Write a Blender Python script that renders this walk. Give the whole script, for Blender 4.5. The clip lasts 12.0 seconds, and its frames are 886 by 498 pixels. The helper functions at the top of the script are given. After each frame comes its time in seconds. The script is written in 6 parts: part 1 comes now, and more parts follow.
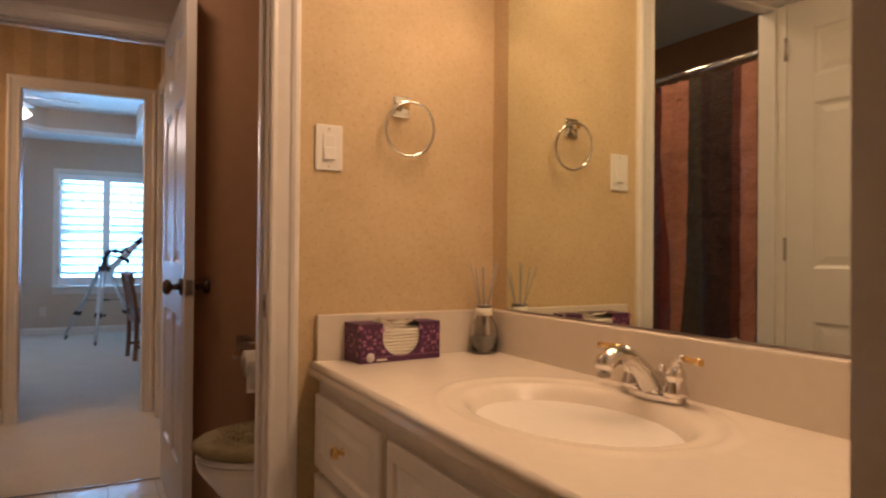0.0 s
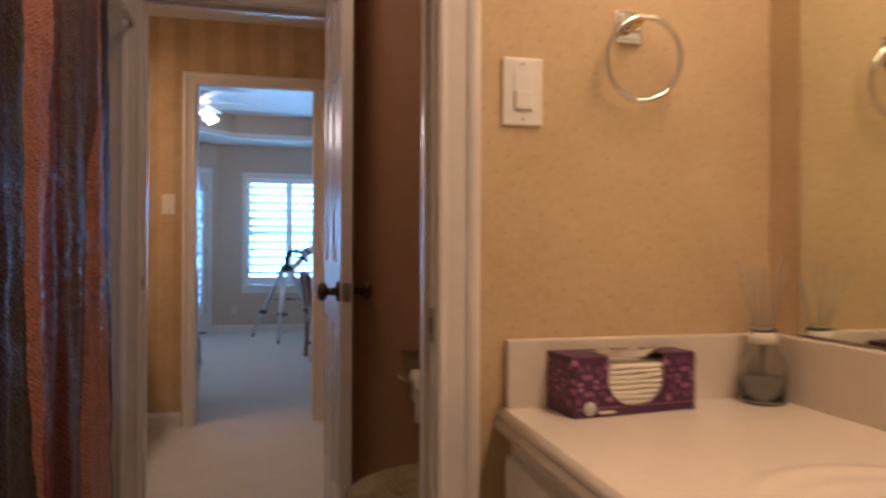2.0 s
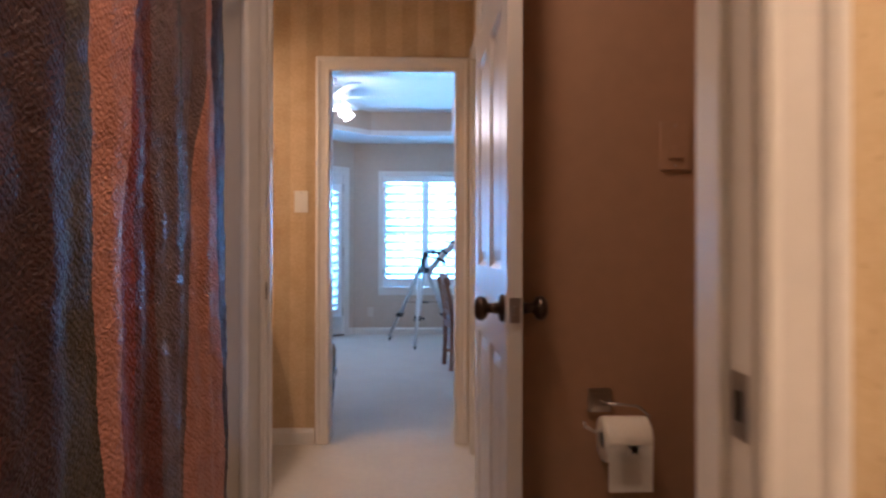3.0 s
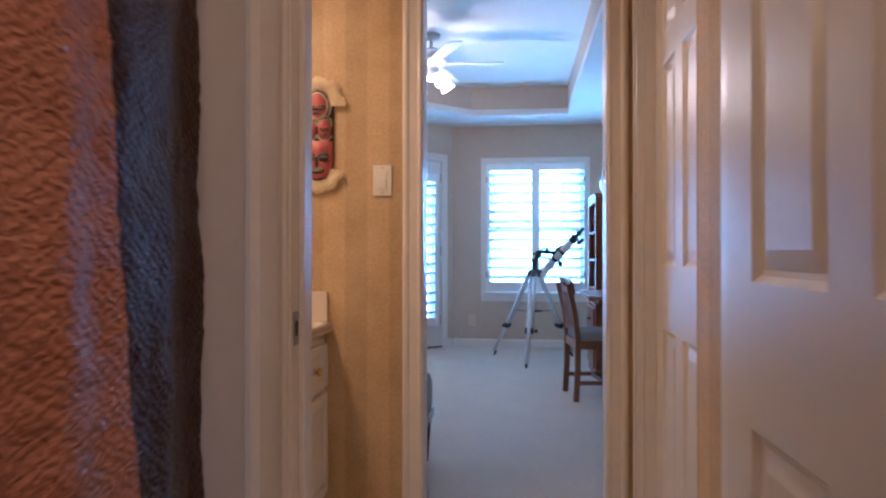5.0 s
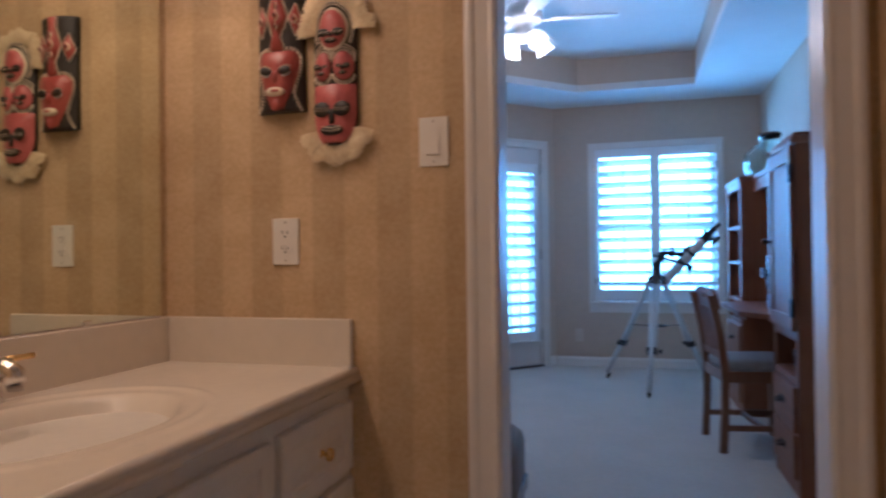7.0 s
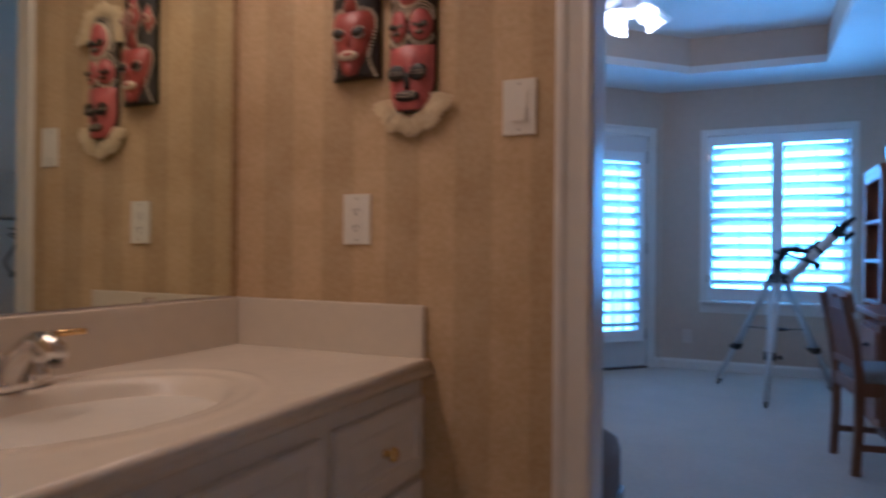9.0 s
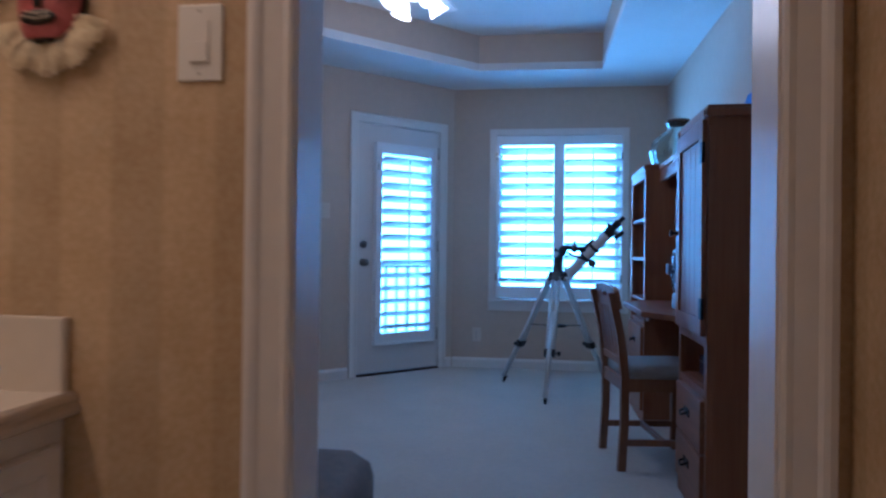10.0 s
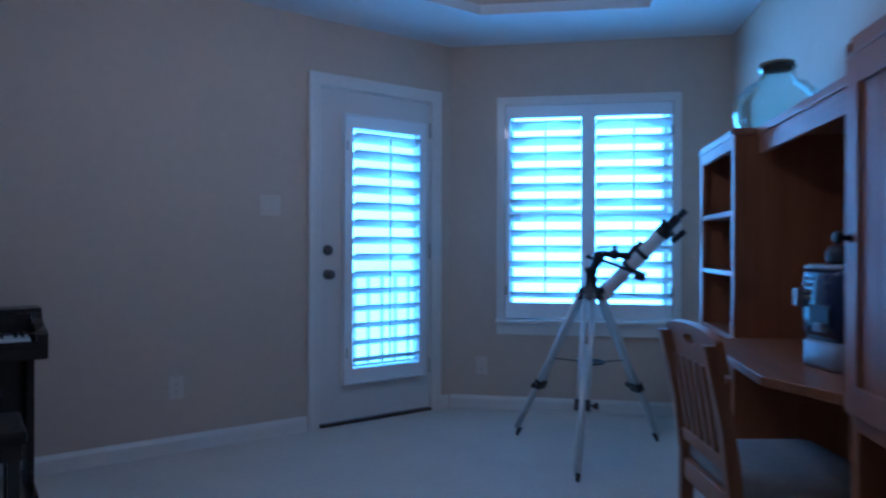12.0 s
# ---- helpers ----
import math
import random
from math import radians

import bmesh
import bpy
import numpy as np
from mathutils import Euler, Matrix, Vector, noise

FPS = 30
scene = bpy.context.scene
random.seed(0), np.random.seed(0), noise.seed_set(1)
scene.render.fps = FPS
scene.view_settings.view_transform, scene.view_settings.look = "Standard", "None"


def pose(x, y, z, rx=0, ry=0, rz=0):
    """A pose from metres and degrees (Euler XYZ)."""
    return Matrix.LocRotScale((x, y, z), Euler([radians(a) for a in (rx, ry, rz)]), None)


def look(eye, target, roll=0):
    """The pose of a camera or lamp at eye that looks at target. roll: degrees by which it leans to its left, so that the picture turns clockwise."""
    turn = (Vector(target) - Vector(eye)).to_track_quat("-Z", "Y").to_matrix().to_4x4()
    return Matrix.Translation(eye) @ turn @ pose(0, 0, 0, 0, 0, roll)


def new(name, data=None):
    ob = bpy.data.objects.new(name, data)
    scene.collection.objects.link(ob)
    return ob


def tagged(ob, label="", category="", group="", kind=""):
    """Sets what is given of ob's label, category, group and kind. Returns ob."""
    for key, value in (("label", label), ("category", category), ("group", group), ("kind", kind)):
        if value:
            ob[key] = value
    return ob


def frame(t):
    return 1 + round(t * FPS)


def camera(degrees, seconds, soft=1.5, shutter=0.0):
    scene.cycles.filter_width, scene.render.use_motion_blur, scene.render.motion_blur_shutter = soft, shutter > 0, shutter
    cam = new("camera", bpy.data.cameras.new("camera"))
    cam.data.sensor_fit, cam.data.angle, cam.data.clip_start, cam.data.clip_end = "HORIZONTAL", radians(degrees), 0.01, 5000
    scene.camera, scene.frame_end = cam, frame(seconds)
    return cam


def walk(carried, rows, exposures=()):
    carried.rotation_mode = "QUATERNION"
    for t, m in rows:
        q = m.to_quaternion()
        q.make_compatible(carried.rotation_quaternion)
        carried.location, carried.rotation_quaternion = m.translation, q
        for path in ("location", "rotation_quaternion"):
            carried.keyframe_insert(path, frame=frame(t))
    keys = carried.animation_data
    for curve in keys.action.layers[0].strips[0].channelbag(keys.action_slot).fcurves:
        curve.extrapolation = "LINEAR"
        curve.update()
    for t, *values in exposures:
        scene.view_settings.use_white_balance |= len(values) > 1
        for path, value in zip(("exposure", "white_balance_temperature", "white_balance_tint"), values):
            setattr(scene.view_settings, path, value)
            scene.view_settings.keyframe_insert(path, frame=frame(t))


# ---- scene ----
cam = camera(67.0, 12.0, soft=2.3, shutter=0.5)
SKY, V1, V2, V3, DAY, FAN = 0.1, 10.6, 7.0, 5.1, 345.0, 19.5
B1, B2 = 4.0, 3.4
PATH = [
    (0, (0.129, 0.156, 1.046), (1.049, 1.932, 1.061), 0.5),
    (0.5, (0.177, 0.224, 1.043), (0.995, 2.049, 1.058), 0.7),
    (1, (0.194, 0.28, 1.043), (0.931, 2.14, 1.061), 0.7),
    (1.5, (0.223, 0.45, 1.029), (0.878, 2.34, 1.045), 0.5),
    (2, (0.268, 0.721, 1.037), (0.711, 2.672, 1.048), 0.2),
    (2.5, (0.268, 0.996, 1.031), (0.492, 2.983, 1.042), 0.2),
    (3, (0.232, 1.279, 1.044), (0.287, 3.278, 1.054), 0.1),
    (3.5, (0.221, 1.543, 1.041), (0.121, 3.54, 1.053), 0.2),
    (3.7, (0.221, 1.664, 1.043), (0.076, 3.658, 1.054), 0.3),
    (5.3, (0.066, 2.619, 1.047), (-0.167, 4.605, 1.054), -0.0),
    (5.5, (0.063, 2.748, 1.047), (-0.163, 4.735, 1.053), 0.0),
    (6, (0.05, 3.029, 1.052), (-0.178, 5.016, 1.058), 0.1),
    (6.5, (0.029, 3.275, 1.057), (-0.276, 5.252, 1.067), -0.2),
    (7, (0.005, 3.412, 1.046), (-0.53, 5.338, 1.066), -0.7),
    (7.2, (-0.007, 3.446, 1.042), (-0.654, 5.338, 1.065), -0.8),
    (8.8, (-0.024, 3.551, 1.018), (-0.917, 5.34, 1.036), -0.1),
    (9, (-0.008, 3.598, 1.016), (-0.828, 5.422, 1.02), 0.5),
    (9.5, (0.059, 3.743, 1.008), (-0.421, 5.684, 1.012), 0.8),
    (10, (0.078, 3.983, 1.002), (-0.206, 5.962, 1.011), 0.7),
    (10.5, (0.098, 4.314, 0.999), (-0.119, 6.302, 1.011), 0.5),
    (11, (0.096, 4.661, 1.019), (-0.096, 6.652, 1.031), 0.5),
    (11.5, (0.072, 5.036, 1.05), (-0.119, 7.027, 1.053), 0.4),
    (12, (0.013, 5.35, 1.068), (-0.31, 7.323, 1.067), 0.2),
]
EXPOSURE = [(0, -0.02, 5420, 23), (0.5, -0.17, 5330, 24), (1.5, -0.1, 5220, 23), (2.0, -0.07, 5060, 23), (2.5, 0.1, 4940, 23), (3.5, 0.78, 4800, 24), (5.5, 0.24, 4930, 26), (7.0, -0.28, 4560, 23), (9.0, -0.55, 4300, 22), (9.5, -0.60, 4260, 23), (10.5, -0.50, 4260, 21), (11.5, -0.56, 4160, 21), (12, -0.81, 4090, 20)]
walk(cam, [(t, look(eye, target, roll)) for t, eye, target, roll in PATH], EXPOSURE)

# ---------------------------------------------------------------- light
world = bpy.data.worlds.new("world")
scene.world = world
world.use_nodes = True
wn = world.node_tree
sky = wn.nodes.new("ShaderNodeTexSky")
sky.sky_type, sky.sun_disc = "NISHITA", False
sky.sun_elevation, sky.sun_rotation = radians(48), radians(200)
wn.links.new(sky.outputs[0], wn.nodes["Background"].inputs[0])
wn.nodes["Background"].inputs[1].default_value = SKY


def lamp(kind, name, m, power, colour, **more):
    data = bpy.data.lights.new(name, kind)
    data.energy, data.color = power, colour
    for k, v in more.items():
        if k == "size":
            data.size = v
        elif k == "size_y":
            data.shape, data.size_y = "RECTANGLE", v
        elif k == "radius":
            data.shadow_soft_size = v
        elif k == "angle":
            data.angle = radians(v)
        elif k == "cone":
            data.spot_size, data.spot_blend = radians(v), 0.22
    ob = new(name, data)
    ob.matrix_world = m
    return ob


lamp("SUN", "sun", look((0, 0, 10), (0 + 3.0, 10 - 6.5, 0)), 2.5, (1.0, 0.95, 0.88), angle=0.5)

# ---------------------------------------------------------------- materials
MATS = {}


def mat(name, colour, rough=0.6, metal=0.0, vary=0.08, scale=6.0, bump=0.0, bump_scale=120.0, spec=0.5, colour2=None, detail=4.0, emit=None, coat=0.0, stretch=(1, 1, 1), island=0.0):
    """A painted, woven or cast surface: a base colour that drifts at two scales, and fine relief."""
    if name in MATS:
        return MATS[name]
    m = bpy.data.materials.new(name)
    m.use_nodes = True
    t = m.node_tree
    b = t.nodes["Principled BSDF"]
    b.inputs["Roughness"].default_value, b.inputs["Metallic"].default_value = rough, metal
    b.inputs["Specular IOR Level"].default_value = spec
    b.inputs["Coat Weight"].default_value = coat
    co = t.nodes.new("ShaderNodeTexCoord")
    mp = t.nodes.new("ShaderNodeMapping")
    mp.inputs["Scale"].default_value = stretch
    t.links.new(co.outputs["Object"], mp.inputs[0])
    n1 = t.nodes.new("ShaderNodeTexNoise")
    n1.inputs["Scale"].default_value, n1.inputs["Detail"].default_value = scale, detail
    n2 = t.nodes.new("ShaderNodeTexNoise")
    n2.inputs["Scale"].default_value, n2.inputs["Detail"].default_value = scale * 9, 3
    add = t.nodes.new("ShaderNodeMath")
    add.operation = "ADD"
    half = t.nodes.new("ShaderNodeMath")
    half.operation, half.inputs[1].default_value = "MULTIPLY", 0.5
    for n in (n1, n2):
        t.links.new(mp.outputs[0], n.inputs["Vector"])
    t.links.new(n1.outputs[0], add.inputs[0])
    t.links.new(n2.outputs[0], add.inputs[1])
    t.links.new(add.outputs[0], half.inputs[0])
    ramp = t.nodes.new("ShaderNodeValToRGB")
    ramp.color_ramp.elements[0].position, ramp.color_ramp.elements[1].position = 0.36, 0.64
    c2 = colour2 or tuple(min(1, c * (1 + vary)) for c in colour)
    c1 = tuple(c * (1 - vary) for c in colour) if not colour2 else colour
    ramp.color_ramp.elements[0].color, ramp.color_ramp.elements[1].color = (*c1, 1), (*c2, 1)
    t.links.new(half.outputs[0], ramp.inputs[0])
    out = ramp.outputs[0]
    if island:
        oi = t.nodes.new("ShaderNodeObjectInfo")
        hsv = t.nodes.new("ShaderNodeHueSaturation")
        mr = t.nodes.new("ShaderNodeMapRange")
        mr.inputs[3].default_value, mr.inputs[4].default_value = 1 - island, 1 + island
        t.links.new(oi.outputs["Random"], mr.inputs[0])
        t.links.new(mr.outputs[0], hsv.inputs["Value"])
        t.links.new(out, hsv.inputs["Color"])
        out = hsv.outputs[0]
    t.links.new(out, b.inputs["Base Color"])
    rr = t.nodes.new("ShaderNodeMapRange")
    rr.inputs[3].default_value, rr.inputs[4].default_value = max(0.02, rough * 0.8), min(1, rough * 1.2)
    t.links.new(n1.outputs[0], rr.inputs[0])
    t.links.new(rr.outputs[0], b.inputs["Roughness"])
    if bump:
        bp = t.nodes.new("ShaderNodeBump")
        nb = t.nodes.new("ShaderNodeTexNoise")
        nb.inputs["Scale"].default_value, nb.inputs["Detail"].default_value = bump_scale, 4
        t.links.new(mp.outputs[0], nb.inputs["Vector"])
        bp.inputs["Strength"].default_value, bp.inputs["Distance"].default_value = bump, 0.004
        t.links.new(nb.outputs[0], bp.inputs["Height"])
        t.links.new(bp.outputs[0], b.inputs["Normal"])
    if emit:
        b.inputs["Emission Color"].default_value, b.inputs["Emission Strength"].default_value = (*emit[0], 1), emit[1]
    MATS[name] = m
    return m


def wallpaper(name, base, dark, stripe=0.0, fleck=(0.25, 0.13, 0.05), shift=0.0):
    """Paper on a wall: mottled ground with small flecks, and soft stripes where stripe gives their width."""
    m = mat(name, base, 0.62, colour2=dark, scale=9, bump=0.12, bump_scale=260, spec=0.3)
    t = m.node_tree
    b = t.nodes["Principled BSDF"]
    ramp = next(n for n in t.nodes if n.type == "VALTORGB")
    geo = t.nodes.new("ShaderNodeNewGeometry")
    out = ramp.outputs[0]
    if stripe:
        sep = t.nodes.new("ShaderNodeSeparateXYZ")
        t.links.new(geo.outputs["Position"], sep.inputs[0])
        s = t.nodes.new("ShaderNodeMath")
        s.operation = "ADD"
        t.links.new(sep.outputs[0], s.inputs[0])
        t.links.new(sep.outputs[1], s.inputs[1])
        s2 = t.nodes.new("ShaderNodeMath")
        s2.operation, s2.inputs[1].default_value, s2.inputs[2].default_value = "MULTIPLY_ADD", 1 / stripe, shift
        t.links.new(s.outputs[0], s2.inputs[0])
        pp = t.nodes.new("ShaderNodeMath")
        pp.operation, pp.inputs[1].default_value = "PINGPONG", 1.0
        t.links.new(s2.outputs[0], pp.inputs[0])
        st = t.nodes.new("ShaderNodeMapRange")
        st.interpolation_type = "SMOOTHSTEP"
        st.inputs[1].default_value, st.inputs[2].default_value = 0.42, 0.58
        st.inputs[3].default_value, st.inputs[4].default_value = 0.885, 1.04
        t.links.new(pp.outputs[0], st.inputs[0])
        mul = t.nodes.new("ShaderNodeMixRGB")
        mul.blend_type = "MULTIPLY"
        mul.inputs[0].default_value = 1
        t.links.new(out, mul.inputs[1])
        t.links.new(st.outputs[0], mul.inputs[2])
        out = mul.outputs[0]
    # small staggered dots, in the plane of the wall
    sp = t.nodes.new("ShaderNodeSeparateXYZ")
    t.links.new(geo.outputs["Position"], sp.inputs[0])
    su = t.nodes.new("ShaderNodeMath")
    su.operation = "ADD"
    t.links.new(sp.outputs[0], su.inputs[0])
    t.links.new(sp.outputs[1], su.inputs[1])
    cb = t.nodes.new("ShaderNodeCombineXYZ")
    t.links.new(su.outputs[0], cb.inputs[0])
    t.links.new(sp.outputs[2], cb.inputs[1])
    tilt = t.nodes.new("ShaderNodeMapping")
    tilt.inputs["Rotation"].default_value = (0, 0, radians(38))
    t.links.new(cb.outputs[0], tilt.inputs[0])
    vo = t.nodes.new("ShaderNodeTexVoronoi")
    vo.voronoi_dimensions = "2D"
    vo.inputs["Scale"].default_value, vo.inputs["Randomness"].default_value = 26, 0.35
    t.links.new(tilt.outputs[0], vo.inputs["Vector"])
    fl = t.nodes.new("ShaderNodeMapRange")
    fl.inputs[1].default_value, fl.inputs[2].default_value = 0.05, 0.11
    fl.inputs[3].default_value, fl.inputs[4].default_value = 0.0 if stripe else 0.22, 0.0
    t.links.new(vo.outputs["Distance"], fl.inputs[0])
    mx = t.nodes.new("ShaderNodeMixRGB")
    t.links.new(fl.outputs[0], mx.inputs[0])
    t.links.new(out, mx.inputs[1])
    mx.inputs[2].default_value = (*fleck, 1)
    t.links.new(mx.outputs[0], b.inputs["Base Color"])
    return m


def wood(name, dark, light, rough=0.4, axis=2, scale=1.0, coat=0.15, knots=False):
    """Grain that runs along the axis, with rings, streaks and pores."""
    if name in MATS:
        return MATS[name]
    m = bpy.data.materials.new(name)
    m.use_nodes = True
    t = m.node_tree
    b = t.nodes["Principled BSDF"]
    b.inputs["Coat Weight"].default_value = coat
    co = t.nodes.new("ShaderNodeTexCoord")
    mp = t.nodes.new("ShaderNodeMapping")
    s = [9.0 * scale] * 3
    s[axis] = 0.9 * scale
    mp.inputs["Scale"].default_value = s
    t.links.new(co.outputs["Object"], mp.inputs[0])
    n = t.nodes.new("ShaderNodeTexNoise")
    n.inputs["Scale"].default_value, n.inputs["Detail"].default_value, n.inputs["Distortion"].default_value = 1.6, 6, 0.8
    t.links.new(mp.outputs[0], n.inputs["Vector"])
    mp2 = t.nodes.new("ShaderNodeMapping")
    s2 = [70.0 * scale] * 3
    s2[axis] = 3.0 * scale
    mp2.inputs["Scale"].default_value = s2
    t.links.new(co.outputs["Object"], mp2.inputs[0])
    n2 = t.nodes.new("ShaderNodeTexNoise")
    n2.inputs["Scale"].default_value, n2.inputs["Detail"].default_value = 1.0, 3
    t.links.new(mp2.outputs[0], n2.inputs["Vector"])
    mix = t.nodes.new("ShaderNodeMath")
    mix.operation, mix.inputs[1].default_value = "MULTIPLY_ADD", 0.45
    t.links.new(n2.outputs[0], mix.inputs[0])
    h = t.nodes.new("ShaderNodeMath")
    h.operation, h.inputs[1].default_value = "MULTIPLY", 0.6
    t.links.new(n.outputs[0], h.inputs[0])
    t.links.new(h.outputs[0], mix.inputs[2])
    val = mix.outputs[0]
    if knots:
        v = t.nodes.new("ShaderNodeTexVoronoi")
        v.inputs["Scale"].default_value = 2.3
        t.links.new(co.outputs["Object"], v.inputs["Vector"])
        k = t.nodes.new("ShaderNodeMapRange")
        k.inputs[1].default_value, k.inputs[2].default_value, k.inputs[3].default_value, k.inputs[4].default_value = 0.03, 0.17, -0.42, 0.0
        t.links.new(v.outputs["Distance"], k.inputs[0])
        a = t.nodes.new("ShaderNodeMath")
        a.operation = "ADD"
        t.links.new(val, a.inputs[0])
        t.links.new(k.outputs[0], a.inputs[1])
        val = a.outputs[0]
    ramp = t.nodes.new("ShaderNodeValToRGB")
    ramp.color_ramp.elements[0].position, ramp.color_ramp.elements[1].position = 0.28, 0.72
    ramp.color_ramp.elements[0].color, ramp.color_ramp.elements[1].color = (*dark, 1), (*light, 1)
    t.links.new(val, ramp.inputs[0])
    t.links.new(ramp.outputs[0], b.inputs["Base Color"])
    b.inputs["Roughness"].default_value = rough
    bp = t.nodes.new("ShaderNodeBump")
    bp.inputs["Strength"].default_value, bp.inputs["Distance"].default_value = 0.12, 0.002
    t.links.new(n2.outputs[0], bp.inputs["Height"])
    t.links.new(bp.outputs[0], b.inputs["Normal"])
    MATS[name] = m
    return m


def glass(name, colour=(1, 1, 1), rough=0.0, ior=1.45):
    m = mat(name, colour, rough, vary=0.0)
    b = m.node_tree.nodes["Principled BSDF"]
    for l in list(m.node_tree.links):
        if l.to_node == b:
            m.node_tree.links.remove(l)
    b.inputs["Base Color"].default_value = (*colour, 1)
    b.inputs["Roughness"].default_value, b.inputs["IOR"].default_value = rough, ior
    b.inputs["Transmission Weight"].default_value = 1.0
    return m


WHITE_TRIM = mat("white_trim_paint", (0.74, 0.70, 0.65), 0.32, vary=0.03, scale=3, bump=0.04, bump_scale=60)
WHITE_DOOR = mat("white_door_paint", (0.70, 0.66, 0.62), 0.36, vary=0.015, scale=3, bump=0.03, bump_scale=40, stretch=(2, 2, 1))
CREAM = mat("cream_wall_paint", (0.60, 0.53, 0.45), 0.7, vary=0.03, scale=2, bump=0.12, bump_scale=200)
CEIL = mat("ceiling_paint", (0.74, 0.73, 0.71), 0.9, vary=0.03, bump=0.25, bump_scale=180)
GREIGE = mat("greige_wall_paint", (0.56, 0.455, 0.355), 0.85, vary=0.035, scale=2, bump=0.15, bump_scale=200)
BROWN = mat("brown_wall_paint", (0.38, 0.225, 0.125), 0.75, vary=0.05, scale=2.5, bump=0.15, bump_scale=200)
PAPER = wallpaper("mottled_wallpaper", (0.56, 0.42, 0.225), (0.63, 0.49, 0.285))
STRIPED = wallpaper("striped_wallpaper", (0.50, 0.355, 0.180), (0.625, 0.470, 0.270), stripe=0.0868, shift=-0.75)
CARPET = mat("cream_carpet", (0.63, 0.585, 0.515), 0.97, vary=0.045, scale=3.5, bump=0.8, bump_scale=420, spec=0.05)
TILE = mat("white_floor_tile", (0.66, 0.64, 0.62), 0.18, vary=0.05, scale=5, island=0.05)
GROUT = mat("grey_grout", (0.36, 0.34, 0.31), 0.9, vary=0.1, scale=30)
MARBLE = mat("cultured_marble", (0.72, 0.65, 0.545), 0.25, vary=0.025, scale=4, spec=0.4)
CABINET = mat("white_cabinet_paint", (0.74, 0.70, 0.63), 0.35, vary=0.03, scale=4, bump=0.05, bump_scale=50)
CHROME = mat("polished_chrome", (0.80, 0.79, 0.77), 0.07, 1.0, vary=0.02)
SATIN = mat("satin_chrome", (0.74, 0.71, 0.67), 0.19, 1.0, vary=0.03)
BRASS = mat("polished_brass", (0.83, 0.58, 0.22), 0.16, 1.0, vary=0.04)
BRONZE = mat("dark_bronze", (0.085, 0.062, 0.048), 0.3, 0.85, vary=0.15, scale=20)
NICKEL = mat("satin_nickel", (0.42, 0.38, 0.34), 0.3, 1.0, vary=0.05)
WHITE_PLASTIC = mat("white_switch_plastic", (0.80, 0.77, 0.71), 0.3, vary=0.01)
BLACK = mat("black_plastic", (0.012, 0.012, 0.014), 0.4, vary=0.1)
MIRROR = mat("silvered_mirror", (0.85, 0.90, 0.79), 0.0, 1.0, vary=0.0)
for l in list(MIRROR.node_tree.links):
    if l.to_socket.name == "Roughness":
        MIRROR.node_tree.links.remove(l)
MIRROR.node_tree.nodes["Principled BSDF"].inputs["Roughness"].default_value = 0.0
PANE = glass("window_glass")

# ---------------------------------------------------------------- mesh helpers


def box(bm, x0, y0, z0, x1, y1, z1, bevel=0.0, m=0, rot=None):
    r = bmesh.ops.create_cube(bm, size=1)
    v = r["verts"]
    for p in v:
        p.co = Vector(((p.co.x + 0.5) * (x1 - x0) + x0, (p.co.y + 0.5) * (y1 - y0) + y0, (p.co.z + 0.5) * (z1 - z0) + z0))
    fs = {f for p in v for f in p.link_faces}
    for f in fs:
        f.material_index = m
    if bevel:
        es = {e for f in fs for e in f.edges}
        bmesh.ops.bevel(bm, geom=list(es), offset=bevel, segments=2, affect="EDGES", profile=0.6, material=-1)
    return bm


def B(*args, bevel=0.0):
    bm = bmesh.new()
    box(bm, *args, bevel=bevel)
    return bm


def lathe(profile, segs=24, bm=None, at=(0, 0, 0), turn=None):
    """A turned body round z from (radius, height) pairs."""
    bm = bm or bmesh.new()
    rings = []
    for r, z in profile:
        ring = []
        for i in range(segs):
            a = 2 * math.pi * i / segs
            p = Vector((r * math.cos(a), r * math.sin(a), z))
            if turn:
                p = turn @ p
            ring.append(bm.verts.new(p + Vector(at)))
        rings.append(ring)
    for a, b in zip(rings, rings[1:]):
        for i in range(segs):
            j = (i + 1) % segs
            f = bm.faces.new((a[i], a[j], b[j], b[i]))
            f.smooth = True
    for ring, flip in ((rings[0], True), (rings[-1], False)):
        f = bm.faces.new(ring[::-1] if flip else ring)
    return bm


def tube(points, r, segs=10, bm=None, closed=False):
    """A round bar along points; r may be one radius or one a point."""
    bm = bm or bmesh.new()
    pts = [Vector(p) for p in points]
    n = len(pts)
    rings, up = [], None
    for i, p in enumerate(pts):
        a = pts[(i - 1) % n] if (closed or i) else p
        b = pts[(i + 1) % n] if (closed or i < n - 1) else p
        d = (b - a).normalized()
        if up is None:
            up = d.orthogonal().normalized()
        up = (up - d * up.dot(d)).normalized()
        s = d.cross(up)
        rr = r[i] if isinstance(r, (list, tuple)) else r
        rings.append([bm.verts.new(p + rr * (math.cos(2 * math.pi * k / segs) * up + math.sin(2 * math.pi * k / segs) * s)) for k in range(segs)])
    pairs = list(zip(rings, rings[1:])) + ([(rings[-1], rings[0])] if closed else [])
    for a, b in pairs:
        for k in range(segs):
            j = (k + 1) % segs
            f = bm.faces.new((a[k], a[j], b[j], b[k]))
            f.smooth = True
    if not closed:
        bm.faces.new(rings[0][::-1])
        bm.faces.new(rings[-1])
    return bm


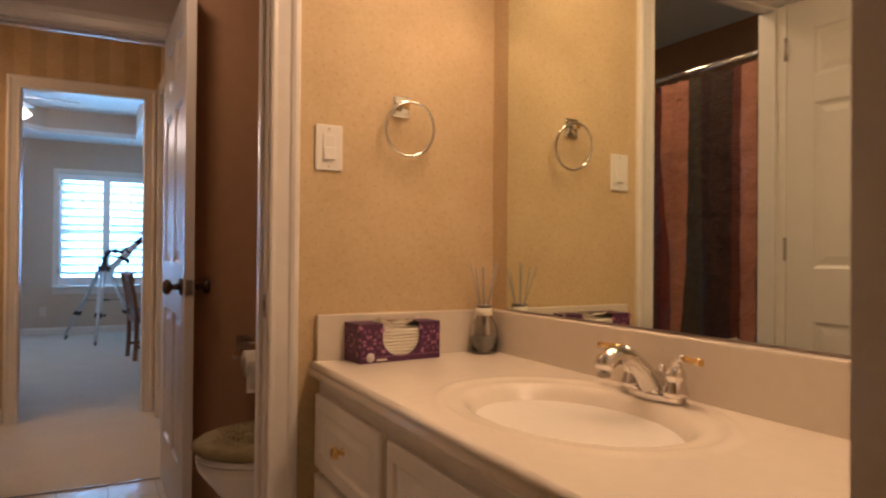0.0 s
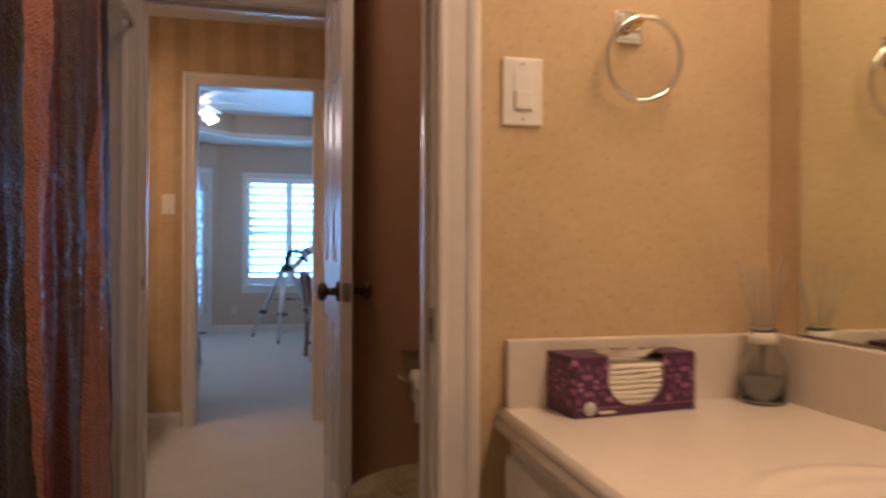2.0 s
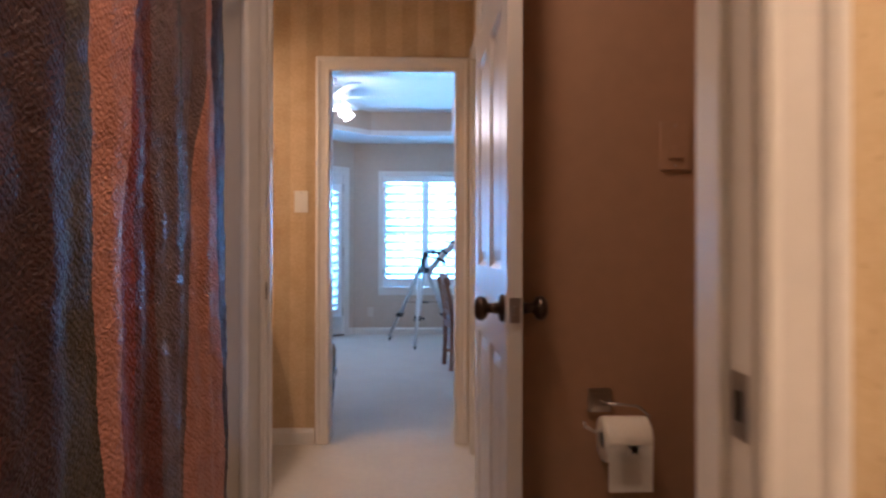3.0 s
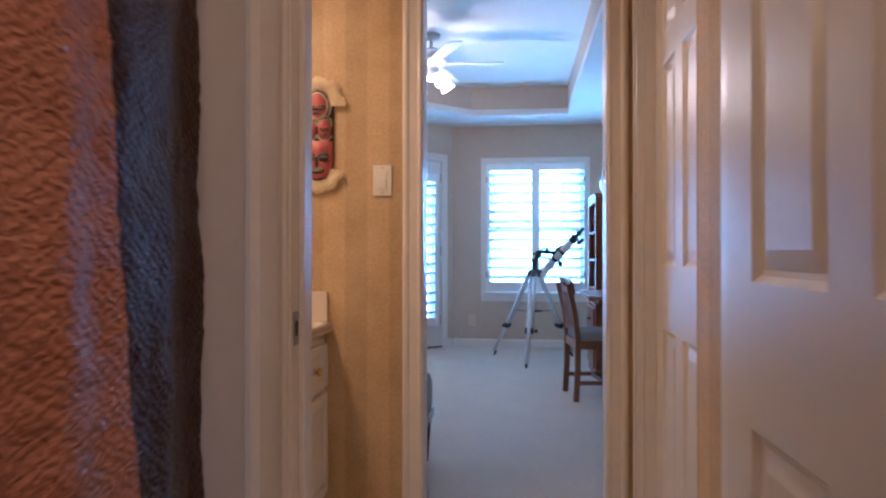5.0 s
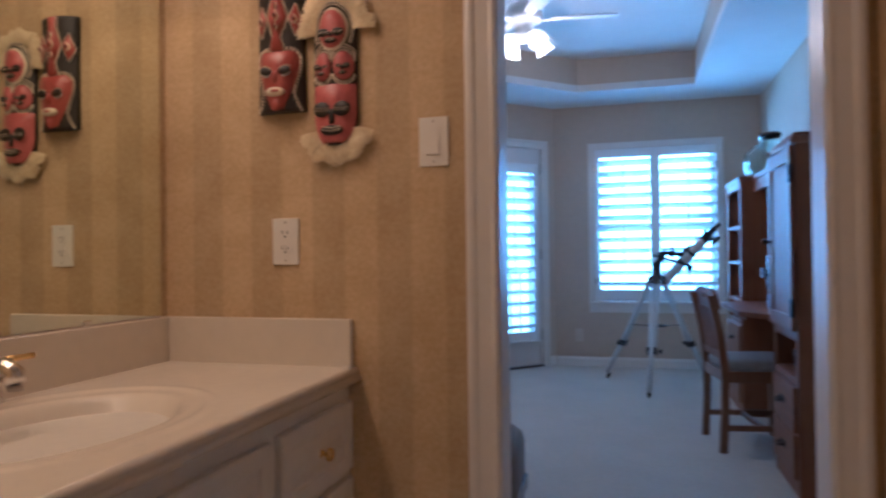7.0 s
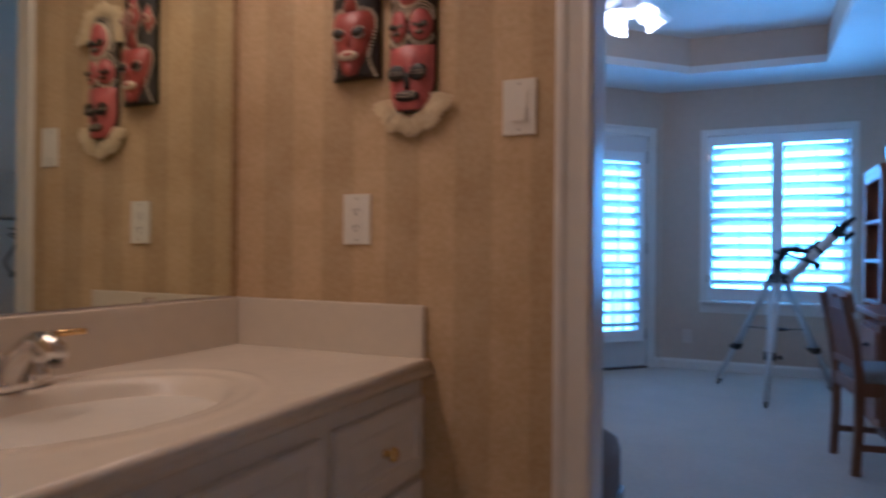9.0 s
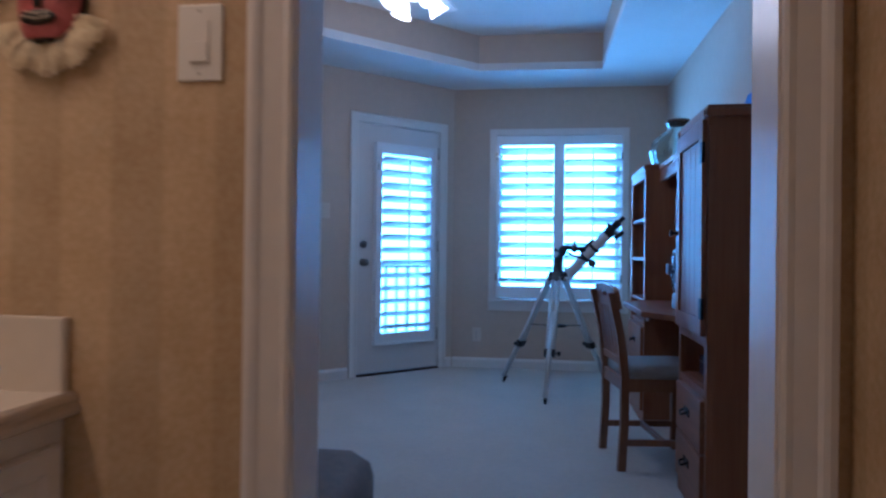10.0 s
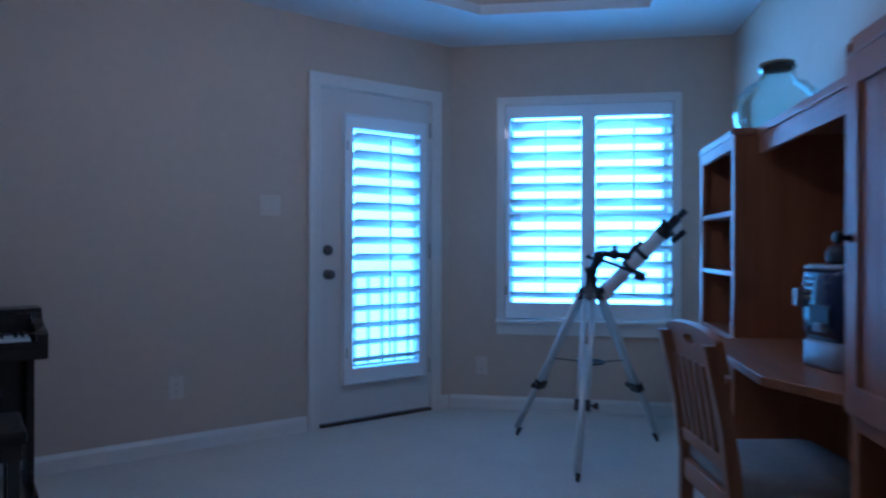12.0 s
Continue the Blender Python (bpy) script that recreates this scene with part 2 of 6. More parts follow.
def prism(poly, z0, z1, bm=None, bevel=0.0):
    """A flat plate of any outline in x and y."""
    bm = bm or bmesh.new()
    lo = [bm.verts.new((x, y, z0)) for x, y in poly]
    hi = [bm.verts.new((x, y, z1)) for x, y in poly]
    fs = [bm.faces.new(lo[::-1]), bm.faces.new(hi)]
    n = len(poly)
    for i in range(n):
        fs.append(bm.faces.new((lo[i], lo[(i + 1) % n], hi[(i + 1) % n], hi[i])))
    bmesh.ops.recalc_face_normals(bm, faces=fs)
    if bevel:
        bmesh.ops.bevel(bm, geom=list({e for f in fs for e in f.edges}), offset=bevel, segments=2, affect="EDGES", profile=0.6)
    return bm


def moved(bm, m):
    bmesh.ops.transform(bm, matrix=m, verts=bm.verts)
    return bm


def mesh_of(name, bm, *materials):
    me = bpy.data.meshes.new(name)
    bm.normal_update()
    bm.to_mesh(me)
    bm.free()
    for m in materials:
        me.materials.append(m)
    return me


def structure(name, bm, *materials, label="", category=""):
    return tagged(new(name, mesh_of(name, bm, *materials)), label, category, kind="structure")


def thing(name, label, category, m=None, group=""):
    ob = tagged(new(name), label, category, group)
    ob.empty_display_size = 0.1
    if m is not None:
        ob.matrix_basis = m
    return ob


def part(name, bm, material, parent, label=""):
    ob = new(name, mesh_of(name, bm, material))
    ob.parent = parent
    return tagged(ob, label)


def by_side(bm, rule):
    for f in bm.faces:
        f.normal_update()
        f.material_index = rule(f.normal, f.calc_center_median())
    return bm


# ---------------------------------------------------------------- the large structure
OFF = math.tan(radians(0.75))  # the mirror walls stand a little off square
H_BATH, H_BED, H_TRAY = 2.43, 2.43, 2.71
HEAD = 2.035
# walls across the walk: y of the near face, y of the far face
Y1, Y1B = 1.83, 1.945
Y2, Y2B = 3.53, 3.645
Y3, Y3B = 4.95, 5.065
YW = 9.825
XR = 1.135
D1 = (-0.215, 0.505)
D2 = (-0.302, 0.432)
D3 = (-0.285, 0.398)


def wall_across(name, x0, x1, ya, yb, top, gap, near, far, side=None):
    bm = bmesh.new()
    box(bm, x0, ya, 0, gap[0], yb, top)
    box(bm, gap[1], ya, 0, x1, yb, top)
    box(bm, gap[0], ya, HEAD + 0.012, gap[1], yb, top)
    by_side(bm, lambda n, c: 0 if n.y < -0.5 else 1)
    return structure(name, bm, near, far)


wall_across("wall_vanity", -0.75, 1.16, Y1, Y1B, H_BATH, (D1[0] - 0.018, D1[1] + 0.018), PAPER, BROWN)
wall_across("wall_toilet", -1.30, 0.465, Y2, Y2B, H_BATH, (D2[0] - 0.018, D2[1] + 0.018), CREAM, STRIPED)
wall_across("wall_dressing", -3.9, XR, Y3, Y3B, H_BED, (D3[0] - 0.018, D3[1] + 0.018), STRIPED, GREIGE)
structure("wall_alcove", by_side(B(0.465, 2.88, 0, 1.28, Y2B, H_BATH), lambda n, c: 0 if n.y < 0.5 else 1), BROWN, STRIPED)
structure("wall_mirror_east", prism([(1.16, Y1B), (1.16, Y1), (1.16 + OFF * (Y1 + 1.6), -1.6), (1.34, -1.6), (1.34, Y1B)], 0, H_BATH), PAPER)
structure("wall_alcove_east", B(1.28, Y1B, 0, 1.40, 2.88, H_BATH), BROWN)
structure("wall_vanity_west", B(-0.87, -1.6, 0, -0.75, Y1B, H_BATH), PAPER)
structure("wall_vanity_south", B(-0.87, -1.72, 0, 1.34, -1.6, H_BATH), PAPER)
structure("wall_tub_west", B(-1.30, Y1B, 0, -1.18, Y2, H_BATH), BROWN)
structure("wall_mirror_west", prism([(-1.195, Y3), (-1.195 - OFF * (Y3 - Y2B), Y2B), (-1.34, Y2B), (-1.34, Y3)], 0, H_BATH), STRIPED)
# closet wall with its opening
CL = (4.06, 4.72)
XC = 0.495
bm = bmesh.new()
box(bm, XC, Y2B, 0, 0.60, CL[0] - 0.002, H_BATH)
box(bm, XC, CL[1] + 0.018, 0, 0.60, Y3, H_BATH)
box(bm, XC, CL[0] - 0.002, HEAD + 0.012, 0.60, CL[1] + 0.018, H_BATH)
structure("wall_closet", bm, STRIPED)
bm = bmesh.new()
box(bm, 0.60, Y2B, 0, 1.28, Y2B + 0.05, H_BATH)
box(bm, 1.23, Y2B + 0.05, 0, 1.28, Y3, H_BATH)
structure("wall_closet_inside", bm, GREIGE)
# bedroom
structure("wall_east", B(XR, Y3, 0, XR + 0.14, YW + 0.14, H_TRAY), GREIGE)
WIN = (-0.30, 0.775, 0.60, 2.02)
bm = bmesh.new()
box(bm, -0.72, YW, 0, WIN[0], YW + 0.14, H_TRAY)
box(bm, WIN[1], YW, 0, XR, YW + 0.14, H_TRAY)
box(bm, WIN[0], YW, 0, WIN[1], YW + 0.14, WIN[2])
box(bm, WIN[0], YW, WIN[3], WIN[1], YW + 0.14, H_TRAY)
structure("wall_north", bm, GREIGE)
# the slanting wall with the patio door: local x runs along it from its window end, local y outwards
DIAG = Matrix.Translation((-0.675, YW, 0)) @ pose(0, 0, 0, 0, 0, 225)
S2 = math.sqrt(2)
PD = (0.155, 0.955)  # door opening along the wall
bm = bmesh.new()
box(bm, 0, -0.14, 0, PD[0] - 0.02, 0, H_TRAY)
box(bm, PD[1] + 0.02, -0.14, 0, 4.4, 0, H_TRAY)
box(bm, PD[0] - 0.02, -0.14, 2.05, PD[1] + 0.02, 0, H_TRAY)
ob = structure("wall_northwest", bm, GREIGE)
ob.matrix_basis = DIAG
structure("wall_west", B(-3.92, Y3B, 0, -3.78, 6.85, H_TRAY), GREIGE)
# floors
structure("carpet_bedroom", B(-3.9, Y3 + 0.06, -0.1, XR, YW, 0.0), CARPET, label="cream cut-pile carpet on the bedroom floor")
structure("carpet_dressing", B(-1.195, Y2 - 0.03, -0.1, 1.23, Y3 + 0.06, 0.0), CARPET, label="cream carpet in the dressing area")
structure("floor", B(-1.2, -1.6, -0.1, 1.3, Y2 - 0.03, -0.008), GROUT, label="bathroom floor with white tiles")
# ceilings; the bedroom's has a raised tray with a cut corner
structure("ceiling_bath", B(-1.32, -1.72, H_BATH, 1.41, Y3, H_BATH + 0.1), CEIL)
TRAY = [(0.548, 5.75), (0.548, 9.255), (-0.405, 9.235), (-2.25, 7.38), (-2.25, 5.75)]
bm = bmesh.new()
outer = [(XR + 0.02, Y3), (XR + 0.02, YW + 0.02), (-0.67, YW + 0.02), (-3.88, 6.62), (-3.88, Y3)]
rim = [[bm.verts.new((x, y, z)) for x, y in line] for line, z in ((outer, H_BED), (TRAY, H_BED), (TRAY, H_BED + 0.06), (outer, H_BED + 0.06))]
for p, q in zip(rim, rim[1:] + rim[:1]):
    for i in range(5):
        bm.faces.new((p[i], p[(i + 1) % 5], q[(i + 1) % 5], q[i]))
bmesh.ops.recalc_face_normals(bm, faces=bm.faces)
structure("ceiling_bedroom", bm, CEIL)
bm = bmesh.new()
cx, cy = -0.9, 7.3
grown = [(x + 0.05 * (1 if x > cx else -1), y + 0.05 * (1 if y > cy else -1)) for x, y in TRAY]
rim = [[bm.verts.new((x, y, z)) for x, y in line] for line, z in ((TRAY, H_BED + 0.06), (TRAY, H_TRAY), (grown, H_TRAY), (grown, H_BED + 0.06))]
for p, q in zip(rim, rim[1:] + rim[:1]):
    for i in range(5):
        bm.faces.new((p[i], p[(i + 1) % 5], q[(i + 1) % 5], q[i]))
bmesh.ops.recalc_face_normals(bm, faces=bm.faces)
structure("ceiling_tray_side", bm, GREIGE)
structure("ceiling_tray", prism(outer, H_TRAY, H_TRAY + 0.08), CEIL)
structure("ground", B(-60, -60, -0.6, 60, 80, -0.5), mat("lawn", (0.10, 0.13, 0.05), 0.95, vary=0.3, scale=0.6, bump=0.5, bump_scale=30), label="mown lawn outside the house")


# ---------------------------------------------------------------- trim
def casing_bm(w, h):
    """Moulded casing round an opening from x 0 to w, z 0 to h, proud towards -y."""
    prof = [(0.004, 0.0), (0.004, 0.010), (0.010, 0.013), (0.020, 0.011), (0.050, 0.013), (0.056, 0.017), (0.064, 0.019), (0.074, 0.017), (0.077, 0.012), (0.077, 0.0)]
    bm = bmesh.new()
    rows = [[bm.verts.new(p) for p in ((-u, -v, 0), (-u, -v, h + u), (w + u, -v, h + u), (w + u, -v, 0))] for u, v in prof]
    for a, b in zip(rows, rows[1:]):
        for i in range(3):
            bm.faces.new((a[i], a[i + 1], b[i + 1], b[i]))
    bmesh.ops.recalc_face_normals(bm, faces=bm.faces)
    return bm


def jambs(name, x0, x1, ya, yb, stop):
    """Lining of a doorway in a wall across the walk, with a stop, and casing on both faces."""
    ob = tagged(new(name), "white painted door frame", "door frame", kind="structure")
    bm = bmesh.new()
    box(bm, x0 - 0.018, ya, 0, x0, yb, HEAD, 0.001)
    part("side_jamb", bm, WHITE_TRIM, ob)
    part("side_jamb", B(x1, ya, 0, x1 + 0.018, yb, HEAD, bevel=0.001), WHITE_TRIM, ob)
    part("head_jamb", B(x0 - 0.018, ya, HEAD, x1 + 0.018, yb, HEAD + 0.012), WHITE_TRIM, ob)
    if stop:
        part("door_stop", B(x0, stop, 0, x0 + 0.010, stop + 0.034, HEAD, bevel=0.002), WHITE_TRIM, ob)
        part("door_stop", B(x1 - 0.010, stop, 0, x1, stop + 0.034, HEAD, bevel=0.002), WHITE_TRIM, ob)
        part("door_stop", B(x0 + 0.01, stop, HEAD - 0.012, x1 - 0.01, stop + 0.034, HEAD, bevel=0.002), WHITE_TRIM, ob)
    part("casing", moved(casing_bm(x1 - x0, HEAD), pose(x0, ya, 0)), WHITE_TRIM, ob)
    part("casing", moved(casing_bm(x1 - x0, HEAD), pose(x1, yb, 0, 0, 0, 180)), WHITE_TRIM, ob)
    return ob


def strike(parent, x, y, z, sx):
    bm = B(min(x, x + sx * 0.002), y - 0.014, z - 0.029, max(x, x + sx * 0.002), y + 0.014, z + 0.029, bevel=0.0006)
    p = part("strike_plate", bm, NICKEL, parent, "worn metal strike plate")
    part("latch_hole", B(min(x + sx * 0.001, x + sx * 0.003), y - 0.006, z - 0.013, max(x + sx * 0.001, x + sx * 0.003), y + 0.006, z + 0.013), BLACK, p)


j1 = jambs("door_frame_1", *D1, Y1, Y1B, Y1 + 0.04)
strike(j1, D1[1], Y1 + 0.02, 0.912, -1)
j2 = jambs("door_frame_2", *D2, Y2, Y2B, Y2 + 0.04)
strike(j2, D2[0], Y2 + 0.022, 0.914, 1)
j3 = jambs("door_frame_3", *D3, Y3, Y3B, None)
# closet frame in the side wall
j4 = tagged(new("door_frame_4"), "white painted closet door frame", "door frame", kind="structure")
part("side_jamb", B(XC, CL[1], 0, 0.60, CL[1] + 0.018, HEAD), WHITE_TRIM, j4)
part("head_jamb", B(XC, CL[0], HEAD, 0.60, CL[1] + 0.018, HEAD + 0.012), WHITE_TRIM, j4)
part("casing", moved(B(-0.020, 0.004, 0, 0, 0.080, HEAD + 0.08, bevel=0.004), pose(XC, CL[1], 0)), WHITE_TRIM, j4)
part("casing_bead", moved(B(-0.027, 0.058, 0, -0.0201, 0.080, HEAD + 0.08, bevel=0.003), pose(XC, CL[1], 0)), WHITE_TRIM, j4)
part("casing_bead", moved(B(-0.025, 0.004, 0, -0.0201, 0.020, HEAD + 0.08, bevel=0.002), pose(XC, CL[1], 0)), WHITE_TRIM, j4)
part("head_casing", B(XC - 0.02, CL[0], HEAD + 0.004, XC, CL[1] + 0.0035, HEAD + 0.08, bevel=0.004), WHITE_TRIM, j4)


def knob_set(parent, x, z, t, material, name="door_knob"):
    """A knob with rose on both faces of a leaf that lies along x between y -t and 0."""
    for s, y in ((-1, -t), (1, 0.0)):
        prof = [(0.001, 0), (0.033, 0), (0.033, 0.004), (0.028, 0.009), (0.014, 0.012), (0.011, 0.03), (0.013, 0.036), (0.024, 0.041), (0.029, 0.050), (0.028, 0.058), (0.020, 0.066), (0.001, 0.068)]
        bm = lathe(prof, 24, turn=Euler((radians(90 if s < 0 else -90), 0, 0)).to_matrix(), at=(x, y, z))
        part(name, bm, material, parent, "dark bronze door knob")


def panel_door(name, w, h, label, m, knob=True, t=0.035):
    """A six-panel leaf: hinge edge at x 0, leaf along +x, thickness from y -t to 0."""
    ob = tagged(new(name), label, "door")
    ob.matrix_basis = m
    st, mid = 0.105, 0.09
    rails = [(0.0, 0.225), (0.79, 0.992), (1.62, 1.72), (h - 0.115, h)]
    pw = (w - 2 * st - mid) / 2
    bm = bmesh.new()
    box(bm, 0, -t, 0, st, 0, h, 0.0015)
    box(bm, w - st, -t, 0, w, 0, h, 0.0015)
    box(bm, st + pw, -t, rails[0][1], st + pw + mid, 0, rails[3][0])
    for a, b in rails:
        for x0, x1 in ((st, st + pw), (st + pw + mid, w - st)):
            box(bm, x0, -t, a, x1, 0, b)
        if a == 0.0 or b == h:
            box(bm, st + pw, -t, a, st + pw + mid, 0, b)
    part("leaf_frame", bm, WHITE_DOOR, ob)
    for (_, a), (b, _) in zip(rails, rails[1:]):
        for x0 in (st, st + pw + mid):
            x1 = x0 + pw
            bm = bmesh.new()
            for s, yf in ((-1, -t), (1, 0.0)):
                loops = []
                for inset, dep in ((0.0, 0.0005), (0.010, 0.009), (0.018, 0.011), (0.045, 0.0035)):
                    y = yf - s * dep
                    loops.append([bm.verts.new(p) for p in ((x0 + inset, y, a + inset), (x1 - inset, y, a + inset), (x1 - inset, y, b - inset), (x0 + inset, y, b - inset))])
                for p, q in zip(loops, loops[1:]):
                    for i in range(4):
                        bm.faces.new((p[i], p[(i + 1) % 4], q[(i + 1) % 4], q[i]))
                bm.faces.new(loops[-1])
            bmesh.ops.recalc_face_normals(bm, faces=bm.faces)
            part("panel", bm, WHITE_DOOR, ob)
    if knob:
        knob_set(ob, w - 0.062, 0.903, t, BRONZE)
        part("latch_plate", B(w, -t / 2 - 0.0125, 0.875, w + 0.0018, -t / 2 + 0.0125, 0.931), NICKEL, ob, "brushed metal latch plate")
        part("latch_bolt", B(w + 0.0018, -t / 2 - 0.006, 0.893, w + 0.010, -t / 2 + 0.006, 0.913, bevel=0.003), NICKEL, ob)
    for z in (0.22, 1.02, 1.80):
        part("hinge", lathe([(0.001, 0), (0.006, 0), (0.006, 0.09), (0.001, 0.09)], 10, at=(-0.004, 0.004, z)), NICKEL, ob)
    return ob


panel_door("door_1", 0.71, 2.02, "white six-panel door standing open against the vanity side", pose(D1[0] + 0.004, Y1 - 0.006, 0.012, 0, 0, -93))
panel_door("door_2", 0.742, 2.02, "white six-panel door standing open with dark bronze knobs", pose(0.436, Y2 - 0.024, 0.012, 0, 0, -88.9))
door_leaf = panel_door("door_3", 0.652, 2.02, "white closed six-panel closet door with round dark pull", pose(XC + 0.07, CL[1] - 0.004, 0.012, 0, 0, -90), knob=False)
part("cup_pull", lathe([(0.001, 0.0012), (0.020, 0.0014), (0.0235, 0.0055), (0.027, 0.0065), (0.030, 0.004), (0.031, 0.0)], 28, turn=Euler((radians(90), 0, 0)).to_matrix(), at=(0.590, -0.035, 0.908)), BRONZE, door_leaf, "round dark bronze cup pull")



# ---------------------------------------------------------------- lamps of the place, and one added dome
WARM = (1.0, 0.60, 0.27)
SHADE_GLASS = mat("lit_shade_glass", (0.86, 0.80, 0.70), 0.5, vary=0.02, emit=((1.0, 0.68, 0.38), 1.6))
BULB = mat("frosted_lit_bulb", (0.95, 0.9, 0.8), 0.4, vary=0, emit=((1.0, 0.72, 0.42), 6.0))


def vanity_light(m, spread, n, power, spot):
    """A brass bar with frosted bell shades that open downwards; local x along the wall, -y out of it."""
    ob = thing("vanity_light", "brass vanity light bar with frosted bell shades above the mirror", "wall lamp", m, "vanity lights")
    length = spread * (n - 1) + 0.2
    part("back_plate", B(-length / 2, -0.03, -0.04, length / 2, 0, 0.04, bevel=0.006), BRASS, ob)
    for i in range(n):
        x = (i - (n - 1) / 2) * spread
        part("arm", tube([(x, -0.03, 0), (x, -0.085, 0.012), (x, -0.11, 0.0), (x, -0.11, -0.022)], 0.008, 10), BRASS, ob)
        part("bell_shade", lathe([(0.024, -0.02), (0.030, -0.03), (0.044, -0.07), (0.050, -0.10), (0.064, -0.13), (0.061, -0.13), (0.047, -0.10), (0.041, -0.07), (0.027, -0.033), (0.024, -0.026)], 24, at=(x, -0.11, 0)), SHADE_GLASS, ob, "frosted glass bell shade")
        bm = bmesh.new()
        bmesh.ops.create_uvsphere(bm, u_segments=14, v_segments=8, radius=0.024)
        part("bulb", moved(bm, pose(x, -0.11, -0.06)), BULB, ob, "lit bulb")
        lamp("SPOT", "bell_beam", m @ pose(x, -0.11, -0.095), spot, WARM, radius=0.02, cone=88)
    lamp("AREA", "shade_glow", m @ pose(0, -0.20, -0.06, -27, 0, 0), power, WARM, size=length, size_y=0.12)
    return ob


vanity_light(pose(1.16, 1.13, 2.12, 0, 0, 90) @ pose(0, 0, 0, 0, 0, 180), 0.40, 3, V1, B1)
vanity_light(pose(-1.195, 4.25, 2.12, 0, 0, 90), 0.40, 3, V2, B2)
# daylight before the two glazed openings
DAYC = (0.31, 0.70, 1.0)
lamp("AREA", "window_daylight", look((0.23, YW + 1.3, 1.32), (0.23, YW - 2, 2.1)), DAY, DAYC, size=2.6, size_y=2.6)
dm = DIAG @ Matrix.Translation((0.555, -1.5, 1.25))
lamp("AREA", "door_daylight", look(dm.translation, dm.translation + Vector((1, -1, 0.1))), DAY * 0.85, DAYC, size=3.2, size_y=2.8)

# unseen dome light, added only to lift the dim toilet room
dome_l = thing("added_ceiling_light", "added unseen frosted dome light that brightens the toilet room", "ceiling light", pose(0.12, 2.35, H_BATH))
part("rim", lathe([(0.001, -0.02), (0.15, -0.02), (0.155, -0.012), (0.15, 0.0), (0.001, 0.0)], 28), NICKEL, dome_l)
part("diffuser", lathe([(0.001, -0.085), (0.06, -0.078), (0.11, -0.055), (0.14, -0.021), (0.001, -0.021)], 28), BULB, dome_l, "lit frosted glass of the added dome")
lamp("AREA", "dome_fill", pose(0.12, 2.35, H_BATH - 0.10), V3, WARM, size=0.25)



# ---------------------------------------------------------------- window, patio door, shutters
SHUTTER = mat("shutter_paint", (0.82, 0.82, 0.82), 0.4, vary=0.02)


def louver_blade(w):
    """One thin elliptical blade along x, from 0 to w, lying flat."""
    bm = bmesh.new()
    ring = [(0.054 * math.cos(a), 0.0048 * math.sin(a)) for a in (2 * math.pi * i / 12 for i in range(12))]
    ends = [[bm.verts.new((x, y, z)) for y, z in ring] for x in (0, w)]
    for i in range(12):
        f = bm.faces.new((ends[0][i], ends[0][(i + 1) % 12], ends[1][(i + 1) % 12], ends[1][i]))
        f.smooth = True
    bm.faces.new(ends[0][::-1])
    bm.faces.new(ends[1])
    bmesh.ops.recalc_face_normals(bm, faces=bm.faces)
    return bm


def shutter_panel(parent, x0, x1, z0, z1, ox0, ox1, oz0, oz1, y, n, tilt):
    """A shutter leaf with n tilted blades; y is the face towards the room, which lies in -y."""
    p = part("shutter_panel", bmesh.new(), SHUTTER, parent)
    bm = bmesh.new()
    d = 0.028
    box(bm, x0, y, z0, ox0, y + d, z1, 0.002)
    box(bm, ox1, y, z0, x1, y + d, z1, 0.002)
    box(bm, ox0, y, z0, ox1, y + d, oz0, 0.002)
    box(bm, ox0, y, oz1, ox1, y + d, z1, 0.002)
    bm.to_mesh(p.data)
    bm.free()
    me = mesh_of("louver", louver_blade(ox1 - ox0 - 0.006), SHUTTER)
    step = (oz1 - oz0) / n
    for i in range(n):
        ob = new("louver", me)
        ob.parent = p
        ob.matrix_basis = pose(ox0 + 0.003, y + d / 2, oz0 + step * (i + 0.5), tilt + random.uniform(-0.7, 0.7), 0, 0)
    part("tilt_rod", B((ox0 + ox1) / 2 - 0.005, y - 0.040, oz0 + 0.06, (ox0 + ox1) / 2 + 0.005, y - 0.030, oz1 - 0.05, bevel=0.002), SHUTTER, p)
    for z in (z0 + 0.18, z1 - 0.18):
        part("shutter_hinge", B((x0 if x0 < 0.2 else x1) - 0.012, y - 0.004, z - 0.03, (x0 if x0 < 0.2 else x1) + 0.012, y - 0.0005, z + 0.03), NICKEL, p)


LOUVER_TILT = -27
win = tagged(new("window_1"), "white framed window with two plantation shutters", "window", kind="structure")
bm = bmesh.new()
x0, x1, z0, z1 = WIN
for a in ((x0 - 0.055, YW - 0.02, z0, x0, YW + 0.02, z1 + 0.055), (x1, YW - 0.02, z0, x1 + 0.05, YW + 0.02, z1 + 0.055), (x0, YW - 0.02, z1, x1, YW + 0.02, z1 + 0.055)):
    box(bm, *a, 0.003)
part("window_frame", bm, WHITE_TRIM, win)
bm = bmesh.new()
for a in ((x0, YW + 0.02, z0, x0 + 0.012, YW + 0.14, z1), (x1 - 0.012, YW + 0.02, z0, x1, YW + 0.14, z1), (x0 + 0.012, YW + 0.02, z1 - 0.012, x1 - 0.012, YW + 0.14, z1)):
    box(bm, *a)
part("reveal", bm, WHITE_TRIM, win)
part("window_sill", B(x0 - 0.06, YW - 0.05, z0 - 0.022, x1 + 0.06, YW + 0.14, z0, bevel=0.004), WHITE_TRIM, win)
part("apron", B(x0 - 0.055, YW - 0.016, z0 - 0.10, x1 + 0.055, YW, z0 - 0.022, bevel=0.003), WHITE_TRIM, win)
bm = bmesh.new()
ys = YW + 0.09
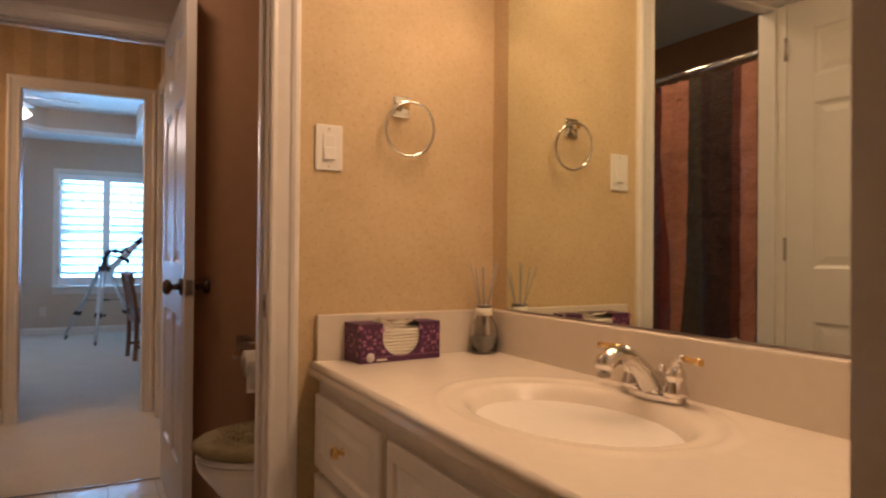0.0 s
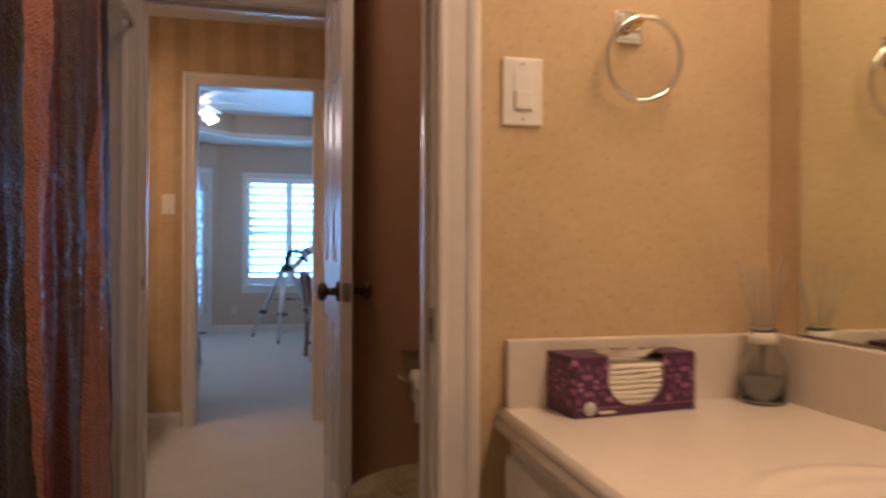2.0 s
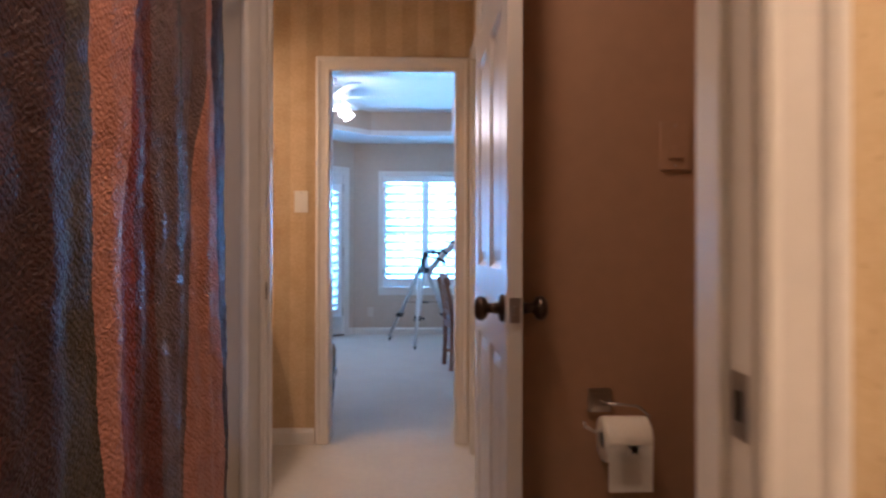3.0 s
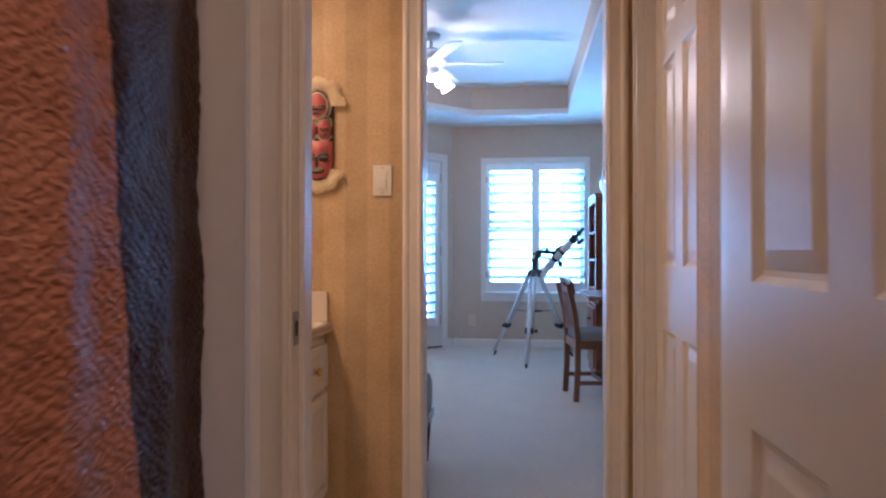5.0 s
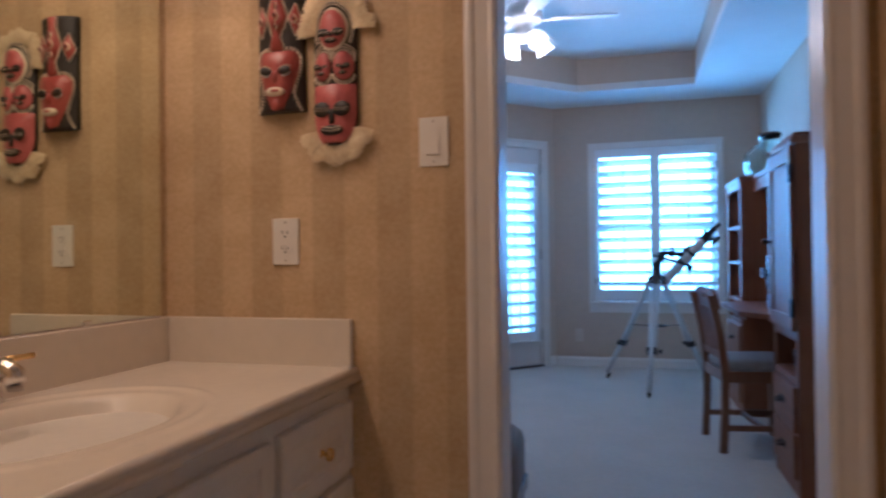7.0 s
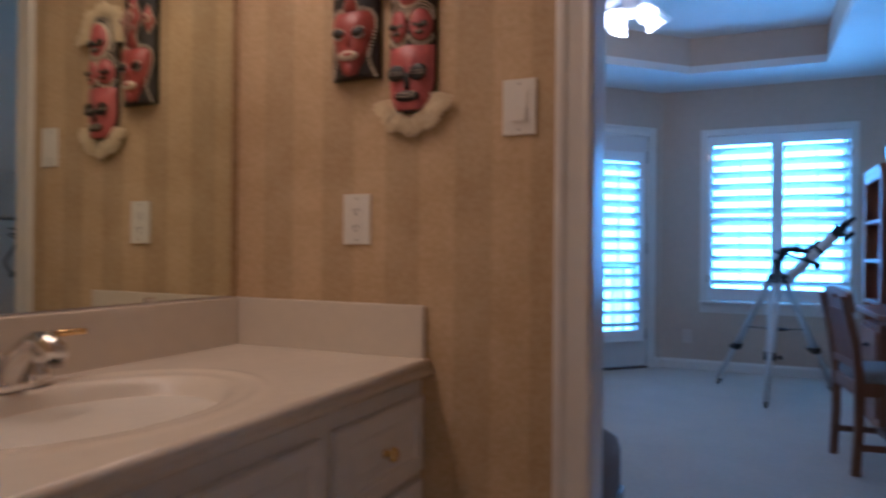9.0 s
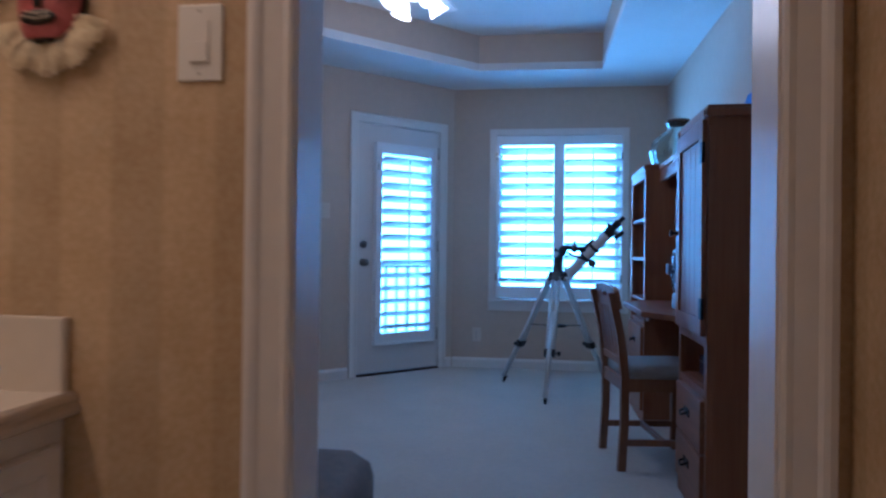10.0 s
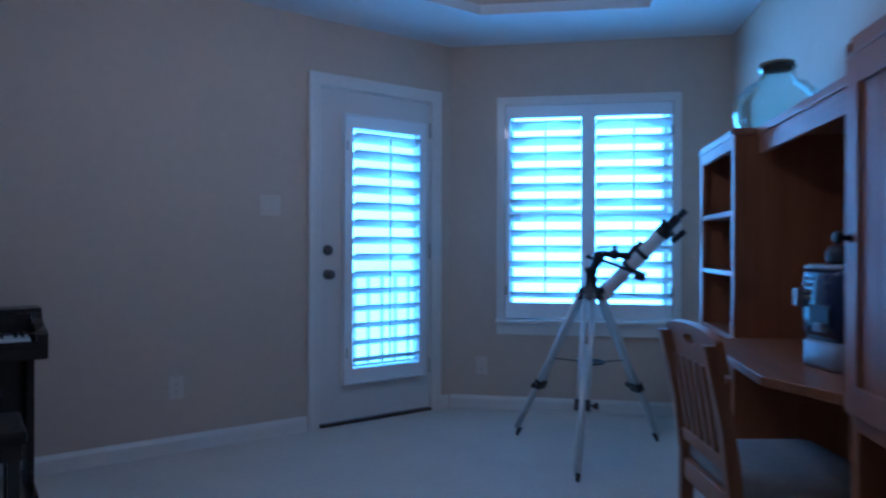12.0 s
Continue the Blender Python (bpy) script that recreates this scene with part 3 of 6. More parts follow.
for a in ((x0 + 0.012, z0, x0 + 0.05, z1 - 0.012), (x1 - 0.05, z0, x1 - 0.012, z1 - 0.012), (x0 + 0.05, z0, x1 - 0.05, z0 + 0.04), (x0 + 0.05, z1 - 0.05, x1 - 0.05, z1 - 0.012), (x0 + 0.05, 1.29, x1 - 0.05, 1.33)):
    box(bm, a[0], ys, a[1], a[2], ys + 0.03, a[3])
part("sash", bm, WHITE_TRIM, win)
for a, b in ((z0 + 0.04, 1.29), (1.33, z1 - 0.05)):
    p = part("pane", B(x0 + 0.05, ys + 0.012, a, x1 - 0.05, ys + 0.017, b), PANE, win)
    p.visible_shadow = False
shutter_panel(win, x0 + 0.004, 0.2398, z0 + 0.012, z1 - 0.004, x0 + 0.032, 0.197, 0.713, 1.935, YW - 0.012, 12, LOUVER_TILT)
shutter_panel(win, 0.2402, x1 - 0.004, z0 + 0.012, z1 - 0.004, 0.288, x1 - 0.012, 0.713, 1.935, YW - 0.012, 12, LOUVER_TILT)

pdoor = tagged(new("door_4"), "closed white patio door with a shuttered glass pane", "door", kind="structure")
pdoor.matrix_basis = DIAG @ pose(PD[1], 0, 0, 0, 0, 180)  # local x towards the window end, room in -y
w = PD[1] - PD[0]
bm = bmesh.new()
gx0, gx1, gz0, gz1 = PD[1] - 0.751, PD[1] - 0.259, 0.333, 1.80
for a in ((0.003, 0.02, gx0, 2.03), (gx1, 0.02, w - 0.003, 2.03), (gx0, 0.02, gx1, gz0), (gx0, gz1, gx1, 2.03)):
    box(bm, a[0], 0.012, a[1], a[2], 0.055, a[3])
part("leaf", bm, WHITE_DOOR, pdoor)
p = part("pane", B(gx0, 0.03, gz0, gx1, 0.036, gz1), PANE, pdoor)
p.visible_shadow = False
part("side_jamb", B(-0.02, -0.002, 0, 0.0, 0.14, 2.05), WHITE_TRIM, pdoor)
part("side_jamb", B(w, -0.002, 0, w + 0.02, 0.14, 2.05), WHITE_TRIM, pdoor)
part("head_jamb", B(0, -0.002, 2.033, w, 0.14, 2.05), WHITE_TRIM, pdoor)
part("casing", moved(casing_bm(w, 2.034), pose(0, -0.002, 0)), WHITE_TRIM, pdoor)
part("threshold", B(0, -0.02, 0.001, w, 0.14, 0.018, bevel=0.004), BRONZE, pdoor, "dark metal threshold")
shutter_panel(pdoor, gx0 - 0.045, gx1 + 0.03, 0.255, 1.872, gx0 + 0.004, gx1 - 0.004, gz0, gz1, -0.028, 14, LOUVER_TILT)
bm = bmesh.new()
for a in ((gx0 - 0.058, 0.242, gx0 - 0.045, 1.885), (gx1 + 0.03, 0.242, gx1 + 0.043, 1.885), (gx0 - 0.045, 0.242, gx1 + 0.03, 0.255), (gx0 - 0.045, 1.872, gx1 + 0.03, 1.885)):
    box(bm, a[0], -0.038, a[1], a[2], 0.012, a[3], 0.002)
part("shutter_frame", bm, SHUTTER, pdoor)
for z, k in ((1.056, 0), (0.912, 1)):
    prof = [(0.001, 0), (0.031, 0), (0.030, 0.008), (0.024, 0.012), (0.012, 0.014), (0.012, 0.03), (0.026, 0.036), (0.028, 0.05), (0.018, 0.06), (0.001, 0.062)] if k else [(0.001, 0), (0.031, 0), (0.030, 0.012), (0.024, 0.02), (0.001, 0.022)]
    part("door_knob" if k else "deadbolt", lathe(prof, 24, at=(0.058, 0.012, z), turn=Euler((radians(90), 0, 0)).to_matrix()), mat("aged_dark_nickel", (0.16, 0.15, 0.145), 0.32, 0.9, vary=0.1), pdoor, "dark aged nickel lock hardware")
for z in (0.25, 1.0, 1.8):
    part("hinge", lathe([(0.001, 0), (0.007, 0), (0.007, 0.1), (0.001, 0.1)], 10, at=(w - 0.004, 0.004, z)), NICKEL, pdoor)

# deck rail outside the glass door
deck = mat("weathered_deck_wood", (0.20, 0.17, 0.14), 0.8, vary=0.2, scale=5)
rail = thing("deck_railing", "weathered wooden deck railing with white balusters outside the patio door", "railing", DIAG @ pose(0, 0, 0, 0, 0, 180) @ pose(-0.4, 0.95, 0))
part("top_rail", B(-1.6, -0.04, 0.84, 1.6, 0.06, 0.88, bevel=0.004), deck, rail)
part("bottom_rail", B(-1.6, -0.02, 0.12, 1.6, 0.03, 0.17, bevel=0.003), deck, rail)
pale = mat("white_baluster_paint", (0.78, 0.77, 0.74), 0.6, vary=0.06)
me = mesh_of("baluster", B(-0.013, -0.013, 0.17, 0.013, 0.013, 0.84, bevel=0.003), pale)
for i in range(26):
    ob = new("baluster", me)
    ob.parent, ob.location = rail, (-1.55 + i * 0.124, 0.005, 0)
structure("deck", moved(B(-1.8, 0.01, -0.12, 1.8, 1.3, -0.03), DIAG @ pose(0, 0, 0, 0, 0, 180) @ pose(-0.4, 0.14, 0)), deck, label="weathered wooden deck boards outside")


# ---------------------------------------------------------------- skirting, switches, outlets
def skirting(name, a, b, out):
    """Moulded board along the foot of a wall from a to b; out is the unit way off the wall."""
    a, b, o = Vector((*a, 0)), Vector((*b, 0)), Vector((*out, 0))
    prof = [(0, 0), (0.013, 0), (0.013, 0.062), (0.010, 0.070), (0.006, 0.078), (0.004, 0.086), (0, 0.086)]
    bm = bmesh.new()
    ends = [[bm.verts.new(p + o * u + Vector((0, 0, z))) for u, z in prof] for p in (a, b)]
    n = len(prof)
    for i in range(n):
        bm.faces.new((ends[0][i], ends[0][(i + 1) % n], ends[1][(i + 1) % n], ends[1][i]))
    bm.faces.new(ends[0])
    bm.faces.new(ends[1][::-1])
    bmesh.ops.recalc_face_normals(bm, faces=bm.faces)
    return structure(name, bm, WHITE_TRIM)


skirting("baseboard_north", (-0.668, YW), (XR - 0.013, YW), (0, -1))
skirting("baseboard_east", (XR, Y3B), (XR, YW), (-1, 0))
dv = Vector((-1 / S2, -1 / S2))
p0 = Vector((-0.675, YW))
q1, q2, q3 = p0 + dv * 0.01, p0 + dv * (PD[0] - 0.085), p0 + dv * (PD[1] + 0.082)
skirting("baseboard_northwest", q3, p0 + dv * 4.3, (1 / S2, -1 / S2))
skirting("baseboard_northwest_end", q1, q2, (1 / S2, -1 / S2))
skirting("baseboard_dressing", (-0.62, Y3), (D3[0] - 0.082, Y3), (0, -1))
skirting("baseboard_dressing_end", (D3[1] + 0.082, Y3), (0.54, Y3), (0, -1))
skirting("baseboard_south", (-3.7, Y3B), (D3[0] - 0.082, Y3B), (0, 1))
skirting("baseboard_alcove", (0.465, 2.88), (1.28, 2.88), (0, -1))


def plate(name, label, category, m, kind="switch", gangs=1, plastic=None):
    """A cover plate in the local x-z plane, room in -y."""
    PLASTIC = plastic or WHITE_PLASTIC
    ob = thing(name, label, category, m)
    w = 0.0725 if gangs == 1 else 0.118
    part("cover_plate", B(-w / 2, -0.0062, -0.059, w / 2, 0, 0.059, bevel=0.0025), PLASTIC, ob)
    for g in range(gangs):
        x = (g - (gangs - 1) / 2) * 0.046
        if kind == "switch":
            part("switch_frame", B(x - 0.0175, -0.0078, -0.034, x + 0.0175, -0.0064, 0.034, bevel=0.0006), PLASTIC, ob)
            part("rocker_top", moved(B(x - 0.0150, -0.0082, 0.0, x + 0.0150, -0.0072, 0.031, bevel=0.0004), pose(0, 0, 0)), PLASTIC, ob)
            part("rocker_bottom", moved(B(x - 0.0150, -0.0118, -0.031, x + 0.0150, -0.0076, 0.0, bevel=0.0012), pose(0, 0, 0)), PLASTIC, ob)
        else:
            for z in (0.0195, -0.0195):
                part("socket_face", moved(prism([(0.017 * math.cos(a), 0.0145 * math.sin(a)) for a in (2 * math.pi * i / 20 for i in range(20))], 0, 0.0022), pose(x, -0.0062, z, 90, 0, 0)), PLASTIC, ob)
                for dx, hh in ((-0.0065, 0.0045), (0.0065, 0.0036)):
                    part("slot", B(x + dx - 0.0011, -0.0088, z + 0.003 - hh, x + dx + 0.0011, -0.0083, z + 0.003 + hh), BLACK, ob)
                part("ground_hole", moved(lathe([(0.0004, 0), (0.0026, 0), (0.0026, 0.0005), (0.0004, 0.0005)], 10), pose(x, -0.0083, z - 0.0075, 90, 0, 0)), BLACK, ob)
    for z in (0.048, -0.048):
        part("screw", moved(lathe([(0.0004, 0), (0.0028, 0), (0.0022, 0.0012), (0.0004, 0.0012)], 10), pose(0 if gangs == 1 else -0.023, -0.0060, z, 90, 0, 0)), NICKEL, ob)
    return ob


plate("light_switch", "white rocker light switch on mottled wallpaper", "light switch", pose(0.660, Y1, 1.318))
plate("light_switch", "white rocker light switch beside the bedroom doorway", "light switch", pose(-0.441, Y3, 1.319))
plate("wall_outlet", "white double wall outlet above the vanity top", "outlet", pose(-0.836, Y3, 1.087), "outlet")
plate("light_switch", "tan rocker light switch on brown wall above the paper roll", "light switch", pose(0.835, 2.88, 1.302), plastic=mat("tan_switch_plastic", (0.40, 0.243, 0.140), 0.5, vary=0.03))
ALMOND = mat("almond_plastic", (0.64, 0.56, 0.47), 0.4, vary=0.02)
plate("light_switch", "almond double light switch beside the patio door", "light switch", DIAG @ pose(1.262, 0, 1.31, 0, 0, 180), gangs=2, plastic=ALMOND)
plate("wall_outlet", "almond wall outlet low on the greige wall", "outlet", DIAG @ pose(1.768, 0, 0.337, 0, 0, 180), "outlet", plastic=ALMOND)
plate("wall_outlet", "almond wall outlet under the shuttered window", "outlet", pose(-0.455, YW, 0.285), "outlet", plastic=ALMOND)



# ---------------------------------------------------------------- vanities
def smooth(a, b, x):
    t = min(1, max(0, (x - a) / (b - a)))
    return t * t * (3 - 2 * t)


def raised_front(parent, name, x0, x1, z0, z1, y, knob_at):
    """A drawer or door front with a raised field; face at y, proud towards -y."""
    bm = bmesh.new()
    loops = []
    for inset, dep in ((0, 0), (0, -0.014), (0.004, -0.018), (0.034, -0.018), (0.040, -0.012), (0.046, -0.012), (0.068, -0.017)):
        loops.append([bm.verts.new(p) for p in ((x0 + inset, y + dep, z0 + inset), (x1 - inset, y + dep, z0 + inset), (x1 - inset, y + dep, z1 - inset), (x0 + inset, y + dep, z1 - inset))])
    for p, q in zip(loops, loops[1:]):
        for i in range(4):
            bm.faces.new((p[i], p[(i + 1) % 4], q[(i + 1) % 4], q[i]))
    bm.faces.new(loops[-1])
    bm.faces.new(loops[0][::-1])
    bmesh.ops.recalc_face_normals(bm, faces=bm.faces)
    ob = part(name, bm, CABINET, parent)
    if knob_at:
        prof = [(0.0005, 0), (0.010, 0), (0.010, 0.002), (0.005, 0.004), (0.005, 0.012), (0.014, 0.016), (0.0155, 0.021), (0.013, 0.026), (0.006, 0.029), (0.0005, 0.029)]
        part("knob", moved(lathe(prof, 20), pose(knob_at[0], y - 0.016, knob_at[1], 90, 0, 0)), BRASS, ob, "round polished brass knob")
    return ob


def faucet(m, label):
    """Two-handle centre-set tap; x along the wall, spout towards -y."""
    ob = thing("faucet", label, "faucet", m, "bathroom faucets")
    outline = [(0.076 * math.cos(a), 0.024 * math.sin(a)) for a in (2 * math.pi * i / 32 for i in range(32))]
    part("base_plate", prism(outline, 0.0, 0.014, bevel=0.003), SATIN, ob)
    pts = [(0, 0.006, 0.012), (0, -0.008, 0.032), (0, -0.030, 0.056), (0, -0.056, 0.078), (0, -0.084, 0.091), (0, -0.108, 0.091), (0, -0.126, 0.080), (0, -0.132, 0.064)]
    part("spout", tube(pts, [0.027, 0.024, 0.020, 0.018, 0.018, 0.0195, 0.0205, 0.0185], 20), SATIN, ob)
    part("aerator", lathe([(0.0005, 0), (0.013, 0), (0.013, 0.01), (0.0005, 0.01)], 18, at=(0, -0.131, 0.052)), NICKEL, ob)
    part("lift_rod", lathe([(0.0005, 0), (0.003, 0), (0.003, 0.035), (0.008, 0.040), (0.009, 0.047), (0.006, 0.053), (0.0005, 0.055)], 14, at=(0, 0.022, 0.012)), SATIN, ob)
    for s in (-1, 1):
        part("handle_base", lathe([(0.0005, 0), (0.026, 0), (0.025, 0.012), (0.019, 0.03), (0.018, 0.034), (0.021, 0.037), (0.020, 0.048), (0.012, 0.060), (0.0005, 0.064)], 22, at=(s * 0.058, 0.0, 0.012)), SATIN, ob)
        a = Vector((s * 0.058, 0, 0.064))
        part("lever_neck", tube([a, a + Vector((s * 0.006, -0.002, 0.018)), a + Vector((s * 0.018, -0.005, 0.026)), a + Vector((s * 0.030, -0.008, 0.027))], [0.013, 0.010, 0.008, 0.007], 12), SATIN, ob)
        b = a + Vector((s * 0.030, -0.008, 0.027))
        part("lever", tube([b, b + Vector((s * 0.012, -0.003, 0.0)), b + Vector((s * 0.040, -0.011, 0.001)), b + Vector((s * 0.052, -0.014, 0.001))], [0.0055, 0.0072, 0.0062, 0.0072], 12), BRASS, ob, "polished brass lever")
    return ob


def vanity(name, m, L, depth, top, flip, cols, sink_u, label, tap):
    """Cabinet along local x from an end wall; u runs from the end wall with the side splash, wall at y 0, front at -depth."""
    U = (lambda u: L - u) if flip else (lambda u: u)
    ob = thing(name, label, "vanity cabinet", m)
    fy = -depth + 0.028
    bm = bmesh.new()
    box(bm, 0.0, fy + 0.02, 0.10, L, -0.002, top - 0.034)
    box(bm, 0.0, fy + 0.075, 0.0, L, fy + 0.09, 0.10)
    part("body", bm, CABINET, ob)
    bm = bmesh.new()
    box(bm, 0.0, fy, 0.10, L, fy + 0.02, top - 0.036)
    part("face_frame", bm, CABINET, ob)
    for u0, u1, doors in cols:
        a, b = sorted((U(u0), U(u1)))
        zt = top - 0.078
        if doors == "drawers":
            z = zt
            for h in (0.185, 0.185, 0.185):
                raised_front(ob, "drawer", a, b, z - h, z, fy, ((a + b) / 2, z - h / 2))
                z -= h + 0.018
        else:
            raised_front(ob, "drawer", a, b, zt - 0.165, zt, fy, ((a + b) / 2, zt - 0.0825))
            raised_front(ob, "cabinet_door", a, b, 0.13, zt - 0.185, fy, (b - 0.06 if doors == "r" else a + 0.06, zt - 0.26))
    # the cast top with its basin
    tp = thing("countertop", "cream cultured marble vanity top with moulded oval basin", "vanity top", m)
    nx, ny = int(L / 0.0085), int((depth - 0.012) / 0.0085)
    cxs, cys, ra, rb = U(sink_u), -depth * 0.475, 0.246, 0.176
    bm = bmesh.new()
    grid = []
    for j in range(ny + 1):
        row = []
        for i in range(nx + 1):
            x, y = L * i / nx, -(depth - 0.012) * j / ny
            r = math.hypot((x - cxs) / ra, (y - cys) / rb)
            z = top
            ro = math.hypot((x - cxs) / (ra + 0.036), (y - cys) / (rb + 0.036))
            z += 0.0036 * math.exp(-((ro - 1.06) / 0.035) ** 2)
            z -= 0.002 * smooth(1.06, 0.94, ro) if ro < 1.06 else 0
            if r < 1.6:
                drop = 1 - r ** 2.1
                z -= 0.079 * (drop + math.sqrt(drop * drop + 0.0022))
            row.append(bm.verts.new((x, y, z)))
        grid.append(row)
    for j in range(ny):
        for i in range(nx):
            f = bm.faces.new((grid[j][i], grid[j + 1][i], grid[j + 1][i + 1], grid[j][i + 1]))
            f.smooth = True
    part("basin_slab", bm, MARBLE, tp)
    part("drain", lathe([(0.0005, 0), (0.022, 0), (0.022, 0.003), (0.014, 0.005), (0.0005, 0.005)], 20, at=(cxs, cys, top - 0.162)), CHROME, tp)
    prof = [(0, 0.0), (0.006, -0.002), (0.010, -0.006), (0.012, -0.012), (0.009, -0.017), (0.012, -0.020), (0.016, -0.026), (0.015, -0.033), (0.009, -0.037), (-0.02, -0.037)]
    bm = bmesh.new()
    ends = [[bm.verts.new((x, -(depth - 0.012) - u, top + z)) for u, z in prof] for x in (0, L)]
    for i in range(len(prof) - 1):
        f = bm.faces.new((ends[0][i], ends[0][i + 1], ends[1][i + 1], ends[1][i]))
        f.smooth = True
    for e in ends:
        bm.faces.new(e)
    bmesh.ops.recalc_face_normals(bm, faces=bm.faces)
    part("front_edge", bm, MARBLE, tp)
    part("backsplash", B(0.0, -0.018, top - 0.004, L, 0.03, top + 0.118, bevel=0.004), MARBLE, tp)
    a, b = sorted((U(0.001), U(0.018)))
    part("side_splash", B(a, -depth + 0.016, top - 0.004, b, -0.0185, top + 0.118, bevel=0.004), MARBLE, tp)
    faucet(m @ pose(cxs, -0.060, top - 0.001) @ Matrix.Scale(0.96, 4), tap)
    return ob


V1M = pose(1.16, Y1, 0, 0, 0, -90)
V2M = pose(-1.195, Y2B, 0, 0, 0, 90)
vanity("vanity_cabinet", V1M, 1.384, 0.546, 0.770, False, [(0.02, 0.455, "drawers"), (0.49, 0.92, "r"), (0.95, 1.36, "l")], 0.70, "white painted vanity cabinet with raised-panel drawers and brass knobs", "chrome two-handle faucet with brass levers behind the basin")
vanity("vanity_cabinet", V2M, Y3 - Y2B, 0.556, 0.775, True, [(0.02, 0.365, "l"), (0.405, 0.84, "r"), (0.875, 1.285, "l")], 0.63, "white painted vanity cabinet below the wall masks", "chrome two-handle faucet with brass levers behind the basin")
structure("wall_vanity_end", by_side(B(0.60, 0.33, 0, 1.16, 0.442, H_BATH), lambda n, c: 0), WHITE_TRIM)


def wall_mirror(name, label, m, w, h):
    ob = thing(name, label, "mirror", m, "wall mirrors")
    part("glass", B(0, -0.006, 0, w, -0.002, h), MIRROR, ob)
    part("edge", B(-0.002, -0.0055, -0.004, w + 0.002, -0.0015, -0.0005), NICKEL, ob)
    for x in (0.25, w - 0.25):
        part("clip", B(x - 0.012, -0.010, -0.004, x + 0.012, -0.001, 0.010, bevel=0.002), CHROME, ob)
    return ob


wall_mirror("wall_mirror", "large frameless mirror above the vanity top", pose(1.162, 1.748, 0.894, 0, 0, -89.25), 1.29, 1.06)
wall_mirror("wall_mirror", "large frameless mirror above the vanity beside the masks", pose(-1.197 - OFF * 1.222, 3.70, 0.897, 0, 0, 89.25), 1.222, 1.06)

# ---------------------------------------------------------------- things round the first vanity
ring = thing("towel_ring", "polished chrome towel ring with square rosette on the wallpaper", "towel ring", pose(0.862, Y1, 1.445))
bm = bmesh.new()
box(bm, -0.025, -0.006, -0.029, 0.025, 0, 0.029, 0.002)
box(bm, -0.019, -0.011, -0.022, 0.019, -0.006, 0.022, 0.002)
part("rosette", bm, CHROME, ring)
part("post", tube([(0, -0.008, 0.002), (0, -0.034, 0.002)], 0.009, 14), CHROME, ring)
part("post_cap", lathe([(0.0005, 0), (0.012, 0), (0.010, 0.006), (0.0005, 0.008)], 14, at=(0, -0.033, 0.002), turn=Euler((radians(90), 0, 0)).to_matrix()), BRASS, ring)
R = 0.071
part("ring", tube([(0.014 + R * math.sin(a), -0.034 - 0.010 * math.cos(a), -0.064 + R * math.cos(a)) for a in (2 * math.pi * i / 48 for i in range(48))], 0.0045, 12, closed=True), CHROME, ring)

TISSUE_BOX = mat("purple_printed_card", (0.075, 0.018, 0.075), 0.45, vary=0.12, scale=12)
TISSUE_PINK = mat("pink_print", (0.42, 0.17, 0.30), 0.5, vary=0.1, scale=40)
TISSUE_DARK = mat("mauve_print", (0.20, 0.07, 0.17), 0.5, vary=0.1, scale=40)
PAPER_WHITE = mat("white_tissue_paper", (0.84, 0.79, 0.68), 0.95, vary=0.03, scale=20, bump=0.2, bump_scale=60)
tb = thing("tissue_box", "purple floral tissue box with an open curved front", "tissue box", pose(0.712, 1.722, 0.7705, 0, 0, 6.5))
W_, D_, H_ = 0.236, 0.098, 0.098
cut = [(W_ * 0.27, H_ + 0.001)] + [(W_ * 0.5 + W_ * 0.23 * math.cos(math.pi + math.pi * i / 14), H_ * 0.62 + H_ * 0.49 * math.sin(math.pi + math.pi * i / 14)) for i in range(15)] + [(W_ * 0.73, H_ + 0.001)]
front = [(0, 0), (W_, 0), (W_, H_), (W_ * 0.73, H_)] + cut[1:-1][::-1] + [(W_ * 0.27, H_), (0, H_)]
part("front", moved(prism(front, -0.0015, 0), pose(0, 0, 0, 90, 0, 0)), TISSUE_BOX, tb)
bm = bmesh.new()
box(bm, 0, 0.0015, 0, 0.0015, D_, H_)
box(bm, W_ - 0.0015, 0.0015, 0, W_, D_, H_)
box(bm, 0.0015, D_ - 0.0015, 0, W_ - 0.0015, D_, H_)
box(bm, 0.0015, 0.0015, 0, W_ - 0.0015, D_ - 0.0015, 0.0015)
box(bm, 0.0015, 0.0015, H_ - 0.0015, W_ * 0.27, D_ - 0.0015, H_)
box(bm, W_ * 0.73, 0.0015, H_ - 0.0015, W_ - 0.0015, D_ - 0.0015, H_)
box(bm, W_ * 0.27, D_ * 0.75, H_ - 0.0015, W_ * 0.73, D_ - 0.0015, H_)
part("carton", bm, TISSUE_BOX, tb)
rnd = random.Random(4)


def petal(bm, x, z, a, s, y, face):
    pts = [(s * 0.5 * (1 - math.cos(t)) / 1.0, s * 0.26 * math.sin(t) * (1.2 - 0.4 * math.cos(t))) for t in (2 * math.pi * i / 10 for i in range(10))]
    vs = []
    for u, v in pts:
        du, dz = u * math.cos(a) - v * math.sin(a), u * math.sin(a) + v * math.cos(a)
        vs.append(bm.verts.new((x + du, y, z + dz) if face == "f" else (y, x + du, z + dz)))
    bm.faces.new(vs)


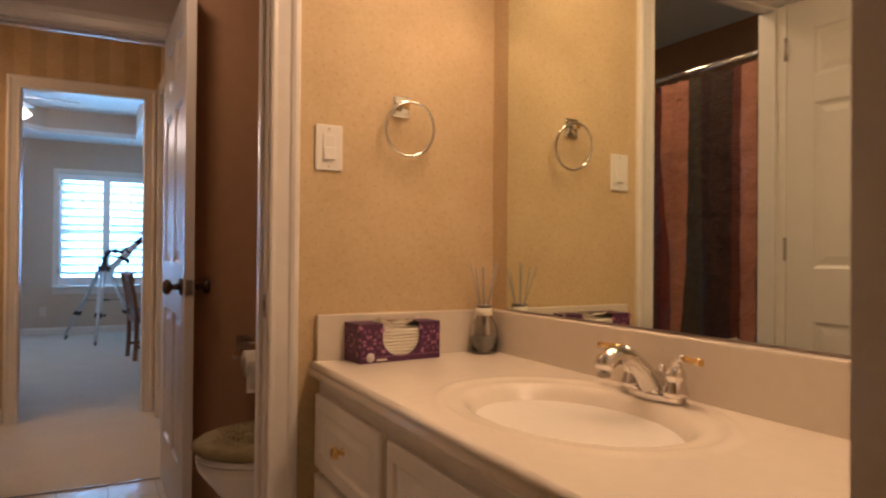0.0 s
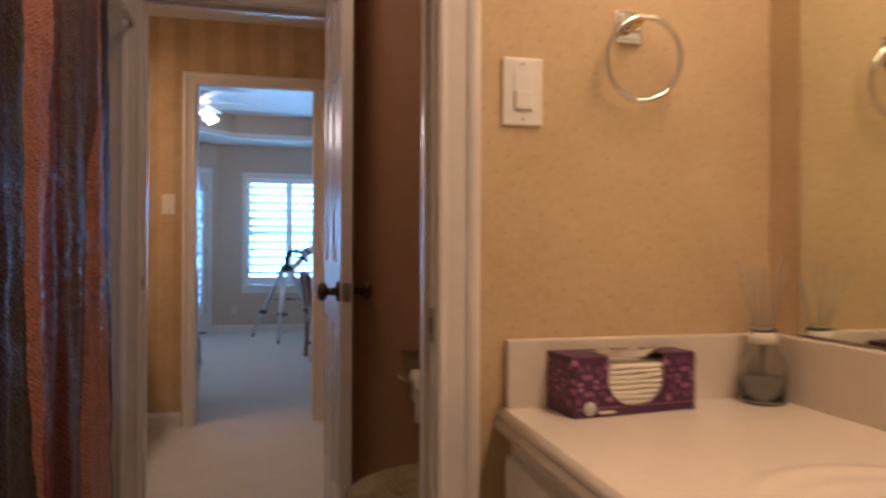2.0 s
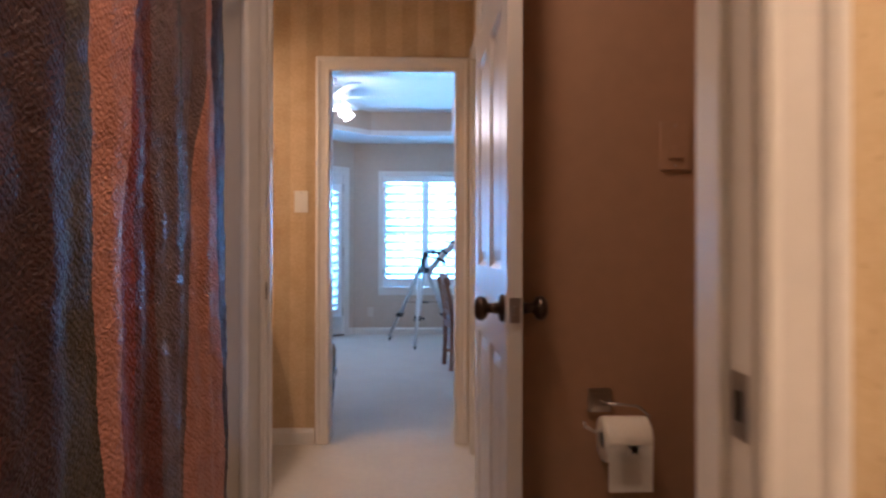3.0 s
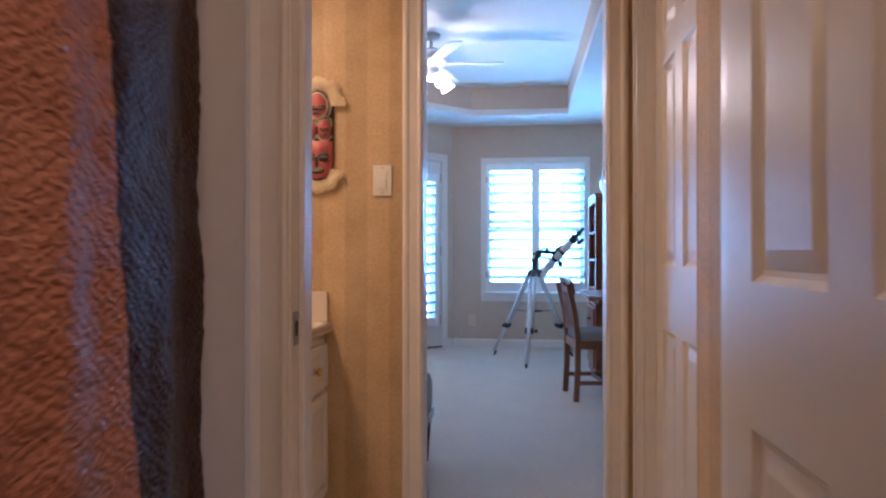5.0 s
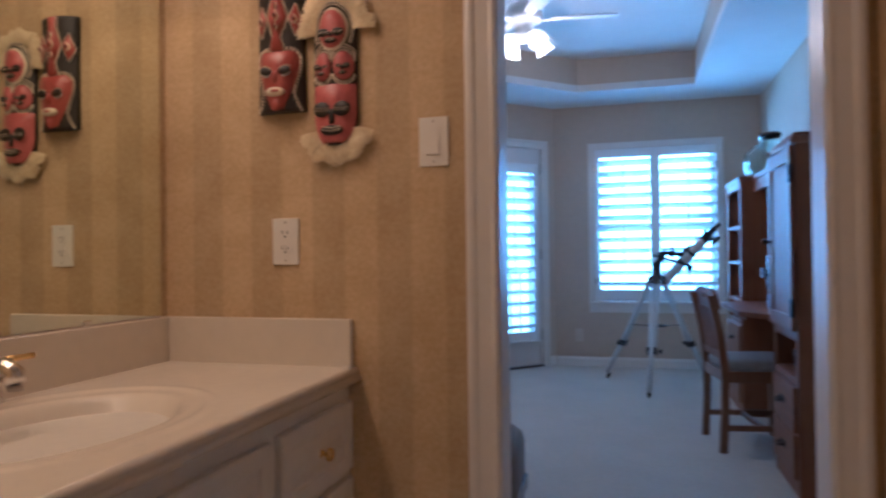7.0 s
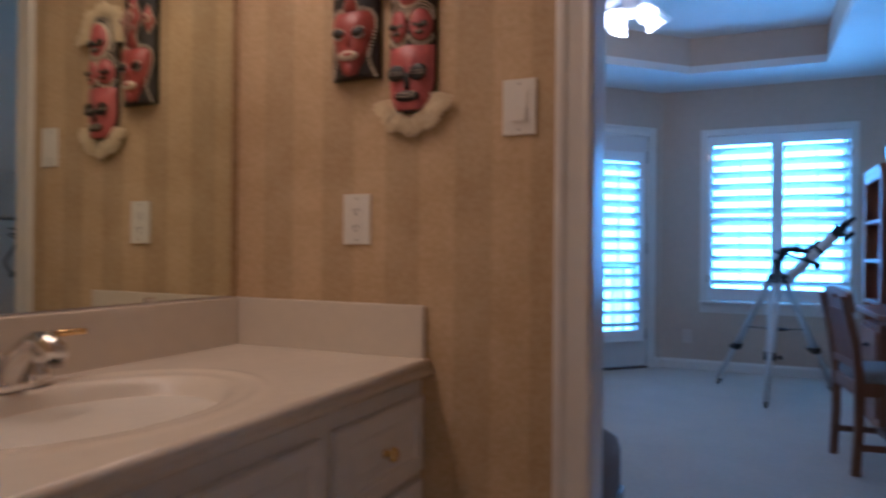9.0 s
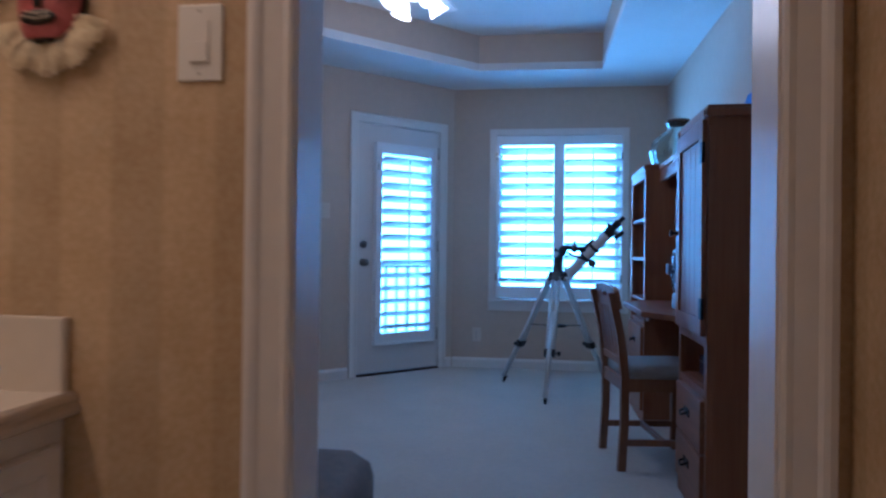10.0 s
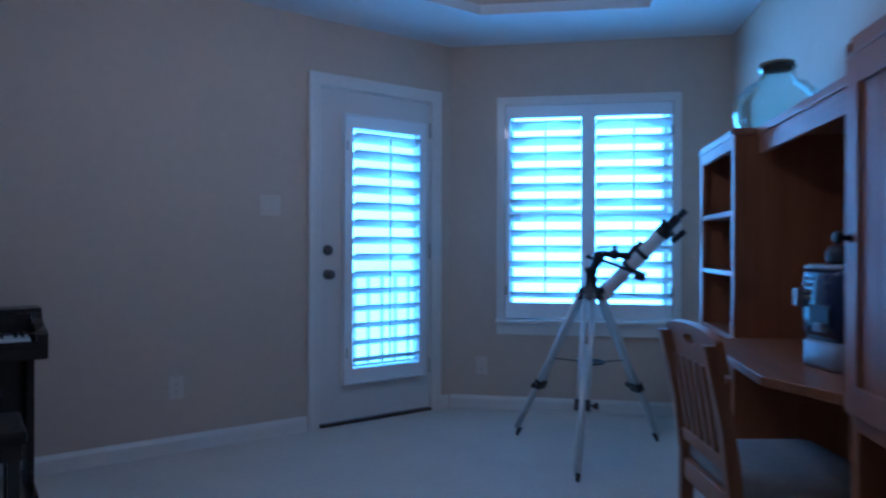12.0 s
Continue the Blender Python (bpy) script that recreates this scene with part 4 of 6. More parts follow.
for face, y, spots in (("f", -0.0019, ((0.025, 0.052), (W_ - 0.022, 0.056))), ("s", -0.0004, ((0.05, 0.055),))):
    bp, bd = bmesh.new(), bmesh.new()
    for cx_, cz_ in spots:
        hi = W_ - 0.002 if face == "f" else D_ - 0.004
        for rad, n, s in ((0.010, 8, 0.010), (0.024, 12, 0.013), (0.040, 14, 0.015)):
            for i in range(n):
                a = 2 * math.pi * i / n + rad * 40
                x, z = cx_ + rad * math.cos(a), cz_ + rad * math.sin(a) * 0.95
                inside = 0.006 < x < hi - 0.006 and 0.022 < z < H_ - 0.012
                if face == "f" and W_ * 0.25 < x < W_ * 0.75 and z > 0.012 + abs(x - W_ / 2) * 0.3:
                    inside = inside and abs(x - W_ / 2) > W_ * 0.27
                if inside:
                    petal(bp if rad != 0.024 else bd, x, z, a + 0.5 * (i % 2), s, y, face)
    for b_, m_, nm in ((bp, TISSUE_PINK, "pink_flowers"), (bd, TISSUE_DARK, "mauve_flowers")):
        tagged(part(nm, b_, m_, tb), "printed flower pattern", kind="stuff")
part("print_line", B(0.004, -0.0020, 0.014, W_ - 0.004, -0.0016, 0.0152), TISSUE_PINK, tb)
part("print_badge", moved(lathe([(0.0005, 0), (0.0115, 0), (0.0115, 0.0005), (0.0005, 0.0005)], 20), pose(0.028, -0.0016, 0.0145, 90, 0, 0)), mat("silver_print", (0.6, 0.56, 0.56), 0.4), tb)
part("print_word", B(0.045, -0.0021, 0.005, 0.075, -0.0017, 0.0095), PAPER_WHITE, tb)
for i in range(9):
    z = 0.006 + i * 0.0085
    bm = bmesh.new()
    n = 14
    rows = [[bm.verts.new((W_ * 0.08 + (W_ * 0.84) * k / n, yy + 0.0012 * math.sin(k * 1.9 + i), z + 0.0035 * hh + 0.0008 * math.sin(k * 0.8 + i * 2))) for k in range(n + 1)] for yy, hh in ((0.007, 0), (0.0045, 0.6), (0.0045, 1.4), (0.007, 2), (D_ * 0.8, 2), (D_ * 0.8, 0))]
    for a, b in zip(rows, rows[1:] + rows[:1]):
        for k in range(n):
            f = bm.faces.new((a[k], a[k + 1], b[k + 1], b[k]))
            f.smooth = True
    bmesh.ops.recalc_face_normals(bm, faces=bm.faces)
    part("tissue_fold", bm, PAPER_WHITE, tb)
bm = bmesh.new()
n, mrow = 12, 6
rows = [[bm.verts.new((W_ * (0.25 + 0.5 * k / n), 0.006 + 0.010 * j + 0.002 * math.sin(k), H_ - 0.006 + 0.020 * (abs(k - n / 2) / (n / 2)) ** 1.5 * (1 - j / 7) + 0.003 * math.sin(k * 1.3 + j))) for k in range(n + 1)] for j in range(mrow)]
for a, b in zip(rows, rows[1:]):
    for k in range(n):
        f = bm.faces.new((a[k], a[k + 1], b[k + 1], b[k]))
        f.smooth = True
bmesh.ops.solidify(bm, geom=bm.faces[:], thickness=0.0006)
part("top_tissue", bm, PAPER_WHITE, tb)

dif = thing("reed_diffuser", "clear glass reed diffuser bottle half full with grey reeds", "diffuser", pose(1.096, 1.768, 0.7705) @ Matrix.Scale(1.15, 4))
GLASS = glass("clear_glass", (0.97, 0.96, 0.93))
part("bottle", lathe([(0.001, 0.0), (0.030, 0.0), (0.033, 0.004), (0.034, 0.05), (0.030, 0.070), (0.020, 0.083), (0.0185, 0.088), (0.0185, 0.115), (0.0165, 0.115), (0.0165, 0.088), (0.018, 0.082), (0.028, 0.068), (0.0315, 0.05), (0.0305, 0.006), (0.001, 0.004)], 28), GLASS, dif)
part("oil", lathe([(0.001, 0.005), (0.0298, 0.005), (0.0308, 0.04), (0.001, 0.04)], 24), mat("grey_oil", (0.27, 0.26, 0.23), 0.15, vary=0.05), dif, "grey scented oil")
part("label_band", lathe([(0.0192, 0.092), (0.0196, 0.092), (0.0196, 0.110), (0.0192, 0.110)], 24), PAPER_WHITE, dif)
part("collar", lathe([(0.017, 0.113), (0.0205, 0.113), (0.0205, 0.117), (0.017, 0.117)], 24), NICKEL, dif)
REED = mat("grey_reed", (0.33, 0.31, 0.28), 0.9, vary=0.15, scale=60)
for a, tl in ((0.3, 0.22), (1.2, 0.15), (2.2, 0.2), (3.3, 0.12), (4.1, 0.24), (5.2, 0.18)):
    part("reed", tube([(0.010 * math.cos(a + 3), 0.010 * math.sin(a + 3), 0.01), (0.012 * math.cos(a), 0.012 * math.sin(a), 0.115), (0.012 * math.cos(a) + tl * 0.085 * math.cos(a) * 1.6, 0.012 * math.sin(a) + tl * 0.085 * math.sin(a) * 1.6, 0.215 + 0.02 * math.sin(a * 3))], 0.0016, 6), REED, dif)

# ---------------------------------------------------------------- toilet alcove
PORCELAIN = mat("white_porcelain", (0.78, 0.75, 0.70), 0.08, vary=0.01, coat=0.4)
PLUSH = mat("olive_plush", (0.27, 0.225, 0.12), 0.95, colour2=(0.40, 0.34, 0.20), scale=26, bump=1.0, bump_scale=140, spec=0.1)


def oval(n, rx, ry, cx=0.0, cy=0.0, egg=0.0):
    return [(cx + rx * math.cos(a) * (1 - egg * math.cos(a)), cy + ry * math.sin(a)) for a in (2 * math.pi * i / n for i in range(n))]


def loft(layers, bm=None, smooth_it=True):
    """Joins outlines [(z, [(x, y) ...]) ...] of equal count into a closed body."""
    bm = bm or bmesh.new()
    rings = [[bm.verts.new((x, y, z)) for x, y in pts] for z, pts in layers]
    n = len(rings[0])
    for a, b in zip(rings, rings[1:]):
        for i in range(n):
            f = bm.faces.new((a[i], a[(i + 1) % n], b[(i + 1) % n], b[i]))
            f.smooth = smooth_it
    bm.faces.new(rings[0][::-1])
    bm.faces.new(rings[-1])
    bmesh.ops.recalc_face_normals(bm, faces=bm.faces)
    return bm


# local x points to the front of the bowl; the tank stands at the back
wc = thing("toilet", "white porcelain toilet with a fuzzy olive green lid cover", "toilet", pose(0.68, 2.36, -0.001, 0, 0, 180))
part("bowl", loft([(0.0, oval(28, 0.22, 0.11, -0.10)), (0.05, oval(28, 0.21, 0.105, -0.10)), (0.18, oval(28, 0.17, 0.10, -0.08)), (0.28, oval(28, 0.22, 0.15, -0.02)), (0.36, oval(28, 0.265, 0.185, -0.005)), (0.395, oval(28, 0.27, 0.19, 0))]), PORCELAIN, wc)
part("seat", loft([(0.396, oval(28, 0.268, 0.188)), (0.404, oval(28, 0.272, 0.192)), (0.416, oval(28, 0.268, 0.188))]), PORCELAIN, wc)
bm = loft([(0.4165, oval(40, 0.264, 0.184)), (0.43, oval(40, 0.280, 0.200)), (0.445, oval(40, 0.282, 0.200)), (0.458, oval(40, 0.262, 0.182)), (0.466, oval(40, 0.20, 0.13)), (0.468, oval(40, 0.06, 0.04))])
for v in bm.verts:
    v.co += Vector((rnd.uniform(-1, 1), rnd.uniform(-1, 1), rnd.uniform(-0.5, 0.5))) * 0.0035
part("lid_cover", bm, PLUSH, wc, "fuzzy olive green plush lid cover")
bm = bmesh.new()
for i in range(2600):
    a, rr = rnd.uniform(0, 2 * math.pi), math.sqrt(rnd.uniform(0.02, 1))
    x, y = 0.279 * rr * math.cos(a), 0.198 * rr * math.sin(a)
    z = 0.466 - 0.022 * max(0, rr - 0.72) / 0.28 - (rnd.uniform(0, 0.02) if rr > 0.96 else 0)
    d = Vector((math.cos(a) * (0.3 + rr * 0.5) + rnd.uniform(-0.7, 0.7), math.sin(a) * (0.3 + rr * 0.5) + rnd.uniform(-0.7, 0.7), 1.2 - 0.8 * rr * rr)).normalized() * rnd.uniform(0.007, 0.013)
    s = Vector((-d.y, d.x, 0)).normalized() * 0.0016
    p = Vector((x, y, z))
    bm.faces.new([bm.verts.new(q) for q in (p - s, p + s, p + d)])
part("pile", bm, PLUSH, wc)
part("tank", loft([(0.38, [(-0.30, -0.20), (-0.50, -0.22), (-0.50, 0.22), (-0.30, 0.20)]), (0.74, [(-0.29, -0.23), (-0.51, -0.24), (-0.51, 0.24), (-0.29, 0.23)])], smooth_it=False), PORCELAIN, wc)
part("tank_lid", B(-0.525, -0.25, 0.741, -0.28, 0.25, 0.775, bevel=0.008), PORCELAIN, wc)
part("flush_lever", tube([(-0.285, 0.17, 0.68), (-0.268, 0.17, 0.68), (-0.266, 0.10, 0.672)], 0.006, 8), CHROME, wc)

tp = thing("toilet_paper_holder", "square chrome toilet paper holder with a hanging roll", "toilet paper holder", pose(0.652, 2.88, 0.69))
bm = bmesh.new()
box(bm, -0.028, -0.008, -0.028, 0.028, 0, 0.028, 0.002)
box(bm, -0.019, -0.016, -0.019, 0.019, -0.008, 0.019, 0.002)
part("rosette", bm, NICKEL, tp)
part("arm", tube([(0.0, -0.012, 0.0), (0.0, -0.045, 0.0), (0.03, -0.058, 0.002), (0.075, -0.062, -0.002), (0.098, -0.064, -0.022), (0.100, -0.064, -0.060)], 0.0036, 10), NICKEL, tp)
part("bar", tube([(0.100, -0.064, -0.058), (-0.030, -0.064, -0.058), (-0.048, -0.064, -0.048), (-0.052, -0.064, -0.036)], 0.0045, 10), CHROME, tp)
roll = thing("toilet_paper_roll", "white toilet paper roll with a loose hanging sheet", "toilet paper", pose(0.652, 2.816, 0.614))
part("paper", moved(lathe([(0.020, -0.052), (0.050, -0.052), (0.0515, -0.048), (0.0515, 0.048), (0.050, 0.052), (0.020, 0.052), (0.020, -0.052)], 32), pose(0.042, 0, 0, 0, 90, 0)), PAPER_WHITE, roll)
bm = bmesh.new()
rows = [[bm.verts.new((x, -0.0518 - 0.002 * math.sin(z * 40 + x * 20) * (-z * 8), z)) for x in (-0.009, 0.03, 0.06, 0.092)] for z in (0.0, -0.03, -0.06, -0.085, -0.105)]
for a, b in zip(rows, rows[1:]):
    for k in range(3):
        bm.faces.new((a[k], a[k + 1], b[k + 1], b[k])).smooth = True
bmesh.ops.solidify(bm, geom=bm.faces[:], thickness=0.0005)
part("loose_sheet", bm, PAPER_WHITE, roll)
part("core", moved(lathe([(0.0185, -0.0515), (0.0198, -0.0515), (0.0198, 0.0515), (0.0185, 0.0515), (0.0185, -0.0515)], 20), pose(0.042, 0, 0, 0, 90, 0)), mat("brown_card_tube", (0.35, 0.24, 0.14), 0.9), roll)


# ---------------------------------------------------------------- shower curtain
def fabric(name, c1, c2, rough=0.48):
    """Crinkled satin: two slanting sets of small uneven pleats that cross into lozenges, with larger creases."""
    m = mat(name, c1, rough, colour2=c2, scale=14, bump=1.0, bump_scale=38, spec=0.28, stretch=(1, 0.6, 1.5), detail=4)
    t = m.node_tree
    bnode = next(n for n in t.nodes if n.type == "BUMP")
    bnode.inputs["Distance"].default_value = 0.0042
    nb = bnode.inputs["Height"].links[0].from_node
    nb.inputs["Detail"].default_value, nb.inputs["Distortion"].default_value = 3.0, 1.2
    co = next(n for n in t.nodes if n.type == "TEX_COORD")
    height = nb.outputs[0]
    for turn, size, amount in ((38, 25.0, 0.32), (-33, 29.0, 0.32)):
        mp = t.nodes.new("ShaderNodeMapping")
        mp.inputs["Rotation"].default_value = (radians(turn), 0, 0)
        t.links.new(co.outputs["Object"], mp.inputs[0])
        w = t.nodes.new("ShaderNodeTexWave")
        w.bands_direction = "Z"
        w.inputs["Scale"].default_value, w.inputs["Distortion"].default_value = size, 7.0
        w.inputs["Detail"].default_value, w.inputs["Detail Scale"].default_value = 2.0, 2.2
        t.links.new(mp.outputs[0], w.inputs["Vector"])
        a = t.nodes.new("ShaderNodeMath")
        a.operation, a.inputs[1].default_value = "MULTIPLY_ADD", amount
        t.links.new(w.outputs["Fac"], a.inputs[0])
        t.links.new(height, a.inputs[2])
        height = a.outputs[0]
    t.links.new(height, bnode.inputs["Height"])
    return m


F_COPPER = fabric("copper_satin", (0.33, 0.135, 0.082), (0.46, 0.210, 0.138))
F_RED = fabric("rust_red_satin", (0.15, 0.026, 0.012), (0.21, 0.042, 0.02))
F_DARK = fabric("dark_brown_satin", (0.030, 0.013, 0.011), (0.048, 0.021, 0.017))
F_MAROON = fabric("maroon_satin", (0.085, 0.022, 0.014), (0.125, 0.036, 0.024))
F_GREY = fabric("grey_brown_satin", (0.100, 0.062, 0.056), (0.150, 0.098, 0.088))
F_GREEN = fabric("grey_green_satin", (0.044, 0.034, 0.023), (0.068, 0.053, 0.037))
curtain = thing("shower_curtain", "crinkled satin shower curtain in copper, red, brown and grey stripes", "shower curtain", pose(0, 0, 0))
# each strip of cloth ends at these places along the rod: high, half-way and low
STRIPS = [
    (F_DARK, 2.03, 2.03, 2.03), (F_COPPER, 2.115, 2.115, 2.11), (F_MAROON, 2.160, 2.158, 2.155), (F_DARK, 2.322, 2.306, 2.300), (F_GREEN, 2.402, 2.406, 2.440),
    (F_COPPER, 2.554, 2.502, 2.481), (F_RED, 2.563, 2.555, 2.561), (F_MAROON, 2.648, 2.654, 2.676), (F_GREY, 2.778, 2.780, 2.794),
    (F_GREEN, 2.829, 2.822, 2.824), (F_GREY, 2.956, 2.864, 2.853), (F_COPPER, 3.023, 3.068, 3.116), (F_DARK, 3.40, 3.40, 3.41)]


def strip_edge(e, z):
    """Where a seam runs at height z."""
    if z > 1.04:
        return e[1] + (e[0] - e[1]) * min(1.15, (z - 1.04) / 0.40)
    return e[1] + (e[2] - e[1]) * min(1.4, (1.04 - z) / 0.40)


def curtain_x(y, z):
    """The hang of the cloth: folds that deepen downwards, gathered and creased at the rod end."""
    k = 0.5 + 0.5 * (1.9 - z) / 1.8
    fold = 0.008 * math.sin(2 * math.pi * (y - 1.98 + 0.02 * math.sin(z * 3)) / 0.235) + 0.004 * math.sin(2 * math.pi * (y - 1.98) / 0.101 + 1.3 + z)
    crinkle = 0.0022 * noise.noise(Vector((y * 30 + z * 22, z * 40, 0.3))) + 0.002 * noise.noise(Vector((y * 55 - z * 60, z * 75, 2.3))) + 0.009 * noise.noise(Vector((y * 9, z * 6, 4)))
    crease = -0.016 * smooth(0.30, 0.0, abs(z - 1.33)) * smooth(0.05, 0.0, abs(y - 2.90 - 0.12 * (z - 1.33)))
    return -0.338 + 0.03 * k + fold * k * (1 - 0.7 * smooth(3.0, 3.2, y)) + crinkle + crease - 0.085 * smooth(3.10, 3.40, y)


zs = [0.10 + 1.785 * i / 250 for i in range(251)]
last = (1.98, 1.98, 1.98)
for material, *edge in STRIPS:
    n = max(6, int((max(edge) - min(last)) / 0.006))
    bm = bmesh.new()
    rows = []
    for z in zs:
        ya, yb = strip_edge(last, z), strip_edge(edge, z)
        rows.append([bm.verts.new((curtain_x(ya + (yb - ya) * k / n, z), ya + (yb - ya) * k / n, z)) for k in range(n + 1)])
    for a, b in zip(rows, rows[1:]):
        for k in range(n):
            bm.faces.new((a[k], a[k + 1], b[k + 1], b[k])).smooth = True
    part("cloth_band", bm, material, curtain)
    last = edge
rod = thing("curtain_rod", "chrome shower curtain rod with rings", "curtain rod", pose(-0.335, 0, 1.922))
part("rod", tube([(0, Y1B, 0), (0, Y2, 0)], 0.0125, 14), CHROME, rod)
for i in range(12):
    part("curtain_ring", tube([(0.022 * math.sin(a), 2.02 + i * 0.120, -0.012 + 0.03 * math.cos(a)) for a in (2 * math.pi * k / 16 for k in range(16))], 0.0018, 6, closed=True), CHROME, rod)
tub = thing("bathtub", "white bathtub behind the shower curtain", "bathtub", pose(0, 0, 0))
bm = bmesh.new()
box(bm, -1.18, Y1B, 0, -0.44, Y2, 0.06)
box(bm, -0.50, Y1B, 0.06, -0.44, Y2, 0.45, 0.01)
box(bm, -1.18, Y1B, 0.06, -1.10, Y2, 0.45, 0.01)
part("tub_shell", bm, PORCELAIN, tub)



# ---------------------------------------------------------------- carved masks on the striped wall
M_DARK = mat("blackened_carved_wood", (0.018, 0.012, 0.011), 0.5, vary=0.2, scale=30, bump=0.3, bump_scale=90)
M_RED = mat("red_stained_wood", (0.29, 0.055, 0.04), 0.36, colour2=(0.38, 0.08, 0.06), scale=18, bump=0.2, bump_scale=70)
M_PINK = mat("rose_stained_wood", (0.40, 0.09, 0.08), 0.38, colour2=(0.50, 0.125, 0.11), scale=18, bump=0.2, bump_scale=70)
M_BEAD = mat("cream_paint_dots", (0.66, 0.56, 0.40), 0.6, vary=0.1, scale=60)
M_PALE = mat("pale_grey_paint", (0.50, 0.47, 0.42), 0.6, vary=0.1, scale=60)
RAFFIA = mat("pale_raffia", (0.74, 0.58, 0.31), 0.8, colour2=(0.95, 0.85, 0.60), scale=110)


def dome(x, z, rx, rz, y, h, bm=None, seg=20, rot=0.0):
    """A low oval boss on the plane y, rising towards -y."""
    bm = bm or bmesh.new()
    rings = []
    c, s = math.cos(rot), math.sin(rot)
    for k in range(5):
        t = k / 4 * math.pi / 2
        ring = []
        for i in range(seg):
            a = 2 * math.pi * i / seg
            u, v = rx * math.cos(t) * math.cos(a), rz * math.cos(t) * math.sin(a)
            if k < 4:
                ring.append(bm.verts.new((x + u * c - v * s, y - h * math.sin(t), z + u * s + v * c)))
        if k < 4:
            rings.append(ring)
    for a, b in zip(rings, rings[1:]):
        for i in range(seg):
            bm.faces.new((a[i], a[(i + 1) % seg], b[(i + 1) % seg], b[i])).smooth = True
    tip = bm.verts.new((x, y - h, z))
    for i in range(seg):
        bm.faces.new((rings[-1][i], rings[-1][(i + 1) % seg], tip)).smooth = True
    bm.faces.new(rings[0][::-1])
    return bm


def curved_board(w, z0, z1, depth, outline=None, n=16, rows=40):
    """An upright board that bows out from the wall across its width."""
    bm = bmesh.new()
    grid = []
    for j in range(rows + 1):
        z = z0 + (z1 - z0) * j / rows
        hw = w / 2 * (outline(j / rows) if outline else 1)
        grid.append([bm.verts.new((hw * (2 * i / n - 1), -depth * (1 - 0.72 * (2 * i / n - 1) ** 2), z)) for i in range(n + 1)])
    back = [[bm.verts.new((v[0].co.x, 0, v[0].co.z)), bm.verts.new((v[-1].co.x, 0, v[0].co.z))] for v in grid]
    for j in range(rows):
        for i in range(n):
            bm.faces.new((grid[j][i], grid[j][i + 1], grid[j + 1][i + 1], grid[j + 1][i])).smooth = True
        bm.faces.new((back[j][0], grid[j][0], grid[j + 1][0], back[j + 1][0]))
        bm.faces.new((grid[j][n], back[j][1], back[j + 1][1], grid[j + 1][n]))
        bm.faces.new((back[j][1], back[j][0], back[j + 1][0], back[j + 1][1]))
    bm.faces.new([back[0][0]] + grid[0] + [back[0][1]])
    bm.faces.new(([back[-1][0]] + grid[-1] + [back[-1][1]])[::-1])
    bmesh.ops.recalc_face_normals(bm, faces=bm.faces)
    return bm


def dots(points, r, y):
    bm = bmesh.new()
    for x, z in points:
        dome(x, z, r, r * 1.3, y(x), r * 0.9, bm, 8)
    return bm


def ticks(line, r, f, stretch=2.4):
    """Short painted strokes that stand across a line of (x, z) places."""
    bm = bmesh.new()
    for (xa, za), (xb, zb) in zip(line, line[1:]):
        n = max(1, round(math.hypot(xb - xa, zb - za) / (r * 3.0)))
        for k in range(n):
            x, z = xa + (xb - xa) * k / n, za + (zb - za) * k / n
            dome(x, z, r, r * stretch, f(x), r * 0.9, bm, 8, math.atan2(zb - za, xb - xa))
    return bm


def both(right):
    """Mirrors the right half of an outline, given from bottom to top, into a whole one."""
    (x1, z1), (x0, z0) = right[-1], right[0]
    over = [(x1 * (1 - k / 4), z1) for k in range(1, 8)]
    under = [(-x0 * (1 - k / 4), z0) for k in range(1, 8)]
    return right + over + [(-x, z) for x, z in right[::-1]] + under


def shield(points, lift, f):
    """A low carved field over the bowed board with an outline of (x, z)."""
    bm = bmesh.new()
    cx_, cz_ = sum(p[0] for p in points) / len(points), sum(p[1] for p in points) / len(points)
    outer = [bm.verts.new((x, f(x) - 0.0005, z)) for x, z in points]
    mid = [bm.verts.new((cx_ + (x - cx_) * 0.90, f(cx_ + (x - cx_) * 0.90) - lift, cz_ + (z - cz_) * 0.93)) for x, z in points]
    inn = [bm.verts.new((cx_ + (x - cx_) * 0.4, f(cx_ + (x - cx_) * 0.4) - lift * 1.15, cz_ + (z - cz_) * 0.45)) for x, z in points]
    c = bm.verts.new((cx_, f(cx_) - lift * 1.2, cz_))
    n = len(points)
    for i in range(n):
        j = (i + 1) % n
        for a, b in ((outer, mid), (mid, inn)):
            bm.faces.new((a[i], a[j], b[j], b[i])).smooth = True
        bm.faces.new((inn[i], inn[j], c)).smooth = True
    bmesh.ops.recalc_face_normals(bm, faces=bm.faces)
    return bm


# the narrow dark mask with diamonds
m1 = thing("carved_mask", "dark carved wooden mask with red diamonds and cream dots", "mask", pose(-0.838, Y3 - 0.002, 1.413), "carved masks")
MW, MH = 0.130, 0.318
bow = lambda x: -0.034 * (1 - 0.72 * (2 * x / MW) ** 2)  # noqa: E731
part("board", curved_board(MW, 0, MH, 0.034, lambda t: 1.0 - 0.03 * math.sin(t * math.pi)), M_DARK, m1)
jaw_line = [(0.017, 0.004), (0.024, 0.022), (0.033, 0.042), (0.041, 0.062), (0.049, 0.088), (0.0535, 0.112), (0.0535, 0.132), (0.047, 0.147), (0.034, 0.152), (0.016, 0.150)]
part("face", shield(both(jaw_line), 0.011, bow), M_RED, m1)
crest = [(0.018, 0.152), (0.008, 0.184), (0.027, 0.236), (0.011, 0.283), (0.013, 0.317)]
part("crest", shield(both(crest), 0.006, bow), M_RED, m1)
